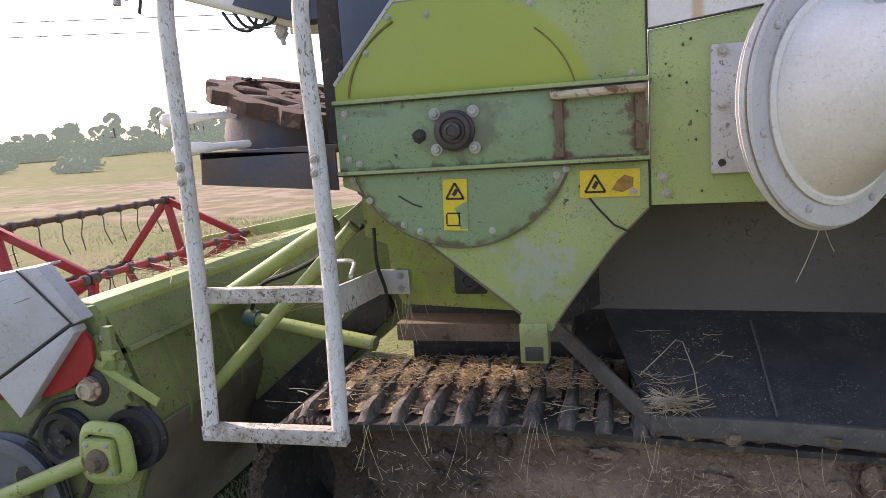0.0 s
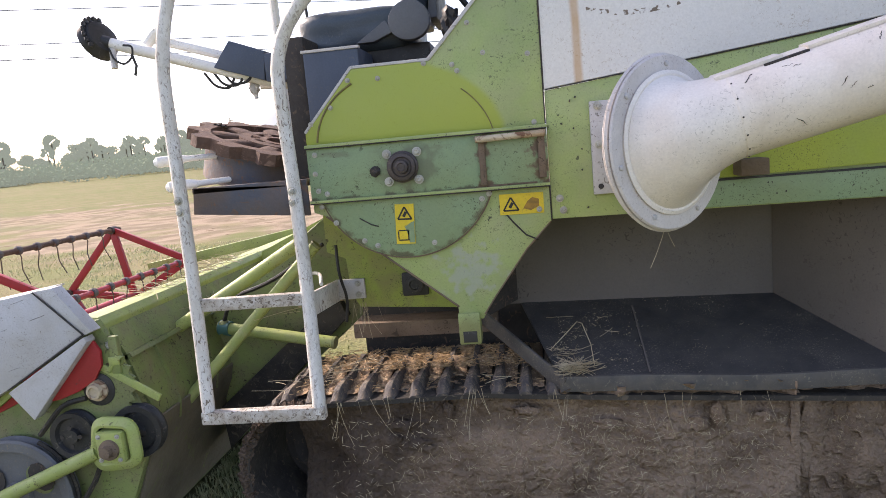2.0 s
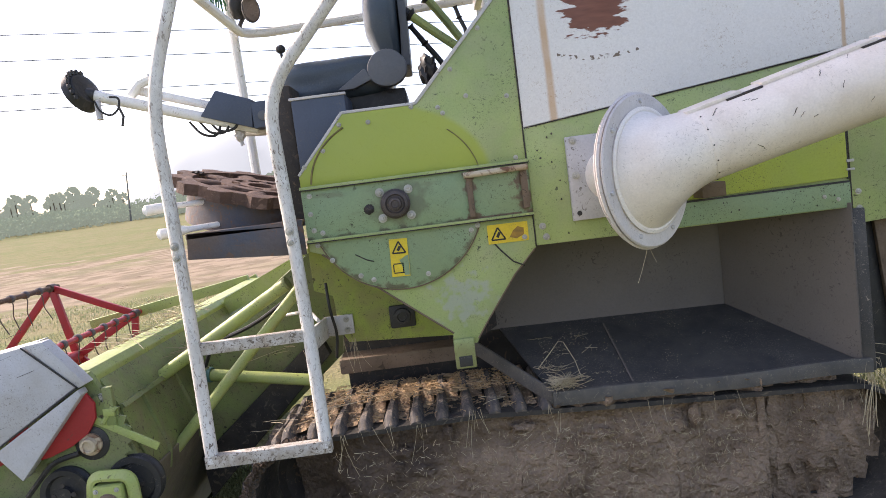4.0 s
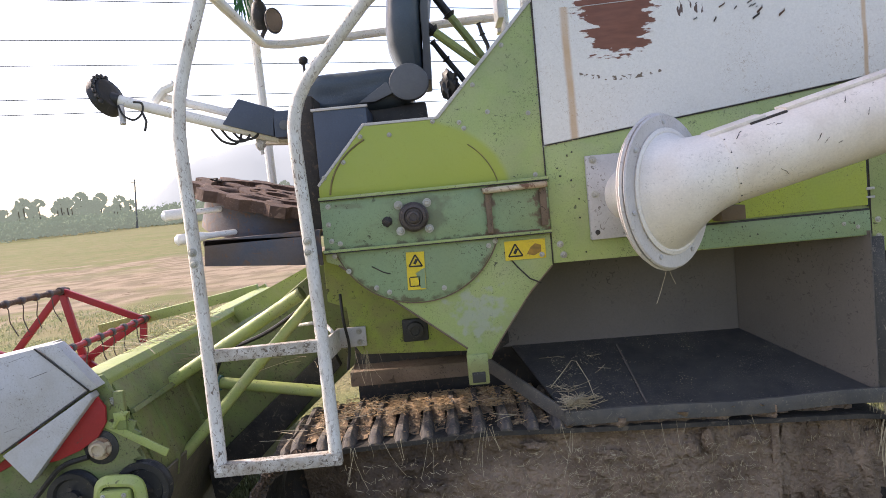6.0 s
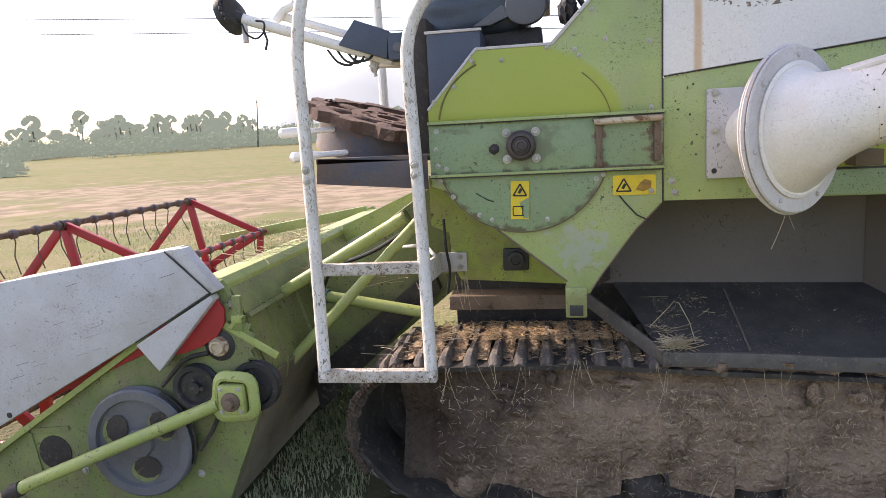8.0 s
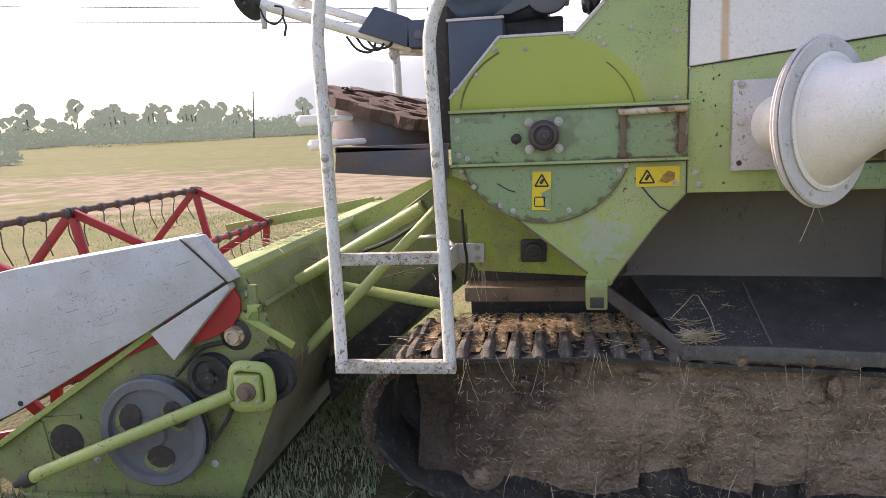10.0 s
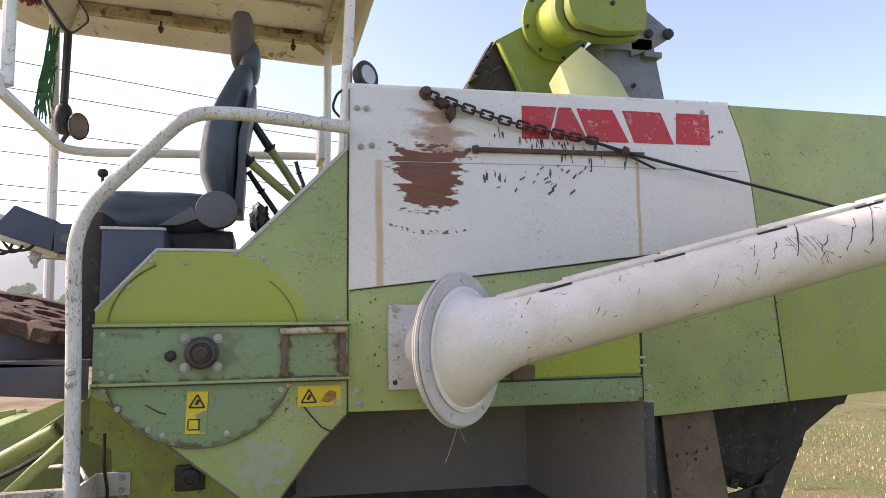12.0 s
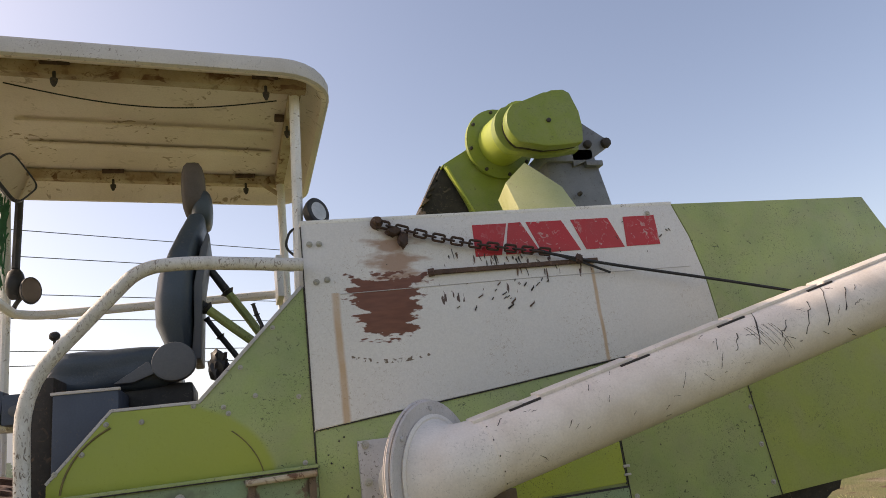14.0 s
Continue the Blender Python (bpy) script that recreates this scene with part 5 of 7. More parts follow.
    for p, q in (((-0.625, 0.0, 2.13), (-0.64, 0.03, 2.85)), ((0.485, 0.12, 1.95), (0.515, 0.10, 2.80)), ((0.50, 0.98, 2.1), (0.505, 1.0, 2.80))):
        part("roof_post", tube([p, q], 0.021, 10), rail_white, ca, "white tubular post")
    part("gusset", bar((0.512, 0.10, 2.70), (0.512, 0.20, 2.79), 0.02, 0.02), rusty_cream, ca)
    part("gusset", bar((0.39, 1.0, 2.79), (0.50, 1.0, 2.71), 0.02, 0.02), rusty_cream, ca)


canopy()


# ---- driver's place ----
def seat():
    se = part("driver_seat", bmesh.new(), vinyl, combine, "dark slate vinyl driver seat with grey headrest")
    part("seat_cushion", blob((-0.205, 0.55, 1.775), (0.235, 0.24, 0.088), 0.03, 2, 4, 5.5), vinyl, se)
    back = []
    for k, (x, z, d, w) in enumerate(((0.030, 1.80, 0.035, 0.18), (0.028, 1.87, 0.055, 0.21), (0.012, 1.95, 0.072, 0.225), (0.012, 2.03, 0.076, 0.23), (0.022, 2.14, 0.072, 0.225), (0.052, 2.25, 0.060, 0.205), (0.082, 2.34, 0.052, 0.16), (0.102, 2.40, 0.044, 0.13), (0.106, 2.42, 0.036, 0.12))):
        back.append((x, z, d, w))
    bm = bmesh.new()
    rings = []
    for x, z, d, w in back:
        rings.append([bm.verts.new((x + d * abs(math.cos(a)) ** 0.6 * math.copysign(1, math.cos(a)), 0.56 + w * abs(math.sin(a)) ** 0.6 * math.copysign(1, math.sin(a)), z)) for a in np.linspace(0, 2 * math.pi, 25)[:-1]])
    for a, b in zip(rings, rings[1:]):
        for k in range(24):
            bm.faces.new((a[k], a[(k + 1) % 24], b[(k + 1) % 24], b[k]))
    bm.faces.new(rings[0][::-1]), bm.faces.new(rings[-1])
    bmesh.ops.recalc_face_normals(bm, faces=bm.faces)
    part("backrest", bm, vinyl, se)
    part("back_shell", prism([(0.075, 1.80), (0.088, 1.95), (0.090, 2.10), (0.120, 2.25), (0.150, 2.33), (0.160, 2.31), (0.125, 2.10), (0.112, 1.80)], 0.40, 0.72, 0.008), plastic_grey, se, "grey moulded back shell")
    part("headrest", blob((0.095, 0.56, 2.565), (0.050, 0.13, 0.118), 0.02, 2, 3, 3.2), fabric_grey, se, "warm grey cloth headrest")
    part("headrest_shell", blob((0.128, 0.56, 2.47), (0.045, 0.11, 0.085), 0.02, 2, 3, 3.0), vinyl, se)
    part("headrest_rod", merge(tube([(0.095, 0.50, 2.38), (0.10, 0.50, 2.50)], 0.008, 8), tube([(0.095, 0.62, 2.38), (0.10, 0.62, 2.50)], 0.008, 8)), bolt_steel, se)
    part("recliner_cover", prism([(0.020 + 0.080 * math.cos(a), 1.775 + 0.080 * math.sin(a) * (0.85 if math.sin(a) < 0 else 1)) for a in np.linspace(0, 2 * math.pi, 26)[:-1]], 0.27, 0.315, 0.012), plastic_grey, se, "round grey recliner cover")
    part("armrest_tongue", prism([(-0.19, 1.715), (-0.07, 1.79), (-0.04, 1.745), (-0.12, 1.715)], 0.275, 0.31, 0.006), plastic_grey, se)
    part("seat_slide", box(-0.22, 0.08, 0.36, 0.74, 1.60, 1.71, 0.012), black_part, se)
    part("seat_knob", merge(tube([(-0.415, 0.45, 1.80), (-0.42, 0.45, 1.93)], 0.006, 8), blob((-0.42, 0.45, 1.94), (0.02, 0.02, 0.018))), black_part, se)
    part("seat_suspension", box(-0.25, 0.10, 0.32, 0.78, 1.235, 1.60, 0.02), black_part, se)


seat()


def controls():
    cn = part("control_console", box(-0.345, -0.142, 0.10, 0.34, 1.235, 1.680, 0.010), console_blue, combine, "dark slate sheet-metal console")
    part("console_front", box(-0.425, -0.347, 0.13, 0.36, 1.235, 1.74, 0.008), shadow_steel, cn)
    part("console_rim", box(-0.35, -0.138, 0.095, 0.12, 1.674, 1.684, 0.002), grey_plate, cn)
    part("steering_column", prism([(-0.50, 1.235), (-0.44, 1.66), (-0.36, 1.80), (-0.36, 1.235)], 0.36, 0.62, 0.012), console_blue, cn)
    dash = prism([(-0.695, 1.665), (-0.625, 1.755), (-0.495, 1.705), (-0.505, 1.60)], 0.13, 0.20, 0.006)
    d = part("instrument_box", dash, console_blue, cn, "dark slate instrument box")
    part("instrument_arm", box(-0.50, -0.42, 0.13, 0.30, 1.595, 1.695, 0.006), console_blue, cn)
    part("gauge", lathe([(0, 0.018), (0.006, 0.018), (0.008, 0.012)], (-0.46, 0.129, 1.640), (0, -1, 0), 16), plastic_grey, cn)
    part("torn_cover", blob((-0.385, 0.32, 1.62), (0.03, 0.03, 0.07), 0.8, 5), rail_white, cn)
    part("cable_bundle", merge(*(tube(rounded([(-0.39, 0.25, 1.70), (-0.41 + 0.01 * k, 0.22, 1.60), (-0.375, 0.2, 1.50 - 0.02 * k)], 0.05), 0.006, 6) for k in range(3))), wire_black, cn)
    # deck edge and levers behind the sloping housing edge
    dk = part("sloping_deck", prism([(0.10, 1.25), (0.10, 1.575), (0.47, 1.955), (0.47, 1.25)], 0.06, 1.1), shadow_steel, combine, "dark sloping deck behind the housing")
    for a, b, r, grip in (((0.32, 0.45, 1.855), (0.02, 0.45, 2.11), 0.019, 0.07), ((0.36, 0.70, 1.92), (0.130, 0.70, 2.27), 0.019, 0.07), ((0.27, 0.55, 1.78), (0.13, 0.55, 1.99), 0.012, 0.0), ((0.345, 0.25, 1.86), (0.315, 0.25, 1.975), 0.008, 0.0)):
        a, b = Vector(a), Vector(b)
        lv = part("control_lever", tube([a, a.lerp(b, 0.3) + Vector((0.008, 0, -0.008)), a.lerp(b, 0.62)], r, 10), tube_lime if r > 0.015 else black_part, combine, "control lever with a black grip")
        part("grip", tube([a.lerp(b, 0.58), a.lerp(b, 0.62), a.lerp(b, 0.63), a.lerp(b, 0.95), b], r, 12, [r * 1.0, r * 1.7, r * 1.05, r * 0.9, r * 1.3]), black_part, lv)
    part("pedal", blob((0.18, 0.22, 1.74), (0.035, 0.05, 0.06), 0.5, 4), black_part, combine)
    part("deck_chaff", merge(*(blob((-0.12 + 0.045 * k, 0.12, 1.592), (0.035, 0.06, 0.022), 0.6, 6, 2) for k in range(6))), chaff_mat, combine)


controls()


def work_lamp(place, aim, r, parent_name="work_lamp"):
    q = Vector(aim).normalized()
    lp = part(parent_name, lathe([(-0.035, r * 0.45), (-0.028, r * 0.8), (-0.004, r), (0.012, r * 1.04), (0.016, r * 0.96)], place, q, 24), black_part, combine, "round black work lamp")
    part("lens", lathe([(0.006, r * 0.9), (0.014, r * 0.88), (0.018, r * 0.5), (0.019, 0.0)], place, q, 24), lamp_glass, lp, "clear ribbed lens")
    for k in range(9):
        a = radians(20 + k * 17)
        u = q.orthogonal().normalized()
        v = q.cross(u)
        p = Vector(place) - q * 0.02 + (u * math.cos(a) + v * math.sin(a)) * r * 0.98
        part("cooling_fin", blob(p, (0.006, 0.012, 0.012), 0, sub=1, power=4), black_part, lp)
    return lp


work_lamp((0.565, 0.08, 2.285), (0.6, -0.8, 0.1), 0.055)
part("lamp_bracket", tube([(0.565, 0.09, 2.24), (0.53, 0.10, 2.20), (0.49, 0.12, 2.19)], 0.008, 8), black_part, combine)
part("lamp_cable", tube(rounded([(0.55, 0.10, 2.24), (0.50, 0.10, 2.24), (0.46, 0.11, 2.22), (0.44, 0.12, 2.16), (0.48, 0.12, 2.12)], 0.04), 0.005, 6), wire_black, combine)


def lamp_arms():
    ar = part("lamp_arm", tube([(-1.06, 0.08, 1.785), (-0.50, 0.20, 1.600)], 0.021, 12), rail_white, combine, "white tubular lamp arm")
    part("upper_tube", tube([(-0.94, 0.16, 1.800), (-0.50, 0.26, 1.655)], 0.017, 10), rail_white, ar)
    part("knuckle", merge(tube([(-0.945, 0.14, 1.775), (-0.905, 0.14, 1.815), (-0.86, 0.14, 1.83)], 0.02, 10)), rail_white, ar)
    part("end_cap", lathe([(0, 0.024), (0.03, 0.024), (0.034, 0.012)], (-1.05, 0.082, 1.782), (-0.93, -0.2, 0.31), 12), black_part, ar)
    work_lamp((-1.10, 0.09, 1.80), (-0.85, 0.25, -0.35), 0.075)
    part("arm_root", merge(tube([(-0.60, 0.2, 1.63), (-0.44, 0.24, 1.595)], 0.024, 10), tube([(-0.58, 0.28, 1.60), (-0.42, 0.3, 1.59)], 0.015, 8)), rail_white, ar)
    part("lamp_lead", tube(rounded([(-1.045, 0.06, 1.76), (-1.03, 0.05, 1.72), (-0.99, 0.05, 1.695), (-0.955, 0.05, 1.72), (-0.95, 0.05, 1.76), (-0.985, 0.05, 1.765)], 0.03), 0.004, 6), wire_black, ar)
    part("lead_end", tube([(-0.958, 0.05, 1.73), (-0.945, 0.05, 1.69), (-0.955, 0.05, 1.655)], 0.005, 6), wire_black, ar)
    part("lamp_hinge", tube([(-1.04, 0.07, 1.76), (-1.035, 0.06, 1.69)], 0.012, 8), grey_plate, ar)
    for k in range(3):
        x = -0.70 + 0.035 * k
        part("cable_loop", tube(rounded([(x - 0.05, 0.17, 1.655), (x - 0.01, 0.16, 1.60), (x + 0.05, 0.16, 1.585 + 0.01 * k), (x + 0.07, 0.17, 1.64)], 0.03), 0.005, 6), wire_black, ar)
    part("small_lamp", merge(blob((-0.575, 0.2, 1.585), (0.02, 0.02, 0.025), 0.3), tube([(-0.575, 0.2, 1.57), (-0.57, 0.2, 1.545)], 0.008, 6)), grey_plate, ar)


lamp_arms()


def mirrors():
    def oval_mirror(c, aim, w, h, sq, label, stalk, axes=None):
        q = look(c, tuple(Vector(c) + Vector(aim)))
        if axes:
            # given by its own width and height directions
            e1, e2 = Vector(axes[0]).normalized(), Vector(axes[1]).normalized()
            q = Matrix.Translation(c) @ Matrix((e1, e2, e1.cross(e2))).transposed().to_4x4()
        ring = [(abs(math.cos(a)) ** (2 / sq) * math.copysign(w, math.cos(a)), abs(math.sin(a)) ** (2 / sq) * math.copysign(h, math.sin(a))) for a in np.linspace(0, 2 * math.pi, 33)[:-1]]
        bm = bmesh.new()
        loops = [[bm.verts.new((x * s, y * s, z)) for x, y in ring] for s, z in ((0.93, -0.004), (1.0, -0.006), (1.03, 0.004), (0.9, 0.018), (0.5, 0.024))]
        for a, b in zip(loops, loops[1:]):
            for k in range(32):
                bm.faces.new((a[k], a[(k + 1) % 32], b[(k + 1) % 32], b[k]))
        bm.faces.new(loops[-1])
        bm.transform(q)
        mi = part("rear_mirror", bm, black_part, combine, label)
        g = bmesh.new()
        g.faces.new([g.verts.new((x * 0.94, y * 0.94, -0.0035)) for x, y in ring])
        g.transform(q)
        part("glass", g, mirror_glass, mi, "silver mirror glass")
        part("stalk", tube(rounded(stalk, 0.05), 0.011, 8), black_part, mi)
    oval_mirror((-0.490, 0.12, 2.463), (0.75, -0.95, -0.12), 0.080, 0.100, 5, "black framed rectangular mirror", [(-0.525, 0.14, 2.49), (-0.60, 0.20, 2.58), (-0.68, 0.15, 2.72), (-0.74, 0.1, 2.86)], ((-0.076, -0.080, 0.113), (0.030, 0.150, 0.125)))
    oval_mirror((-0.625, 0.92, 2.245), (0.6, -0.8, 0.05), 0.045, 0.062, 2, "small round black mirror", [(-0.655, 0.96, 2.25), (-0.70, 0.98, 2.20), (-0.72, 1.0, 2.16)])
    oval_mirror((-0.735, -0.02, 2.265), (0.5, -0.9, 0.1), 0.055, 0.075, 2.4, "oval black mirror", [(-0.72, 0.0, 2.22), (-0.66, -0.02, 2.18), (-0.655, -0.04, 2.13)])
    part("beacon_housing", merge(blob((-0.70, 0.96, 2.29), (0.04, 0.04, 0.075), 0.1), tube([(-0.70, 0.96, 2.36), (-0.70, 0.98, 2.75)], 0.018, 8)), black_part, combine, "dark hanging housing")
    r4 = random.Random(2)
    strands = [tube([(-0.745 + r4.uniform(-0.02, 0.02), 0.93, 2.62 + r4.uniform(-0.1, 0.1)), (-0.765 + r4.uniform(-0.035, 0.03), 0.93, 2.45), (-0.775 + r4.uniform(-0.04, 0.04), 0.93, 2.24 + r4.uniform(0, 0.12))], 0.0035, 4) for _ in range(34)]
    tagged(solid("green_tassel", merge(*strands), tassel_green, "green thread tassel hanging from the canopy post", "ornament"))
    fl = [blob((-0.640, 0.24, 2.570), (0.05, 0.05, 0.048), 0.35, 9, 4)]
    fl += [tube([(-0.640, 0.24, 2.570), Vector((-0.640, 0.24, 2.570)) + Vector((r4.gauss(0, 1), r4.gauss(0, 1), r4.gauss(0, 1))).normalized() * 0.062], 0.004, 4) for _ in range(110)]
    solid("wool_pompom", merge(*fl), pom_red, "faded red woollen pompom hanging beside the mirror", "ornament")
    part("mirror_arm", tube(rounded([(-0.76, 0.15, 2.90), (-0.74, 0.14, 2.78), (-0.68, 0.22, 2.70), (-0.64, 0.22, 2.66), (-0.60, 0.20, 2.58)], 0.05), 0.017, 10), black_part, combine, "bent black mirror arm")


mirrors()


def spare_sprocket():
    sp = thing("rusty_sprocket", (-0.60, 0.50, 1.232), "rusty brown toothed sprocket ring lying on the platform", "sprocket")
    c = Vector((-0.580, 0.42, 1.380))
    m = Matrix.Translation(c) @ Matrix.Rotation(radians(16), 4, "Y") @ Matrix.Rotation(radians(6), 4, "X")
    R = 0.350
    bm = bmesh.new()
    n = 13
    def ringwall(r0, r1, z0, z1, s=60, teeth=0.0):
        out = bmesh.new()
        q = []
        for k in range(s):
            a = 2 * math.pi * k / s
            rr = r1 + teeth * (0.5 + 0.5 * math.copysign(min(1, abs(math.sin(a * n)) * 2), math.sin(a * n)))
            q.append([out.verts.new((r * math.cos(a), r * math.sin(a), z)) for r, z in ((r0, z0), (rr, z0), (rr, z1), (r0, z1))])
        for k in range(s):
            for j in range(4):
                out.faces.new((q[k][j], q[k][(j + 1) % 4], q[(k + 1) % s][(j + 1) % 4], q[(k + 1) % s][j]))
        bmesh.ops.recalc_face_normals(out, faces=out.faces)
        return out
    outer = ringwall(R - 0.075, R - 0.03, -0.030, 0.014, 156, 0.042)
    outer.transform(m)
    part("toothed_rim", quick_bevel(outer, 0.0), rust, sp)
    mid_r = ringwall(0.120, 0.165, -0.03, 0.010)
    mid_r.transform(m)
    part("middle_ring", mid_r, rust, sp)
    inner = ringwall(0.055, 0.085, -0.03, 0.008, 40)
    inner.transform(m)
    part("hub_ring", inner, rust, sp)
    for k in range(9):
        for r0, r1, w in ((0.15, R - 0.06, 0.040), (0.08, 0.13, 0.024)):
            a = 2 * math.pi * (k + (0.5 if r0 < 0.1 else 0)) / 9
            web = blob(((r0 + r1) / 2, 0, -0.004), ((r1 - r0) * 0.66, w, 0.014), 0.1, 3, 2, 3.0)
            web.transform(m @ Matrix.Rotation(a, 4, "Z"))
            part("web", web, rust, sp)
    skirt = ringwall(R - 0.085, R - 0.06, -0.16, -0.010)
    skirt.transform(Matrix.Translation((0, 0, 0)) @ m)
    for v in skirt.verts:
        v.co.z = max(v.co.z, 1.235)
    part("skirt", skirt, rust_steel, sp, "dark rusty drum wall")
    part("dust_clod", blob((-0.86, 0.465, 1.472), (0.03, 0.03, 0.014), 0.8, 8), shadow_steel, sp)


spare_sprocket()


# ---- grain elevator head above the tank ----
def elevator():
    el = part("elevator_head", bmesh.new(), lime, combine, "bright green grain elevator head above the tank")
    a, b = Vector((1.657, 0.780, 2.872)), Vector((1.690, 0.420, 2.845))
    ax = (b - a).normalized()
    part("flange_disc", lathe([(-0.012, 0.20), (0.0, 0.202), (0.012, 0.20), (0.014, 0.10)], a, ax, 36), elevator_green, el)
    part("drive_drum", tube([a, a.lerp(b, 0.80)], 0.130, 32), lime, el, "yellow-green drum")
    bm = mesh_of("disc_bolt", lathe([(0, 0.010), (0.010, 0.010), (0.013, 0.006)], (0, 0, 0), (0, 0, 1), 6), shadow_steel)
    u, v = ax.orthogonal().normalized(), ax.cross(ax.orthogonal().normalized())
    for k in range(8):
        t = k * 0.785 + 0.2
        part_at("disc_bolt", bm, Matrix.Translation(Vector((0.025, 0.0, 0.030)) + a + ax * 0.012 + (u * math.cos(t) + v * math.sin(t)) * 0.182) @ ax.to_track_quat("Z", "Y").to_matrix().to_4x4(), el)
    # egg-shaped cap facing out
    out = [(1.66 + 0.13 * math.cos(t), 2.795 + 0.13 * math.sin(t)) for t in np.linspace(radians(130), radians(235), 14)] + [(1.63, 2.683), (1.73, 2.666), (1.83, 2.674), (1.93, 2.69), (1.942, 2.77), (1.937, 2.86), (1.902, 2.965), (1.868, 2.984), (1.80, 2.978), (1.66, 2.921)]
    part("end_cover", prism(out, 0.355, 0.42, 0.014), elevator_green, el, "green egg-shaped end cover")
    part("cover_band", prism([(1.74 + (x - 1.74) * 0.95, 2.83 + (z - 2.83) * 0.95) for x, z in out], 0.42, 0.445, 0.0), shadow_steel, el)
    part("cover_flange", prism([(1.735 + (x - 1.74) * 1.12, 2.845 + (z - 2.83) * 1.14) for x, z in out], 0.445, 0.50, 0.008), elevator_green, el, "green rear half of the cover")
    part("cover_bolt", lathe([(0, 0.012), (0.01, 0.011), (0.013, 0.006)], (1.755, 0.354, 2.805), (0, -1, 0), 8), shadow_steel, el)
    # outlet chute with an open, dark mouth
    made = set(el.children)
    ch = prism([(1.235, 2.640), (1.44, 2.765), (1.64, 2.66), (1.64, 2.25), (1.385, 2.25), (1.335, 2.42)], 0.62, 0.64, 0.003)
    part("chute_side", ch, elevator_green, el, "green chute side sheet")
    part("chute_back", prism([(1.235, 2.640), (1.44, 2.765), (1.60, 2.66), (1.60, 2.25), (1.385, 2.25)], 0.92, 0.94), elevator_green, el)
    part("chute_top", bar((1.23, 0.78, 2.642), (1.45, 0.78, 2.775), 0.31, 0.010), elevator_green, el)
    part("chute_inside", box(1.36, 1.56, 0.66, 0.91, 2.25, 2.56), black_part, el)
    part("rubber_mouth", prism([(1.10, 2.42), (1.225, 2.635), (1.245, 2.63), (1.40, 2.35), (1.13, 2.35)], 0.66, 0.90, 0.004), rubber, el, "dark ragged rubber mouth")
    for k in range(6):
        part("ragged_flap", prism([(1.085 + 0.024 * k, 2.42 + 0.040 * k), (1.11 + 0.024 * k, 2.465 + 0.040 * k), (1.135 + 0.024 * k, 2.45 + 0.040 * k)], 0.63 + 0.01 * k, 0.70 + 0.02 * k), rust_plate if k == 0 else rubber, el)
    part("chute_lip", bar((1.245, 0.615, 2.632), (1.385, 0.615, 2.33), 0.02, 0.012), lime, el)
    for ob in el.children:
        if ob not in made:
            ob.data.transform(Matrix.Translation((0.095, 0.18, 0.115)))
    # small pitched hopper, its front slope to the sun
    hp = bmesh.new()
    p = [Vector(q) for q in ((1.44, 0.13, 2.20), (1.45, 0.30, 2.455), (1.60, 0.38, 2.590), (1.735, 0.30, 2.430), (1.735, 0.13, 2.20))]
    f = [hp.verts.new(q) for q in p]
    g = [hp.verts.new(q + Vector((0.05, 0.24, 0.0))) for q in p]
    hp.faces.new(f), hp.faces.new(g[::-1])
    for k in range(5):
        hp.faces.new((f[k], g[k], g[(k + 1) % 5], f[(k + 1) % 5]))
    bmesh.ops.recalc_face_normals(hp, faces=hp.faces)
    part("pitched_hopper", quick_bevel(hp, 0.004), pale_lime, el, "pale yellow-green pitched cover")
    part("grey_casing", prism([(1.86, 2.20), (1.84, 2.76), (2.13, 2.76), (2.23, 2.20)], 0.62, 0.90, 0.006), casing_grey, el, "grey elevator casing")
    part("casing_head", box(1.83, 2.12, 0.60, 0.92, 2.69, 2.765, 0.008), casing_grey, el)
    part("bearing_bracket", prism([(1.99, 2.66), (1.99, 2.93), (2.05, 2.94), (2.235, 2.81), (2.21, 2.77), (2.10, 2.70)], 0.60, 0.63, 0.004), casing_grey, el, "grey triangular bearing bracket")
    for x, z, r in ((2.045, 2.905, 0.026), (2.09, 2.785, 0.024), (2.205, 2.795, 0.030), (1.99, 2.50, 0.012)):
        part("bracket_bolt", lathe([(0, r), (0.02, r * 0.9), (0.026, r * 0.5)], (x, 0.60, z), (0, -1, 0), 10), shadow_steel, el)
    part("bracket_foot", box(2.06, 2.16, 0.585, 0.72, 2.66, 2.69, 0.004), casing_grey, el)
    for ob in el.children:
        if ob.name.split(".")[0] != "disc_bolt":
            ob.data.transform(Matrix.Translation((0.025, 0.0, 0.030)))


elevator()


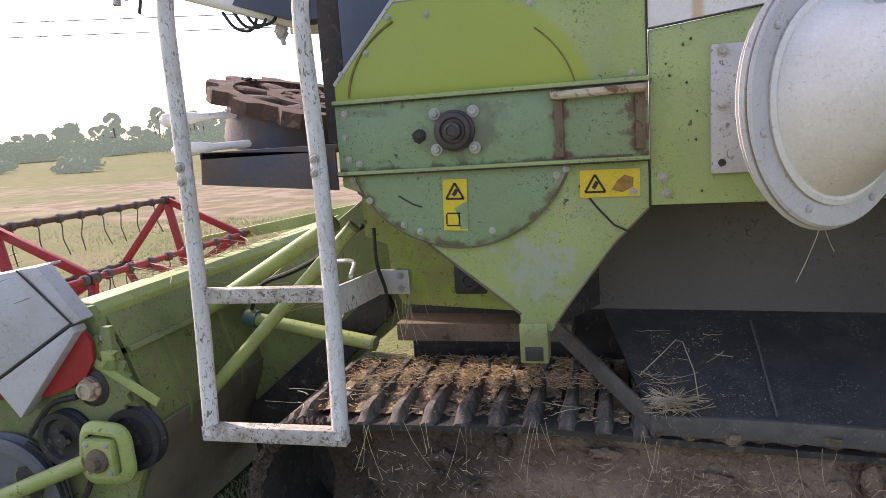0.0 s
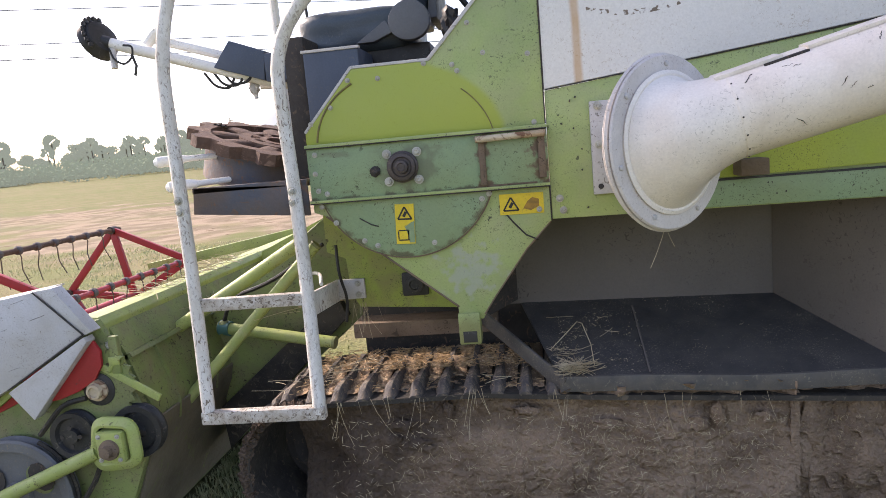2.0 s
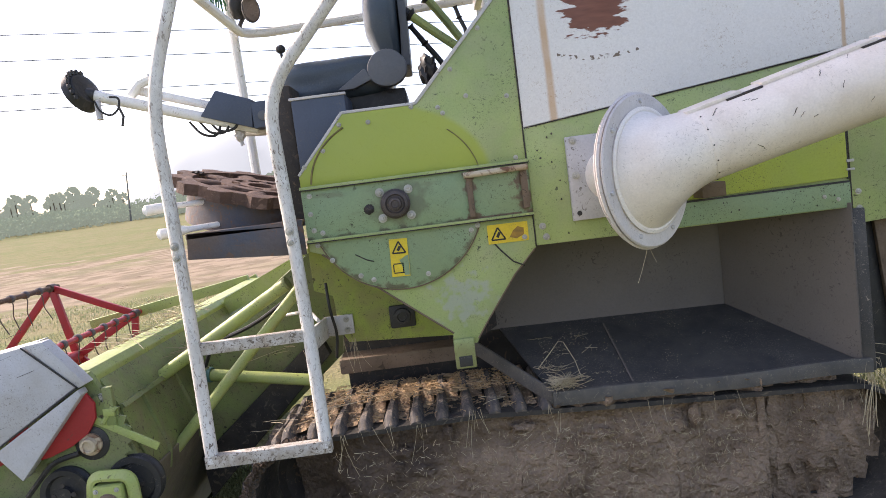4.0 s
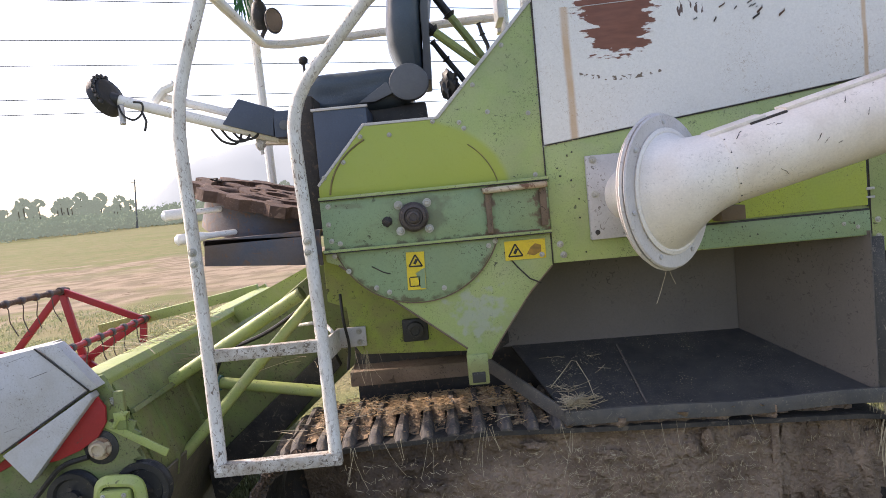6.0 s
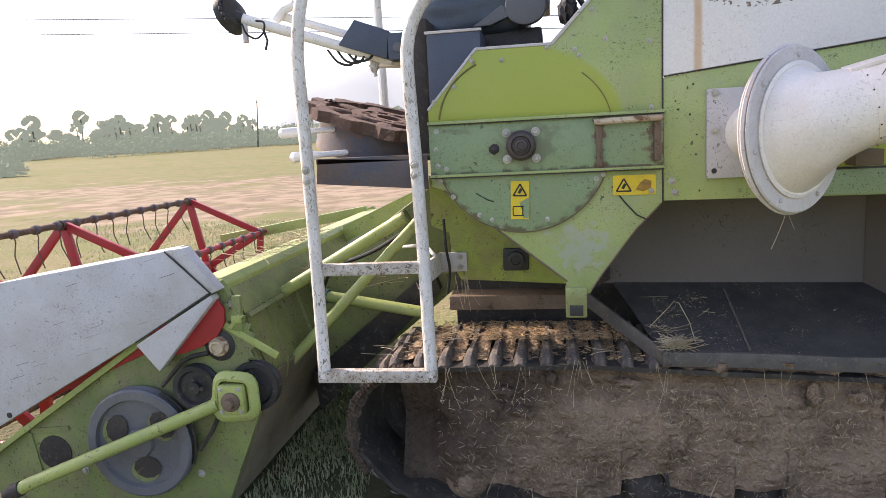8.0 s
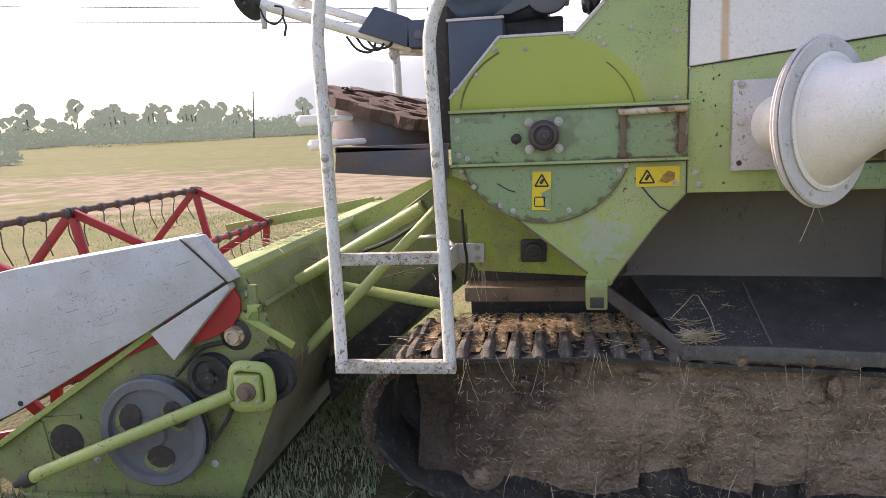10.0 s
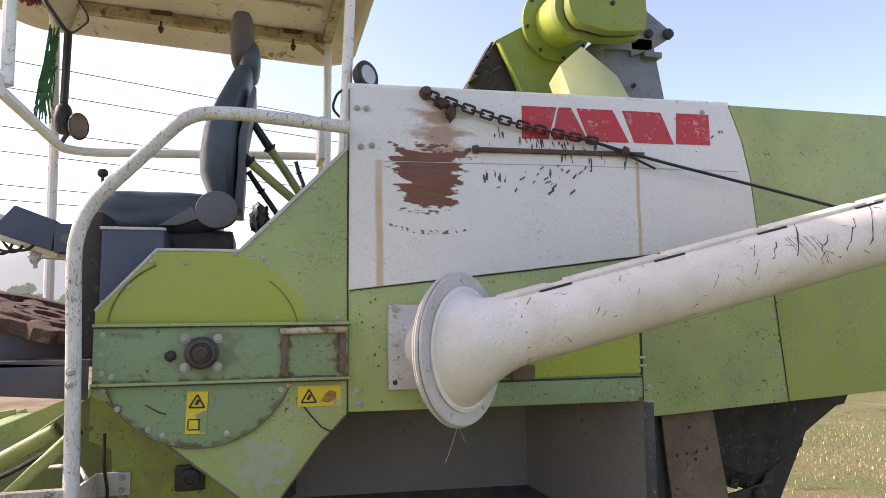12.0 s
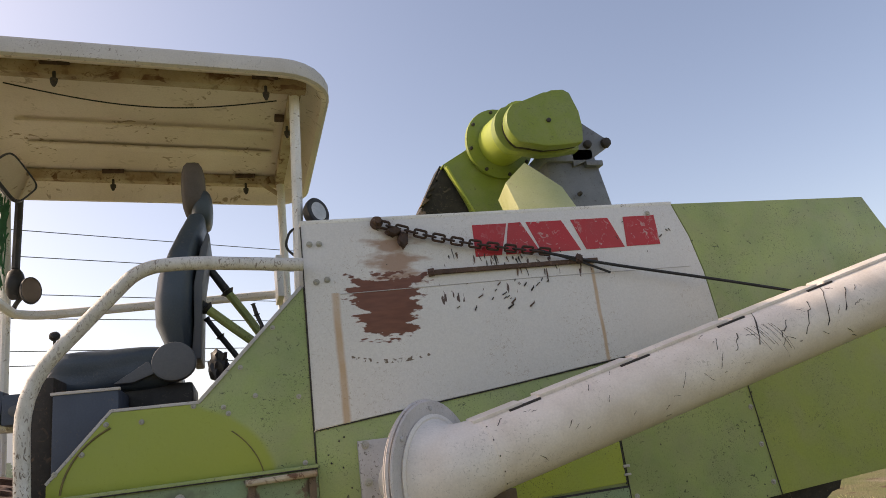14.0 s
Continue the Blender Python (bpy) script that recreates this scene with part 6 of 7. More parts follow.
# ---- rear leg plate and ribbed wheel ----
def rear_leg():
    lg = part("rear_leg_plate", prism([(1.775, 1.0), (1.805, 0.70), (1.835, 0.44), (1.885, 0.36), (1.955, 0.335), (2.045, 0.355), (2.092, 0.42), (2.096, 0.50), (2.017, 1.0)], 0.08, 0.10, 0.003), rust_plate, combine, "rusty mud-splashed hanger plate with bolt holes")
    bolts(lg, [(1.845, 0.79), (1.89, 0.795), (1.935, 0.80), (1.985, 0.81), (1.905, 0.90), (1.93, 0.77)], 0.079, 0.9, rivet_mesh, "bolt_hole")
    part("pivot_boss", lathe([(0, 0.05), (0.02, 0.05), (0.03, 0.03), (0.05, 0.028)], (1.99, 0.08, 0.45), (0, -1, 0), 16), rust_plate, lg)
    part("dark_post", box(1.69, 1.88, 0.106, 0.3, 0.37, 1.0, 0.006), black_part, combine)
    wh = part("ribbed_drum", lathe([(-0.05, 0.26), (0.0, 0.33), (0.35, 0.33), (0.40, 0.26)], (2.50, 0.50, 0.86), (0, 1, 0), 40), rubber, combine, "dark ribbed rear drum under the rear sheet")
    for k in range(22):
        a = 2 * math.pi * k / 22
        g = box(-0.022, 0.022, 0.478, 0.90, 0.26, 0.345, 0.008)
        g.transform(Matrix.Translation((2.50, 0, 0.86)) @ Matrix.Rotation(a, 4, "Y") )
        part("rib", g, rubber, wh)
    part("guard_plate", prism([(2.30, 0.50), (2.42, 0.36), (2.60, 0.38), (2.82, 0.78), (3.05, 0.92), (3.08, 1.06), (2.95, 1.06), (2.78, 0.95), (2.55, 0.55), (2.42, 0.52)], 0.46, 0.475, 0.003), shadow_steel, combine, "dark angular guard plate")
    part("hub_bolt", blob((2.52, 0.45, 0.50), (0.035, 0.02, 0.035), 0.2), shadow_steel, combine)
    part("rear_chute", prism([(2.75, 1.06), (3.2, 1.06), (3.1, 0.90), (2.85, 0.86)], 0.5, 1.6), shadow_steel, combine)


rear_leg()


# ---- cutting header with its reel ----
def header():
    hd = thing("cutting_header", (-1.6, 1.1, GZ), "green cutting header with red reel lowered onto the field", "header")
    y0, y1 = -0.075, 2.42
    # rear wall of the trough, bulged to the machine
    wall = [(-1.215, 0.775), (-1.16, 0.775), (-1.10, 0.66), (-1.02, 0.42), (-1.035, 0.33), (-1.245, -0.165), (-1.27, -0.165), (-1.055, 0.34), (-1.045, 0.41), (-1.12, 0.63)]
    part("rear_wall", prism(wall, y0 + 0.03, y1, 0.0), header_green, hd, "dusty green trough rear wall")
    part("top_beam", prism([(-1.30, 0.735), (-1.30, 0.775), (-1.265, 0.800), (-1.175, 0.800), (-1.15, 0.775), (-1.15, 0.73)], y0 + 0.01, y1, 0.006), tube_lime, hd, "lime folded top beam")
    part("wall_foot", prism([(-1.018, 0.400), (-1.012, 0.395), (-1.027, 0.325), (-1.233, -0.155), (-1.241, -0.155), (-1.033, 0.33)], y0 + 0.03, y1), header_mud, hd, "mud-splashed lower strip of the rear wall")
    part("rear_ledge", prism([(-1.14, 0.64), (-1.085, 0.655), (-1.075, 0.64), (-1.13, 0.62)], y0 + 0.03, y1), header_green, hd)
    part("floor_pan", prism([(-1.24, -0.165), (-1.24, -0.145), (-1.9, -0.14), (-2.25, -0.15), (-2.25, -0.170)], y0 + 0.02, y1), header_green, hd)
    part("trough_back", prism([(-1.27, -0.14), (-1.24, 0.75), (-1.22, 0.75), (-1.25, -0.14)], y0 + 0.03, y1), header_green, hd)
    for yy in (0.12, 0.45, 1.4, 1.9):
        part("wall_rib", prism([(-1.115, 0.655), (-1.085, 0.66), (-1.005, 0.42), (-1.02, 0.335), (-1.035, 0.34), (-1.03, 0.41)], yy, yy + 0.012), header_green, hd)
    # auger in the trough
    part("intake_auger", lathe([(0, 0.13), (y1 - y0 - 0.08, 0.13)], (-1.52, y0 + 0.05, 0.26), (0, 1, 0), 24), grey_plate, hd)
    # near end plate
    end = [(-2.20, -0.175), (-2.42, -0.02), (-2.05, 0.205), (-1.50, 0.565), (-1.32, 0.79), (-1.165, 0.795), (-1.10, 0.66), (-1.015, 0.42), (-1.03, 0.32), (-1.24, -0.165)]
    ep = part("end_plate", prism(end, y0 - 0.018, y0 + 0.012, 0.003), header_green, hd, "yellow-green end plate")
    part("end_plate_far", prism(end, y1, y1 + 0.03), header_green, hd)
    part("edge_strip", merge(bar((-2.32, y0 - 0.03, 0.035), (-2.05, y0 - 0.03, 0.21), 0.03, 0.025), bar((-2.05, y0 - 0.03, 0.21), (-1.48, y0 - 0.03, 0.580), 0.03, 0.025)), tube_lime, ep, "lime edge strip")
    part("bottom_skid", bar((-2.20, y0 - 0.03, -0.168), (-1.25, y0 - 0.03, -0.160), 0.05, 0.03), header_green, ep)
    part("round_hole", lathe([(0, 0.075), (0.004, 0.075)], (-1.98, y0 - 0.018, 0.075), (0, -1, 0), 24), shadow_steel, ep)
    part("hole_frame", merge(*(bar(a, b, 0.006, 0.02, 0) for a, b in (((-2.09, y0 - 0.022, 0.17), (-1.90, y0 - 0.022, 0.185)), ((-2.09, y0 - 0.022, 0.17), (-2.06, y0 - 0.022, -0.02))))), header_green, ep)
    part("slot", prism([(-1.775, 0.20), (-1.762, 0.20), (-1.735, 0.10), (-1.748, 0.10)], y0 - 0.021, y0 - 0.016), black_part, ep)
    bolts(ep, [(-1.13, 0.70), (-1.115, 0.64), (-1.10, 0.58), (-1.85, 0.0), (-1.5, -0.03), (-1.33, 0.0), (-1.25, 0.68)], y0 - 0.019, 1.0)
    # large pulley with three lightening holes
    c = Vector((-1.548, y0 - 0.06, 0.152))
    pw = part("drive_pulley", merge(lathe([(0.03, 0.19), (0.03, 0.215), (0.022, 0.226), (0.006, 0.21), (-0.006, 0.21), (-0.022, 0.226), (-0.03, 0.218), (-0.03, 0.185), (-0.012, 0.18), (-0.012, 0.06), (-0.03, 0.055), (-0.034, 0.02), (-0.034, 0.0)], c, (0, 1, 0), 48)), pulley_grey, hd, "large grey cast drive pulley")
    for k in range(3):
        a = radians(35 + 120 * k)
        o = [(c.x + 0.118 * math.cos(a) + 0.062 * math.cos(t) * math.sin(a) + 0.048 * math.sin(t) * math.cos(a), c.z + 0.118 * math.sin(a) - 0.062 * math.cos(t) * math.cos(a) + 0.048 * math.sin(t) * math.sin(a)) for t in np.linspace(0, 6.283, 21)[:-1]]
        part("pulley_hole", prism(o, c.y - 0.0165, c.y - 0.0125), header_green, pw, "opening that shows the green plate")
        # shade inside the opening, added as an offset dark sheet
        part("hole_shadow", prism([(c.x + (x - c.x) * 0.97 + 0.012, c.z + (z - c.z) * 0.97 + 0.012) for x, z in o[::2]], c.y - 0.0185, c.y - 0.0168), shadow_steel, pw)
    belt_pts = rounded([(-1.43, c.y, 0.385), (-1.32, c.y, 0.50), (-1.22, c.y, 0.52)], 0.05)
    part("drive_belt", merge(tube(belt_pts, 0.010, 6), tube([(-1.30, c.y, 0.12), (-1.24, c.y, 0.20), (-1.17, c.y, 0.33)], 0.010, 6), tube([(c.x + 0.23 * math.cos(t), c.y, c.z + 0.23 * math.sin(t)) for t in np.linspace(-0.4, 1.1, 12)], 0.008, 6)), rubber, hd, "black drive belt")
    for (x, z, r, yy) in ((-1.285, 0.385, 0.088, y0 - 0.06), (-1.053, 0.380, 0.098, y0 - 0.03)):
        w = part("idler_pulley", lathe([(0.025, r * 0.8), (0.024, r), (0.012, r * 1.02), (0.0, r * 0.93), (-0.012, r * 1.02), (-0.024, r), (-0.022, r * 0.78), (-0.008, r * 0.7), (-0.01, r * 0.3), (-0.028, r * 0.28), (-0.028, 0)], (x, yy, z), (0, 1, 0), 32), black_part, hd, "black belt pulley")
        for k in range(4):
            part("hub_hole", lathe([(0, 0.009), (0.002, 0.009)], (x + 0.035 * math.cos(k * 1.57), yy - 0.0295, z + 0.035 * math.sin(k * 1.57)), (0, -1, 0), 8), shadow_steel, w)
    part("grease_cap", lathe([(0, 0.040), (0.012, 0.040), (0.014, 0.029), (0.034, 0.027), (0.036, 0.019), (0.028, 0.017), (0.028, 0.0)], (-1.182, y0 - 0.04, 0.543), (0, -1, 0), 20), rusty_cream, hd, "cream round end cap in a dark collar")
    part("cap_collar", lathe([(0, 0.062), (0.008, 0.062), (0.012, 0.050)], (-1.182, y0 - 0.030, 0.543), (0, -1, 0), 24), black_part, hd)
    part("tension_arm", bar((-1.17, y0 - 0.035, 0.635), (-0.95, y0 - 0.035, 0.50), 0.012, 0.028), tube_lime, hd)
    part("tension_hook", merge(tube([(-1.13, y0 - 0.04, 0.61), (-1.085, y0 - 0.04, 0.665), (-1.075, y0 - 0.04, 0.655)], 0.010, 8), box(-1.12, -1.08, y0 - 0.05, y0 - 0.03, 0.635, 0.665, 0.004)), tube_lime, hd)
    part("hinge_strap", box(-1.115, -1.08, y0 - 0.045, y0 - 0.02, 0.60, 0.74, 0.006), header_green, hd)
    # swinging bracket and rod
    rod = part("drive_rod", tube([(-2.02, y0 - 0.20, 0.000), (-1.97, y0 - 0.195, 0.025), (-1.18, y0 - 0.10, 0.330)], 0.026, 14), tube_lime, hd, "lime painted drive rod")
    part("rod_end", lathe([(0, 0.03), (0.04, 0.032), (0.05, 0.02), (0.08, 0.018)], (-2.0, y0 - 0.2, 0.010), (-0.93, -0.1, -0.35), 14), shadow_steel, rod)
    fr = [(p.x, p.z) for p in rounded([(-1.19, 0, 0.355), (-1.175, 0, 0.445), (-1.035, 0, 0.435), (-1.03, 0, 0.285), (-1.185, 0, 0.270), (-1.19, 0, 0.355)], 0.04)]
    part("bracket_loop", tube([(x, y0 - 0.10, z) for x, z in fr], 0.012, 8, flat=1.8), tube_lime, rod, "lime forged bracket")
    block = part("bracket_block", box(-1.165, -1.062, y0 - 0.13, y0 - 0.07, 0.298, 0.412, 0.01), tube_lime, rod, "lime pivot block")
    part("pivot_boss", lathe([(0, 0.038), (0.012, 0.036), (0.016, 0.022), (0.035, 0.020), (0.037, 0.0)], (-1.113, y0 - 0.129, 0.350), (0, -1, 0), 18), rust_plate, block, "greasy brown boss")
    bolts(block, [(-1.150, 0.312), (-1.077, 0.312), (-1.150, 0.398), (-1.077, 0.398)], y0 - 0.131, 0.55)
    # white hood
    yh = y0 - 0.085
    made = set(hd.children)
    main = [(-2.45, 0.74), (-2.061, 0.817), (-1.345, 0.925), (-1.175, 0.765), (-1.505, 0.572), (-2.151, 0.222), (-2.45, 0.09)]
    ho = part("reel_drive_hood", prism(main, yh, yh + 0.05, 0.006), hood_white, hd, "dull white sheet-metal hood")
    part("hood_strip", prism([(-1.338, 0.928), (-1.268, 0.935), (-1.142, 0.770), (-1.170, 0.758)], yh + 0.002, yh + 0.06, 0.004), hood_white, ho)
    part("hood_flap", prism([(-1.170, 0.754), (-1.160, 0.735), (-1.415, 0.455), (-1.500, 0.562)], yh - 0.008, yh + 0.045, 0.004), hood_white, ho, "dull white lower flap")
    part("hood_joint", merge(bar((-1.342, yh - 0.001, 0.925), (-1.172, yh - 0.001, 0.76), 0.003, 0.005, 0), bar((-1.172, yh - 0.001, 0.762), (-1.505, yh - 0.001, 0.569), 0.003, 0.004, 0)), black_part, ho)
    r5 = random.Random(4)
    for k in range(22):
        x, t = r5.uniform(-2.1, -1.3), r5.random()
        z = 0.30 + (x + 2.1) * 0.42 + t * 0.38
        ln = r5.uniform(0.008, 0.07)
        part("scrape", bar((x, yh - 0.0005, z), (x + ln, yh - 0.0005, z + ln * 0.28), 0.0012, r5.uniform(0.0006, 0.0014), 0), shadow_steel, ho)
    part("hood_hole", lathe([(0, 0.012), (0.002, 0.012)], (-2.11, yh, 0.265), (0, -1, 0), 12), black_part, ho)
    part("hood_flange", prism([(-2.45, 0.735), (-2.061, 0.815), (-1.34, 0.925), (-1.34, 0.917), (-2.061, 0.807), (-2.45, 0.727)], yh + 0.05, yh + 0.17), hood_white, ho)
    # red guard and toothed wheel just under the hood edge
    part("red_guard", prism([(-1.175, 0.745), (-1.142, 0.690), (-1.146, 0.635), (-1.180, 0.585), (-1.245, 0.545), (-1.33, 0.515), (-1.40, 0.505), (-1.33, 0.60), (-1.24, 0.70)], yh + 0.030, yh + 0.044, 0.003), red, hd, "red curved guard plate")
    gear = [((-1.20 + (0.165 if k % 2 else 0.145) * math.cos(2 * math.pi * k / 48)), 0.56 + (0.165 if k % 2 else 0.145) * math.sin(2 * math.pi * k / 48)) for k in range(48)]
    part("chain_wheel", prism(gear, y0 - 0.035, y0 - 0.025), header_green, hd, "green toothed chain wheel")
    part("red_end_beam", bar((-2.35, y0 + 0.0, 0.20), (-1.40, y0 + 0.0, 0.60), 0.05, 0.09), red, hd)

    # reel: three five-armed spiders, tine bars and tines
    rc, R = Vector((-2.48, 0, 0.430)), 0.507
    re = part("reel", tube([(rc.x, 0.0, rc.z), (rc.x, 2.3, rc.z)], 0.045, 16), red, hd, "red five-bar reel")
    ang = [radians(101 - 72 * k) for k in range(5)]
    tips = [(rc.x + R * math.cos(a), rc.z + R * math.sin(a)) for a in ang]
    for yy in (0.02, 0.90, 2.25):
        for k in range(5):
            p, q = tips[k], tips[(k + 1) % 5]
            part("spider_arm", bar((rc.x, yy, rc.z), (p[0], yy, p[1]), 0.028, 0.05, 0.004), red, re)
            part("spider_link", bar((p[0], yy, p[1]), (q[0], yy, q[1]), 0.028, 0.045, 0.004), red, re)
            part("bar_bearing", lathe([(-0.03, 0.028), (0.03, 0.028)], (p[0], yy, p[1]), (0, 1, 0), 12), tine_steel, re)
    tine = tube(rounded([(0, 0, 0), (0.012, 0, -0.02), (0.0, 0, -0.10), (0.03, 0, -0.19)], 0.02), 0.0035, 5)
    tmesh = mesh_of("tine", tine, tine_steel)
    cmesh = mesh_of("tine_clip", lathe([(-0.018, 0.020), (-0.012, 0.026), (0.012, 0.026), (0.018, 0.020)], (0, 0, 0), (0, 1, 0), 10), rust_steel)
    for k in range(5):
        p = tips[k]
        tb = part("tine_bar", tube([(p[0], -0.05, p[1]), (p[0], 2.33, p[1])], 0.017, 10), red if k == 1 else rust, re)
        if k in (0, 1, 4):
            for j in range(15):
                yy = 0.06 + 0.157 * j
                part_at("tine", tmesh, Matrix.Translation((p[0], yy, p[1] - 0.015)) @ Matrix.Rotation(0.15 * math.sin(j * 2.3), 4, "Y"), tb)
                part_at("tine_clip", cmesh, Matrix.Translation((p[0], yy, p[1])), tb)
    part("reel_lift_arm", bar((-1.25, 2.36, 0.80), (-2.4, 2.36, 0.62), 0.05, 0.07), tube_lime, hd)
    part("far_divider", bar((-1.2, 2.44, 0.78), (-2.3, 2.44, 0.35), 0.03, 0.10), tube_lime, hd)

    # feeder house, braces and lift cylinder
    part("feeder_house", prism([(-1.06, 0.02), (-1.10, 0.62), (-0.30, 1.18), (-0.30, 0.64)], 0.62, 1.45, 0.01), header_green, hd, "dark green feeder house")
    # black strip along the lower near side of the feeder house
    part("feeder_apron", prism([(-1.05, 0.0), (-1.07, 0.20), (-0.46, 0.70), (-0.42, 0.60)], 0.56, 0.62, 0.004), rubber, hd, "black strip along the feeder's lower side")
    for a, b, r in (((-1.155, 0.36, 0.618), (-0.505, 0.28, 0.975), 0.027), ((-1.075, 0.22, 0.330), (-0.455, 0.33, 0.955), 0.023), ((-0.97, 0.50, 0.595), (-0.46, 0.44, 0.520), 0.026)):
        br = part("brace_tube", tube([a, b], r, 14), tube_lime, hd, "lime painted brace tube")
        part("tube_eye", blob(a, (r * 1.5, r * 1.2, r * 1.5), 0.1), header_green, br)
        part("tube_cap", lathe([(0, r * 1.04), (0.012, r * 1.04), (0.014, r * 0.6)], b, Vector(b) - Vector(a), 14), header_green, br)
    part("hydraulic_hose", tube(rounded([(-0.97, 0.50, 0.62), (-0.90, 0.45, 0.74), (-0.70, 0.42, 0.80), (-0.45, 0.42, 0.95)], 0.1), 0.009, 7), wire_black, hd)
    part("cylinder_head", lathe([(0, 0.034), (0.05, 0.034)], (-0.99, 0.503, 0.598), (0.98, -0.11, -0.14), 14), surface("teal_cylinder_paint", (0.04, 0.12, 0.11), (0.06, 0.15, 0.13), None, 0.5), hd, "teal cylinder head")
    part("far_panel", prism([(-1.15, 0.80), (-0.32, 1.16), (-0.32, 1.05), (-1.15, 0.70)], 1.45, 1.48), tube_lime, hd, "lime sloping side sheet")


header()


# ---- loose straw and chaff ----
def straw(name, places, label, seed, length=(0.05, 0.22), thick=(0.0009, 0.002), mat=None):
    """Thin bent stalks; places: (x, y, z, spread x, spread y, count, hang)."""
    rng = random.Random(seed)
    verts, faces = [], []
    for x, y, z, sx, sy, count, hang_down in places:
        for _ in range(count):
            p = Vector((x + rng.uniform(-sx, sx), y + rng.uniform(-sy, sy), z))
            ln, a = rng.uniform(*length), rng.uniform(0, 6.283)
            if hang_down == 2:
                d = Vector((math.cos(a), rng.uniform(-0.25, 0.0), math.sin(a))).normalized()
            elif hang_down:
                d = Vector((rng.uniform(-0.35, 0.35), rng.uniform(-0.25, 0.05), -1)).normalized()
            else:
                d = Vector((math.cos(a), math.sin(a), rng.uniform(0.0, 0.22))).normalized()
            bend = Vector((rng.uniform(-1, 1), rng.uniform(-1, 1), rng.uniform(-0.5, 0.3))) * ln * 0.22
            r = rng.uniform(*thick)
            side = d.cross(Vector((0.3, 0.5, 0.8))).normalized() * r
            up = d.cross(side).normalized() * r
            n0 = len(verts)
            for t in (0.0, 0.4, 0.75, 1.0):
                c = p + d * ln * t + bend * t * t
                verts += [tuple(c + side), tuple(c - side * 0.5 + up * 0.87), tuple(c - side * 0.5 - up * 0.87)]
            for s in range(3):
                for j in range(3):
                    faces.append((n0 + 3 * s + j, n0 + 3 * s + (j + 1) % 3, n0 + 3 * s + 3 + (j + 1) % 3, n0 + 3 * s + 3 + j))
    me = bpy.data.meshes.new(name)
    me.from_pydata(verts, [], faces)
    me.materials.append(mat or straw_mat)
    return tagged(new(name, me), label, "straw", kind="stuff")


straw("track_straw", [(-0.1, 0.26, 0.470, 0.42, 0.16, 16, False), (-0.45, 0.14, 0.465, 0.10, 0.16, 26, False), (0.32, 0.16, 0.475, 0.10, 0.14, 12, False), (-0.32, 0.22, 0.49, 0.09, 0.08, 20, False)], "pale straw strewn over the crawler track", 21, (0.03, 0.16), (0.0006, 0.0013))
straw("hanging_straw", [(0.0, -0.06, 0.455, 0.50, 0.01, 7, True), (0.19, -0.07, 0.47, 0.02, 0.01, 6, True), (-0.02, -0.065, 0.44, 0.03, 0.01, 4, True), (-0.30, -0.07, 0.44, 0.012, 0.005, 4, True), (0.9, -0.05, 0.42, 0.45, 0.01, 8, True), (1.66, -0.02, 0.46, 0.05, 0.03, 16, True), (-0.26, 0.28, 0.72, 0.05, 0.02, 12, True), (0.80, -0.335, 1.045, 0.01, 0.003, 2, True)], "straw ends hanging from the track edge", 22, (0.03, 0.17), (0.0005, 0.0010))
straw("tray_straw", [(0.535, -0.015, 0.500 + 0.007 * k, 0.045 - 0.007 * k, 0.030 - 0.004 * k, 46, False) for k in range(5)] + [(0.50, 0.10, 0.540, 0.05, 0.06, 26, False), (0.62, 0.18, 0.573, 0.14, 0.05, 6, False), (0.55, 0.30, 0.605, 0.14, 0.05, 8, False)], "little heap of straw in the black compartment", 23, (0.02, 0.09), (0.0005, 0.0011))
straw("mud_straw", [(0.2, -0.085, 0.05 + 0.045 * k, 0.55, 0.016, 90, 2) for k in range(8)] + [(0.85, -0.075, 0.06 + 0.045 * k, 0.36, 0.016, 80, 2) for k in range(7)] + [(0.45, -0.085, -0.07 + 0.04 * k, 0.75, 0.016, 90, 2) for k in range(3)] + [(0.3, -0.10, 0.06, 0.35, 0.02, 26, True), (1.5, 0.0, 0.3, 0.25, 0.02, 20, True)], "straw bits pressed into the mud crust", 24, (0.006, 0.028), (0.0004, 0.0009))
straw("header_straw", [(-1.22, 0.75, 0.81, 0.04, 0.50, 90, False), (-1.05, 0.60, 0.70, 0.05, 0.10, 50, False), (-0.6, 0.35, 0.70, 0.2, 0.1, 10, False)], "dry straw caught on the header beam", 25, (0.05, 0.20), (0.0007, 0.0016))
straw("ground_straw", [(1.2, -0.35, GZ + 0.02, 1.8, 0.30, 150, False), (3.0, 0.6, GZ + 0.02, 1.2, 1.2, 400, False), (-0.9, -0.2, GZ + 0.02, 0.4, 0.3, 16, False)], "loose straw lying on the ground", 26, (0.05, 0.22))
straw("chaff_bits", [(-0.45 + 0.0975 * k, 0.30, 0.478, 0.036, 0.14, 420 if 3 <= k <= 7 else 150, False) for k in range(9)] + [(-0.45 + 0.0975 * k, 0.06, 0.462, 0.036, 0.09, 22, False) for k in range(10)], "short chopped straw bits between the track lugs", 27, (0.006, 0.026), (0.0007, 0.0017), chaff_gold)


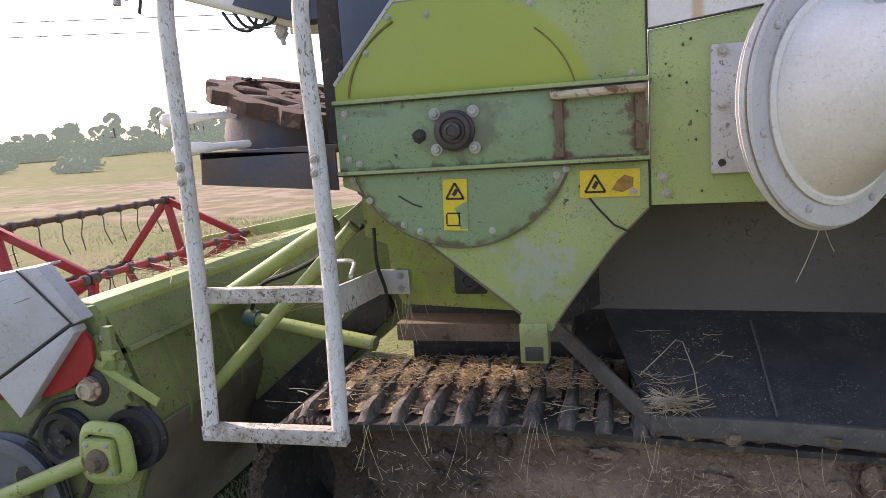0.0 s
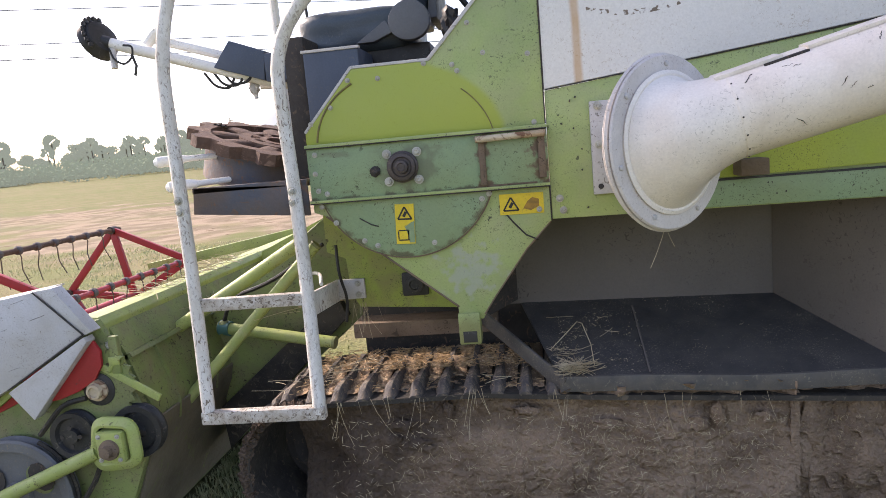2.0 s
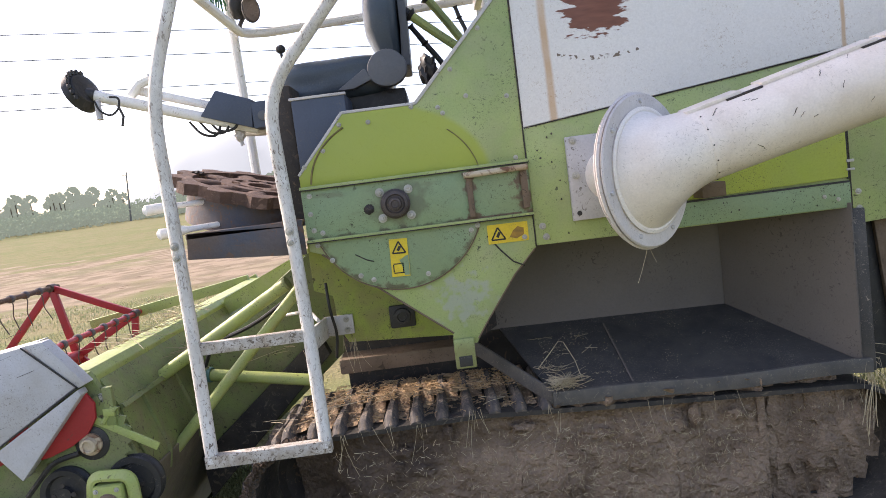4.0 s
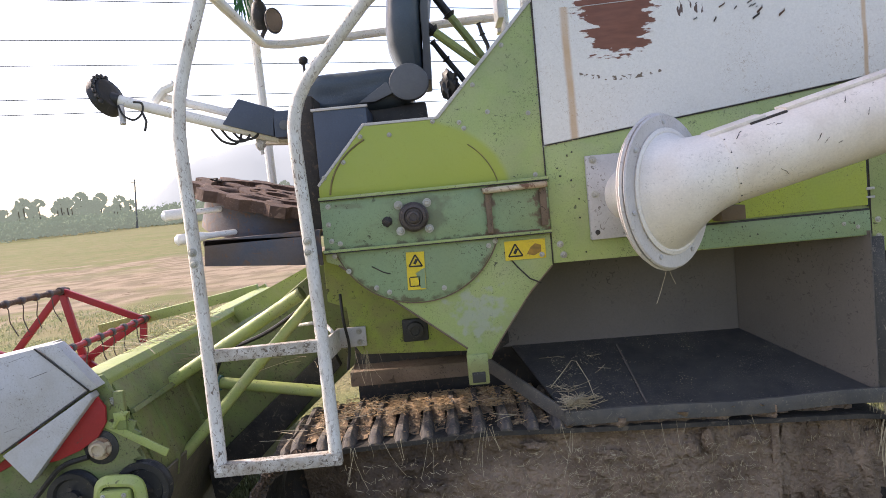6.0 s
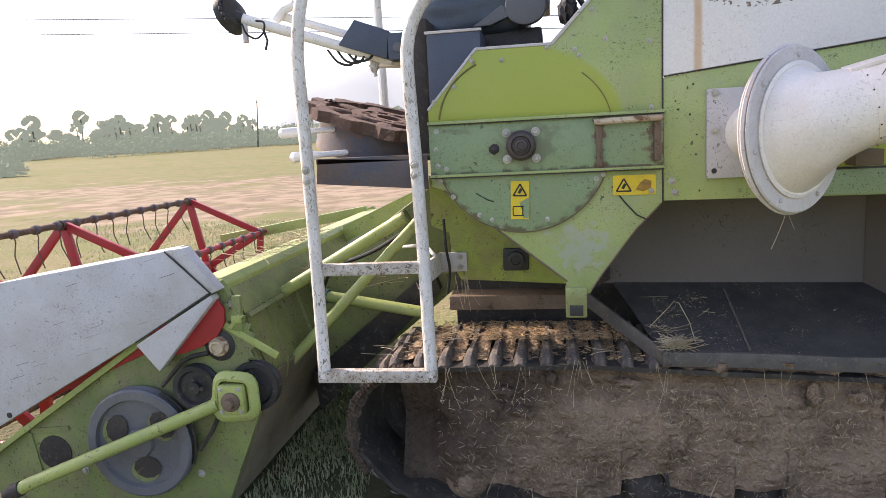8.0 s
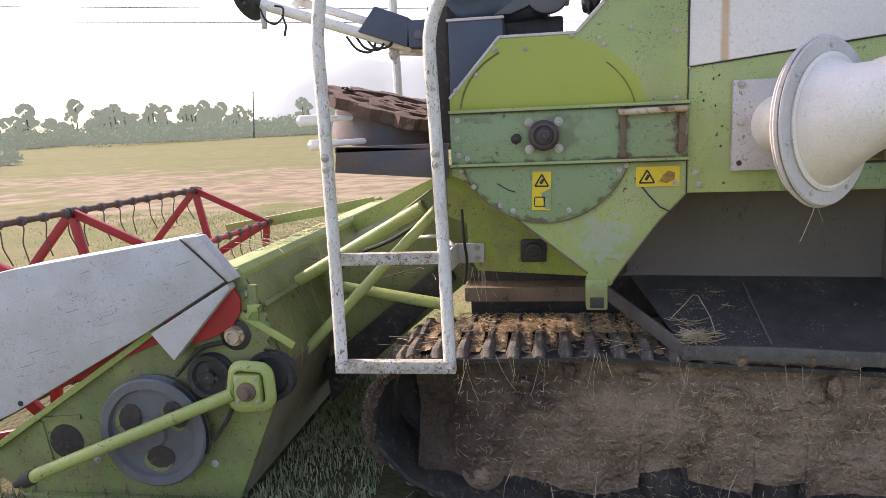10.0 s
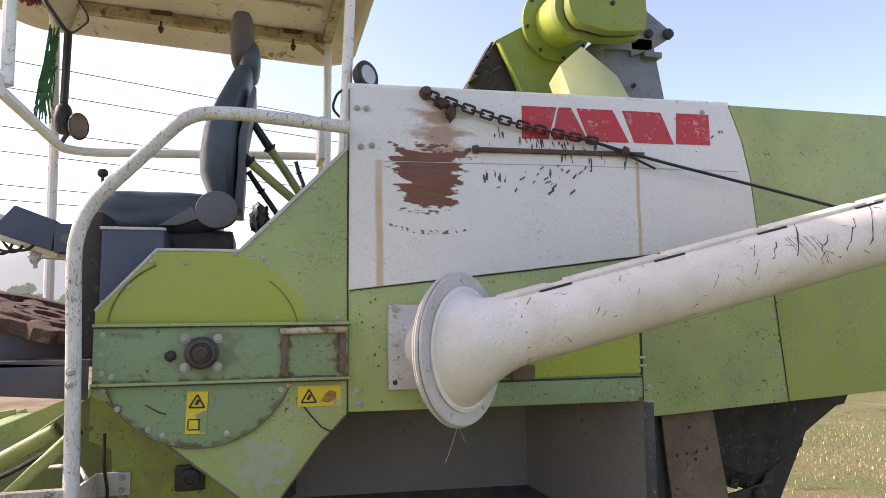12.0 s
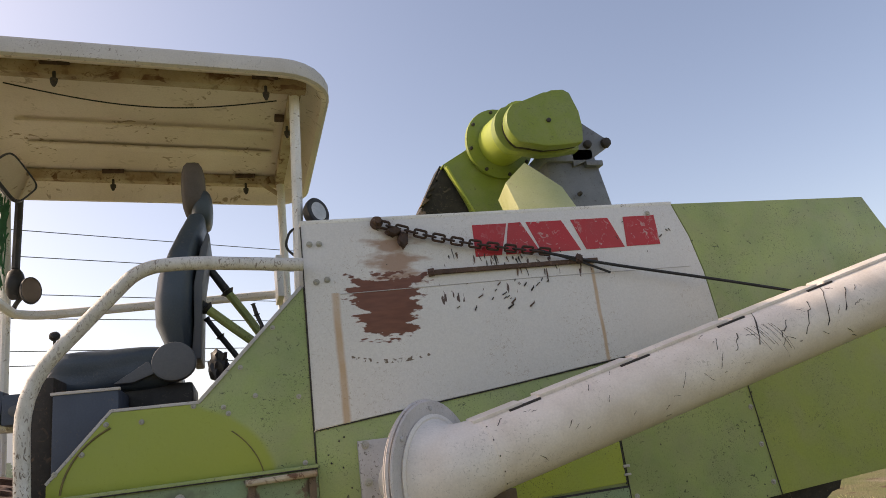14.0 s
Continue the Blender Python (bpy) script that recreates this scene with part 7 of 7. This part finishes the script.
def straw_tuft():
    """Long stalks caught under the rear corner of the black compartment."""
    rng = random.Random(29)
    root = Vector((1.652, -0.028, 0.425))
    stalks = []
    for k in range(11):
        u = k / 10
        ln = rng.uniform(0.17, 0.31) if k < 9 else 0.17
        out = -0.035 + 0.13 * u * u + rng.uniform(-0.012, 0.012)
        p = root + Vector((rng.uniform(-0.012, 0.012), rng.uniform(-0.01, 0.01), 0.02))
        kink = rng.uniform(-0.02, 0.02)
        stalks.append(tube([p, p + Vector((out * 0.45 + 0.012, -0.012, -ln * 0.3)), p + Vector((out * 0.9, -0.016, -ln * 0.7)), p + Vector((out + kink, -0.012, -ln))], rng.uniform(0.0012, 0.0020), 5))
    for k in range(7):
        p = Vector((1.645, 0.0 + 0.012 * k, 0.455 + 0.012 * k))
        q = p + Vector((rng.uniform(0.07, 0.15), 0.02, rng.uniform(-0.07, -0.01)))
        stalks.append(tube([p, (p + q) / 2 + Vector((0, 0, 0.012)), q], rng.uniform(0.0010, 0.0016), 5))
    tagged(new("straw_tuft", mesh_of("straw_tuft", merge(*stalks), straw_mat, 60)), "long straw stalks caught under the compartment's rear corner", "straw", kind="stuff")


straw_tuft()


def chaff():
    rng = random.Random(31)
    bits = []
    for k in range(11):
        x = -0.50 + 0.0975 * k + 0.01
        bm = bmesh.new()
        rows = []
        for i in range(31):
            y = 0.02 + 0.43 * i / 30
            fill = max(0.0, min(1.0, (y - 0.13) * 6)) * (0.55 + 0.9 * noise.noise((x * 9, y * 9, 7)) + (0.15 if -0.2 < x < 0.35 else -0.25))
            rows.append([bm.verts.new((x + dx, y, 0.440 + max(0.0, fill) * 0.036 * (1.0 if abs(dx) < 0.03 else 0.6) + 0.012 * noise.noise(((x + dx) * 45, y * 45, 2)))) for dx in np.linspace(-0.038, 0.038, 9)])
        for a, b in zip(rows, rows[1:]):
            for j in range(8):
                bm.faces.new((a[j], a[j + 1], b[j + 1], b[j]))
        bits.append(bm)
    tagged(new("chaff_layer", mesh_of("chaff_layer", merge(*bits), chaff_mat, 60)), "brown chaff packed between the track lugs", "chaff", kind="stuff")
    verts, faces = [], []
    for _ in range(3600):
        t, u = rng.random() ** 1.5, rng.random()
        if noise.noise((t * 7, u * 4, 3)) + 0.5 * noise.noise((t * 19, u * 11, 8)) < rng.uniform(-0.15, 0.45) + 0.4 * t:
            continue
        x, y = 0.49 + 0.75 * t, -0.03 + 0.48 * u
        z = 0.492 + 0.300 * (y + 0.045) - 0.022 * (x - 0.48)
        s, a = rng.uniform(0.0008, 0.0030) * (1 if rng.random() < 0.9 else 2.5), rng.uniform(0, 6.3)
        n0 = len(verts)
        verts += [(x + s * math.cos(a), y + s * math.sin(a), z), (x - s * math.sin(a) * 0.4, y + s * math.cos(a) * 0.4, z + 0.002), (x - s * math.cos(a), y - s * math.sin(a), z)]
        faces.append((n0, n0 + 1, n0 + 2))
    me = bpy.data.meshes.new("chaff_specks")
    me.from_pydata(verts, [], faces)
    me.materials.append(straw_mat)
    bent = tube([(0.455, 0.10, 0.545), (0.52, 0.16, 0.590), (0.560, 0.21, 0.615), (0.578, 0.20, 0.612), (0.600, 0.10, 0.560), (0.602, 0.0, 0.515)], 0.0016, 5)
    solid("bent_straw", bent, straw_mat, "long bent straw stalk lying in the black compartment", "straw")
    tagged(new("chaff_specks", me), "pale chaff specks on the black compartment floor", "chaff", kind="stuff")


chaff()


# ---- far surroundings ----
def leaf_cloud(rng, centre, size, count, leaf):
    verts, faces = [], []
    for _ in range(count):
        d = Vector((rng.gauss(0, 1), rng.gauss(0, 1), rng.gauss(0, 1))).normalized() * rng.random() ** 0.45
        k = 1 + 0.35 * noise.noise(d * 2.1 + Vector(centre))
        c = Vector((centre[0] + d.x * size[0] * k, centre[1] + d.y * size[1] * k, centre[2] + d.z * size[2] * k))
        a, b = Vector((rng.gauss(0, 1), rng.gauss(0, 1), rng.gauss(0, 1))).normalized() * leaf * rng.uniform(0.5, 1.2), Vector((rng.gauss(0, 1), rng.gauss(0, 1), rng.gauss(0, 1))).normalized() * leaf * 0.6
        n0 = len(verts)
        verts += [tuple(c - a), tuple(c + b), tuple(c + a), tuple(c - b)]
        faces.append((n0, n0 + 1, n0 + 2, n0 + 3))
    return verts, faces


def crown_mesh(name, clouds, seed, mat):
    rng = random.Random(seed)
    verts, faces = [], []
    for centre, size, count, leaf in clouds:
        v, f = leaf_cloud(rng, centre, size, count, leaf)
        faces += [tuple(i + len(verts) for i in q) for q in f]
        verts += v
    me = bpy.data.meshes.new(name)
    me.from_pydata(verts, [], faces)
    me.materials.append(mat)
    return me


def broad_tree(seed, h):
    rng = random.Random(seed)
    t = thing("broadleaf_tree", (0, 0, 0), "hazy green broadleaf tree at the field edge", "tree", "trees along the field edge")
    limbs = [tube([(0, 0, -0.3), (0.1, 0, h * 0.25), (0.2, 0.1, h * 0.5), (0.1, 0, h * 0.8)], 0.2, 7, [0.32, 0.24, 0.16, 0.05])]
    clouds = []
    for k in range(9):
        a, r = k * 2.4, h * rng.uniform(0.12, 0.36)
        top = Vector((r * math.cos(a), r * math.sin(a), h * rng.uniform(0.26, 0.84)))
        limbs.append(tube([(0.1, 0, h * 0.35), Vector((0.1, 0, h * 0.35)).lerp(top, 0.6) + Vector((0, 0, 0.2)), top], 0.08, 5, [0.12, 0.08, 0.03]))
        clouds.append((tuple(top), (h * 0.19, h * 0.19, h * 0.125), 520, 0.42))
    part("trunk", merge(*limbs), bark, t)
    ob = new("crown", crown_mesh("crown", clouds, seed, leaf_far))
    hang(ob, t)
    return t


def palm_tree(seed, h):
    rng = random.Random(seed)
    t = thing("palmyra_palm", (0, 0, 0), "slender palm tree with a round tuft of fan leaves", "tree", "trees along the field edge")
    part("trunk", tube([(0, 0, -0.3), (0.15, 0, h * 0.5), (0.0, 0.1, h * 0.88)], 0.2, 7, [0.24, 0.17, 0.15]), bark, t)
    verts, faces = [], []
    for _ in range(30):
        d = Vector((rng.gauss(0, 1), rng.gauss(0, 1), rng.gauss(0.25, 0.8))).normalized()
        side, c = d.orthogonal().normalized(), Vector((0, 0.1, h * 0.88))
        up = d.cross(side)
        n0 = len(verts)
        verts += [tuple(c + d * 0.5)] + [tuple(c + d * (1.9 + 0.3 * (j % 2)) * math.cos((j - 4) * 0.22) + (side * math.sin((j - 4) * 0.22) * 1.5 + up * 0.1 * (j % 2))) for j in range(9)]
        faces += [(n0, n0 + 1 + j, n0 + 2 + j) for j in range(8)]
    me = bpy.data.meshes.new("fan_leaves")
    me.from_pydata(verts, [], faces)
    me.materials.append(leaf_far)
    hang(new("fan_leaves", me), t)
    return t


def plant_trees():
    rng = random.Random(77)
    kinds = [broad_tree(1, 8.0), broad_tree(2, 9.5), palm_tree(3, 10.0), palm_tree(4, 8.5)]
    spots = []
    for k in range(58):
        a = radians(-52 + 46 * k / 57 + rng.uniform(-1.2, 1.2))
        r = rng.uniform(175, 230)
        spots.append((r * math.sin(a), r * math.cos(a), rng.choice((0, 1, 1, 0)), rng.choice((rng.uniform(0.45, 0.7), rng.uniform(0.8, 1.0), rng.uniform(1.0, 1.25)))))
    for a0, count in ((-40.5, 3), (-36.0, 2), (-33.5, 4), (-31.0, 5), (-28.5, 5), (-27.0, 4), (-25.0, 3), (-20.5, 2), (-17.0, 3), (-13, 3), (-9.5, 3)):
        for _ in range(count):
            a, r = radians(a0 + rng.uniform(-0.9, 0.9)), rng.uniform(180, 200)
            spots.append((r * math.sin(a), r * math.cos(a), rng.choice((2, 3)), rng.uniform(0.8, 1.05)))
    used = set()
    for x, y, kind, s in spots:
        m = Matrix.Translation((x, y, GZ + rise(y))) @ Matrix.Rotation(rng.uniform(0, 6.28), 4, "Z")
        if kind not in used:
            used.add(kind)
            kinds[kind].matrix_basis = m
        else:
            c = copy_thing(kinds[kind], m)
            c.scale = (s * 0.85, s * 0.85, s * 0.82)


plant_trees()


def scrub():
    rng = random.Random(13)
    verts, faces = [], []
    for k in range(330):
        a = radians(rng.uniform(-56, -4))
        r = rng.uniform(135, 185) if k % 9 else rng.uniform(60, 95)
        if r < 100 and a > radians(-40):
            r += 60
        s = rng.uniform(0.6, 1.5) * (1.75 if r > 110 else 0.9)
        v, f = leaf_cloud(rng, (r * math.sin(a), r * math.cos(a), GZ + s * 0.75 + rise(r * math.cos(a))), (s * 2.6, s * 1.5, s * 0.85), 300, 0.36)
        faces += [tuple(i + len(verts) for i in q) for q in f]
        verts += v
    me = bpy.data.meshes.new("scrub_bushes")
    me.from_pydata(verts, [], faces)
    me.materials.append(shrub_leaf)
    tagged(new("scrub_bushes", me), "belt of pale green scrub in haze along the field edge", "bushes", kind="stuff")


scrub()


def hills():
    bm = bmesh.new()
    xs = np.linspace(-1500, 900, 70)
    rows = []
    for y, k in ((2300, 0.0), (2380, 0.75), (2500, 1.0)):
        rows.append([bm.verts.new((x, y, -2 + k * (225 * math.exp(-((x + 500) / 480) ** 4) + 18 * noise.noise((x * 0.012, 1, 4)) + 30 * math.exp(-((x + 900) / 300) ** 2) + 30 * (1 + noise.noise((x * 0.006, 0, 4))) ))) for x in xs])
    for a, b in zip(rows, rows[1:]):
        for k in range(len(xs) - 1):
            bm.faces.new((a[k], a[k + 1], b[k + 1], b[k]))
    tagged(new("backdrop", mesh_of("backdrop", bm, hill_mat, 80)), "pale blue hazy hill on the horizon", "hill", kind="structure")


hills()


def power_line():
    po = thing("utility_pole", (-54, 120, GZ + rise(120)), "thin grey utility pole standing in the field", "pole")
    part("shaft", tube([(-54, 120, GZ + rise(120) - 0.2), (-53.4, 120, 10.1)], 0.14, 8, [0.19, 0.12]), pole_mat, po)
    part("crossarm", bar((-54.2, 120, 9.6), (-52.7, 120, 9.6), 0.12, 0.12), pole_mat, po)
    y0, k = 45.0, 0.40
    pl = thing("power_line", (-75, y0 - k * 75, GZ), "overhead power line of thin wires across the sky", "power line")
    for x in (-75, 115):
        part("line_pole", tube([(x, y0 + k * x, GZ + rise(y0 + k * x) - 0.2), (x, y0 + k * x, 18.0)], 0.16, 8, [0.22, 0.14]), pole_mat, pl)
        part("line_crossarm", box(x - 0.08, x + 0.08, y0 + k * x - 0.9, y0 + k * x + 0.9, 16.9, 17.05), pole_mat, pl)
    for v in (0.342, 0.307, 0.258, 0.227, 0.186, 0.168):
        z = 1.3 + v * y0
        part("wire", tube([(x, y0 + k * x, z - 0.9 * (1 - ((x - 20) / 95) ** 2)) for x in np.linspace(-75, 115, 40)], 0.028, 5), line_grey, pl)


power_line()
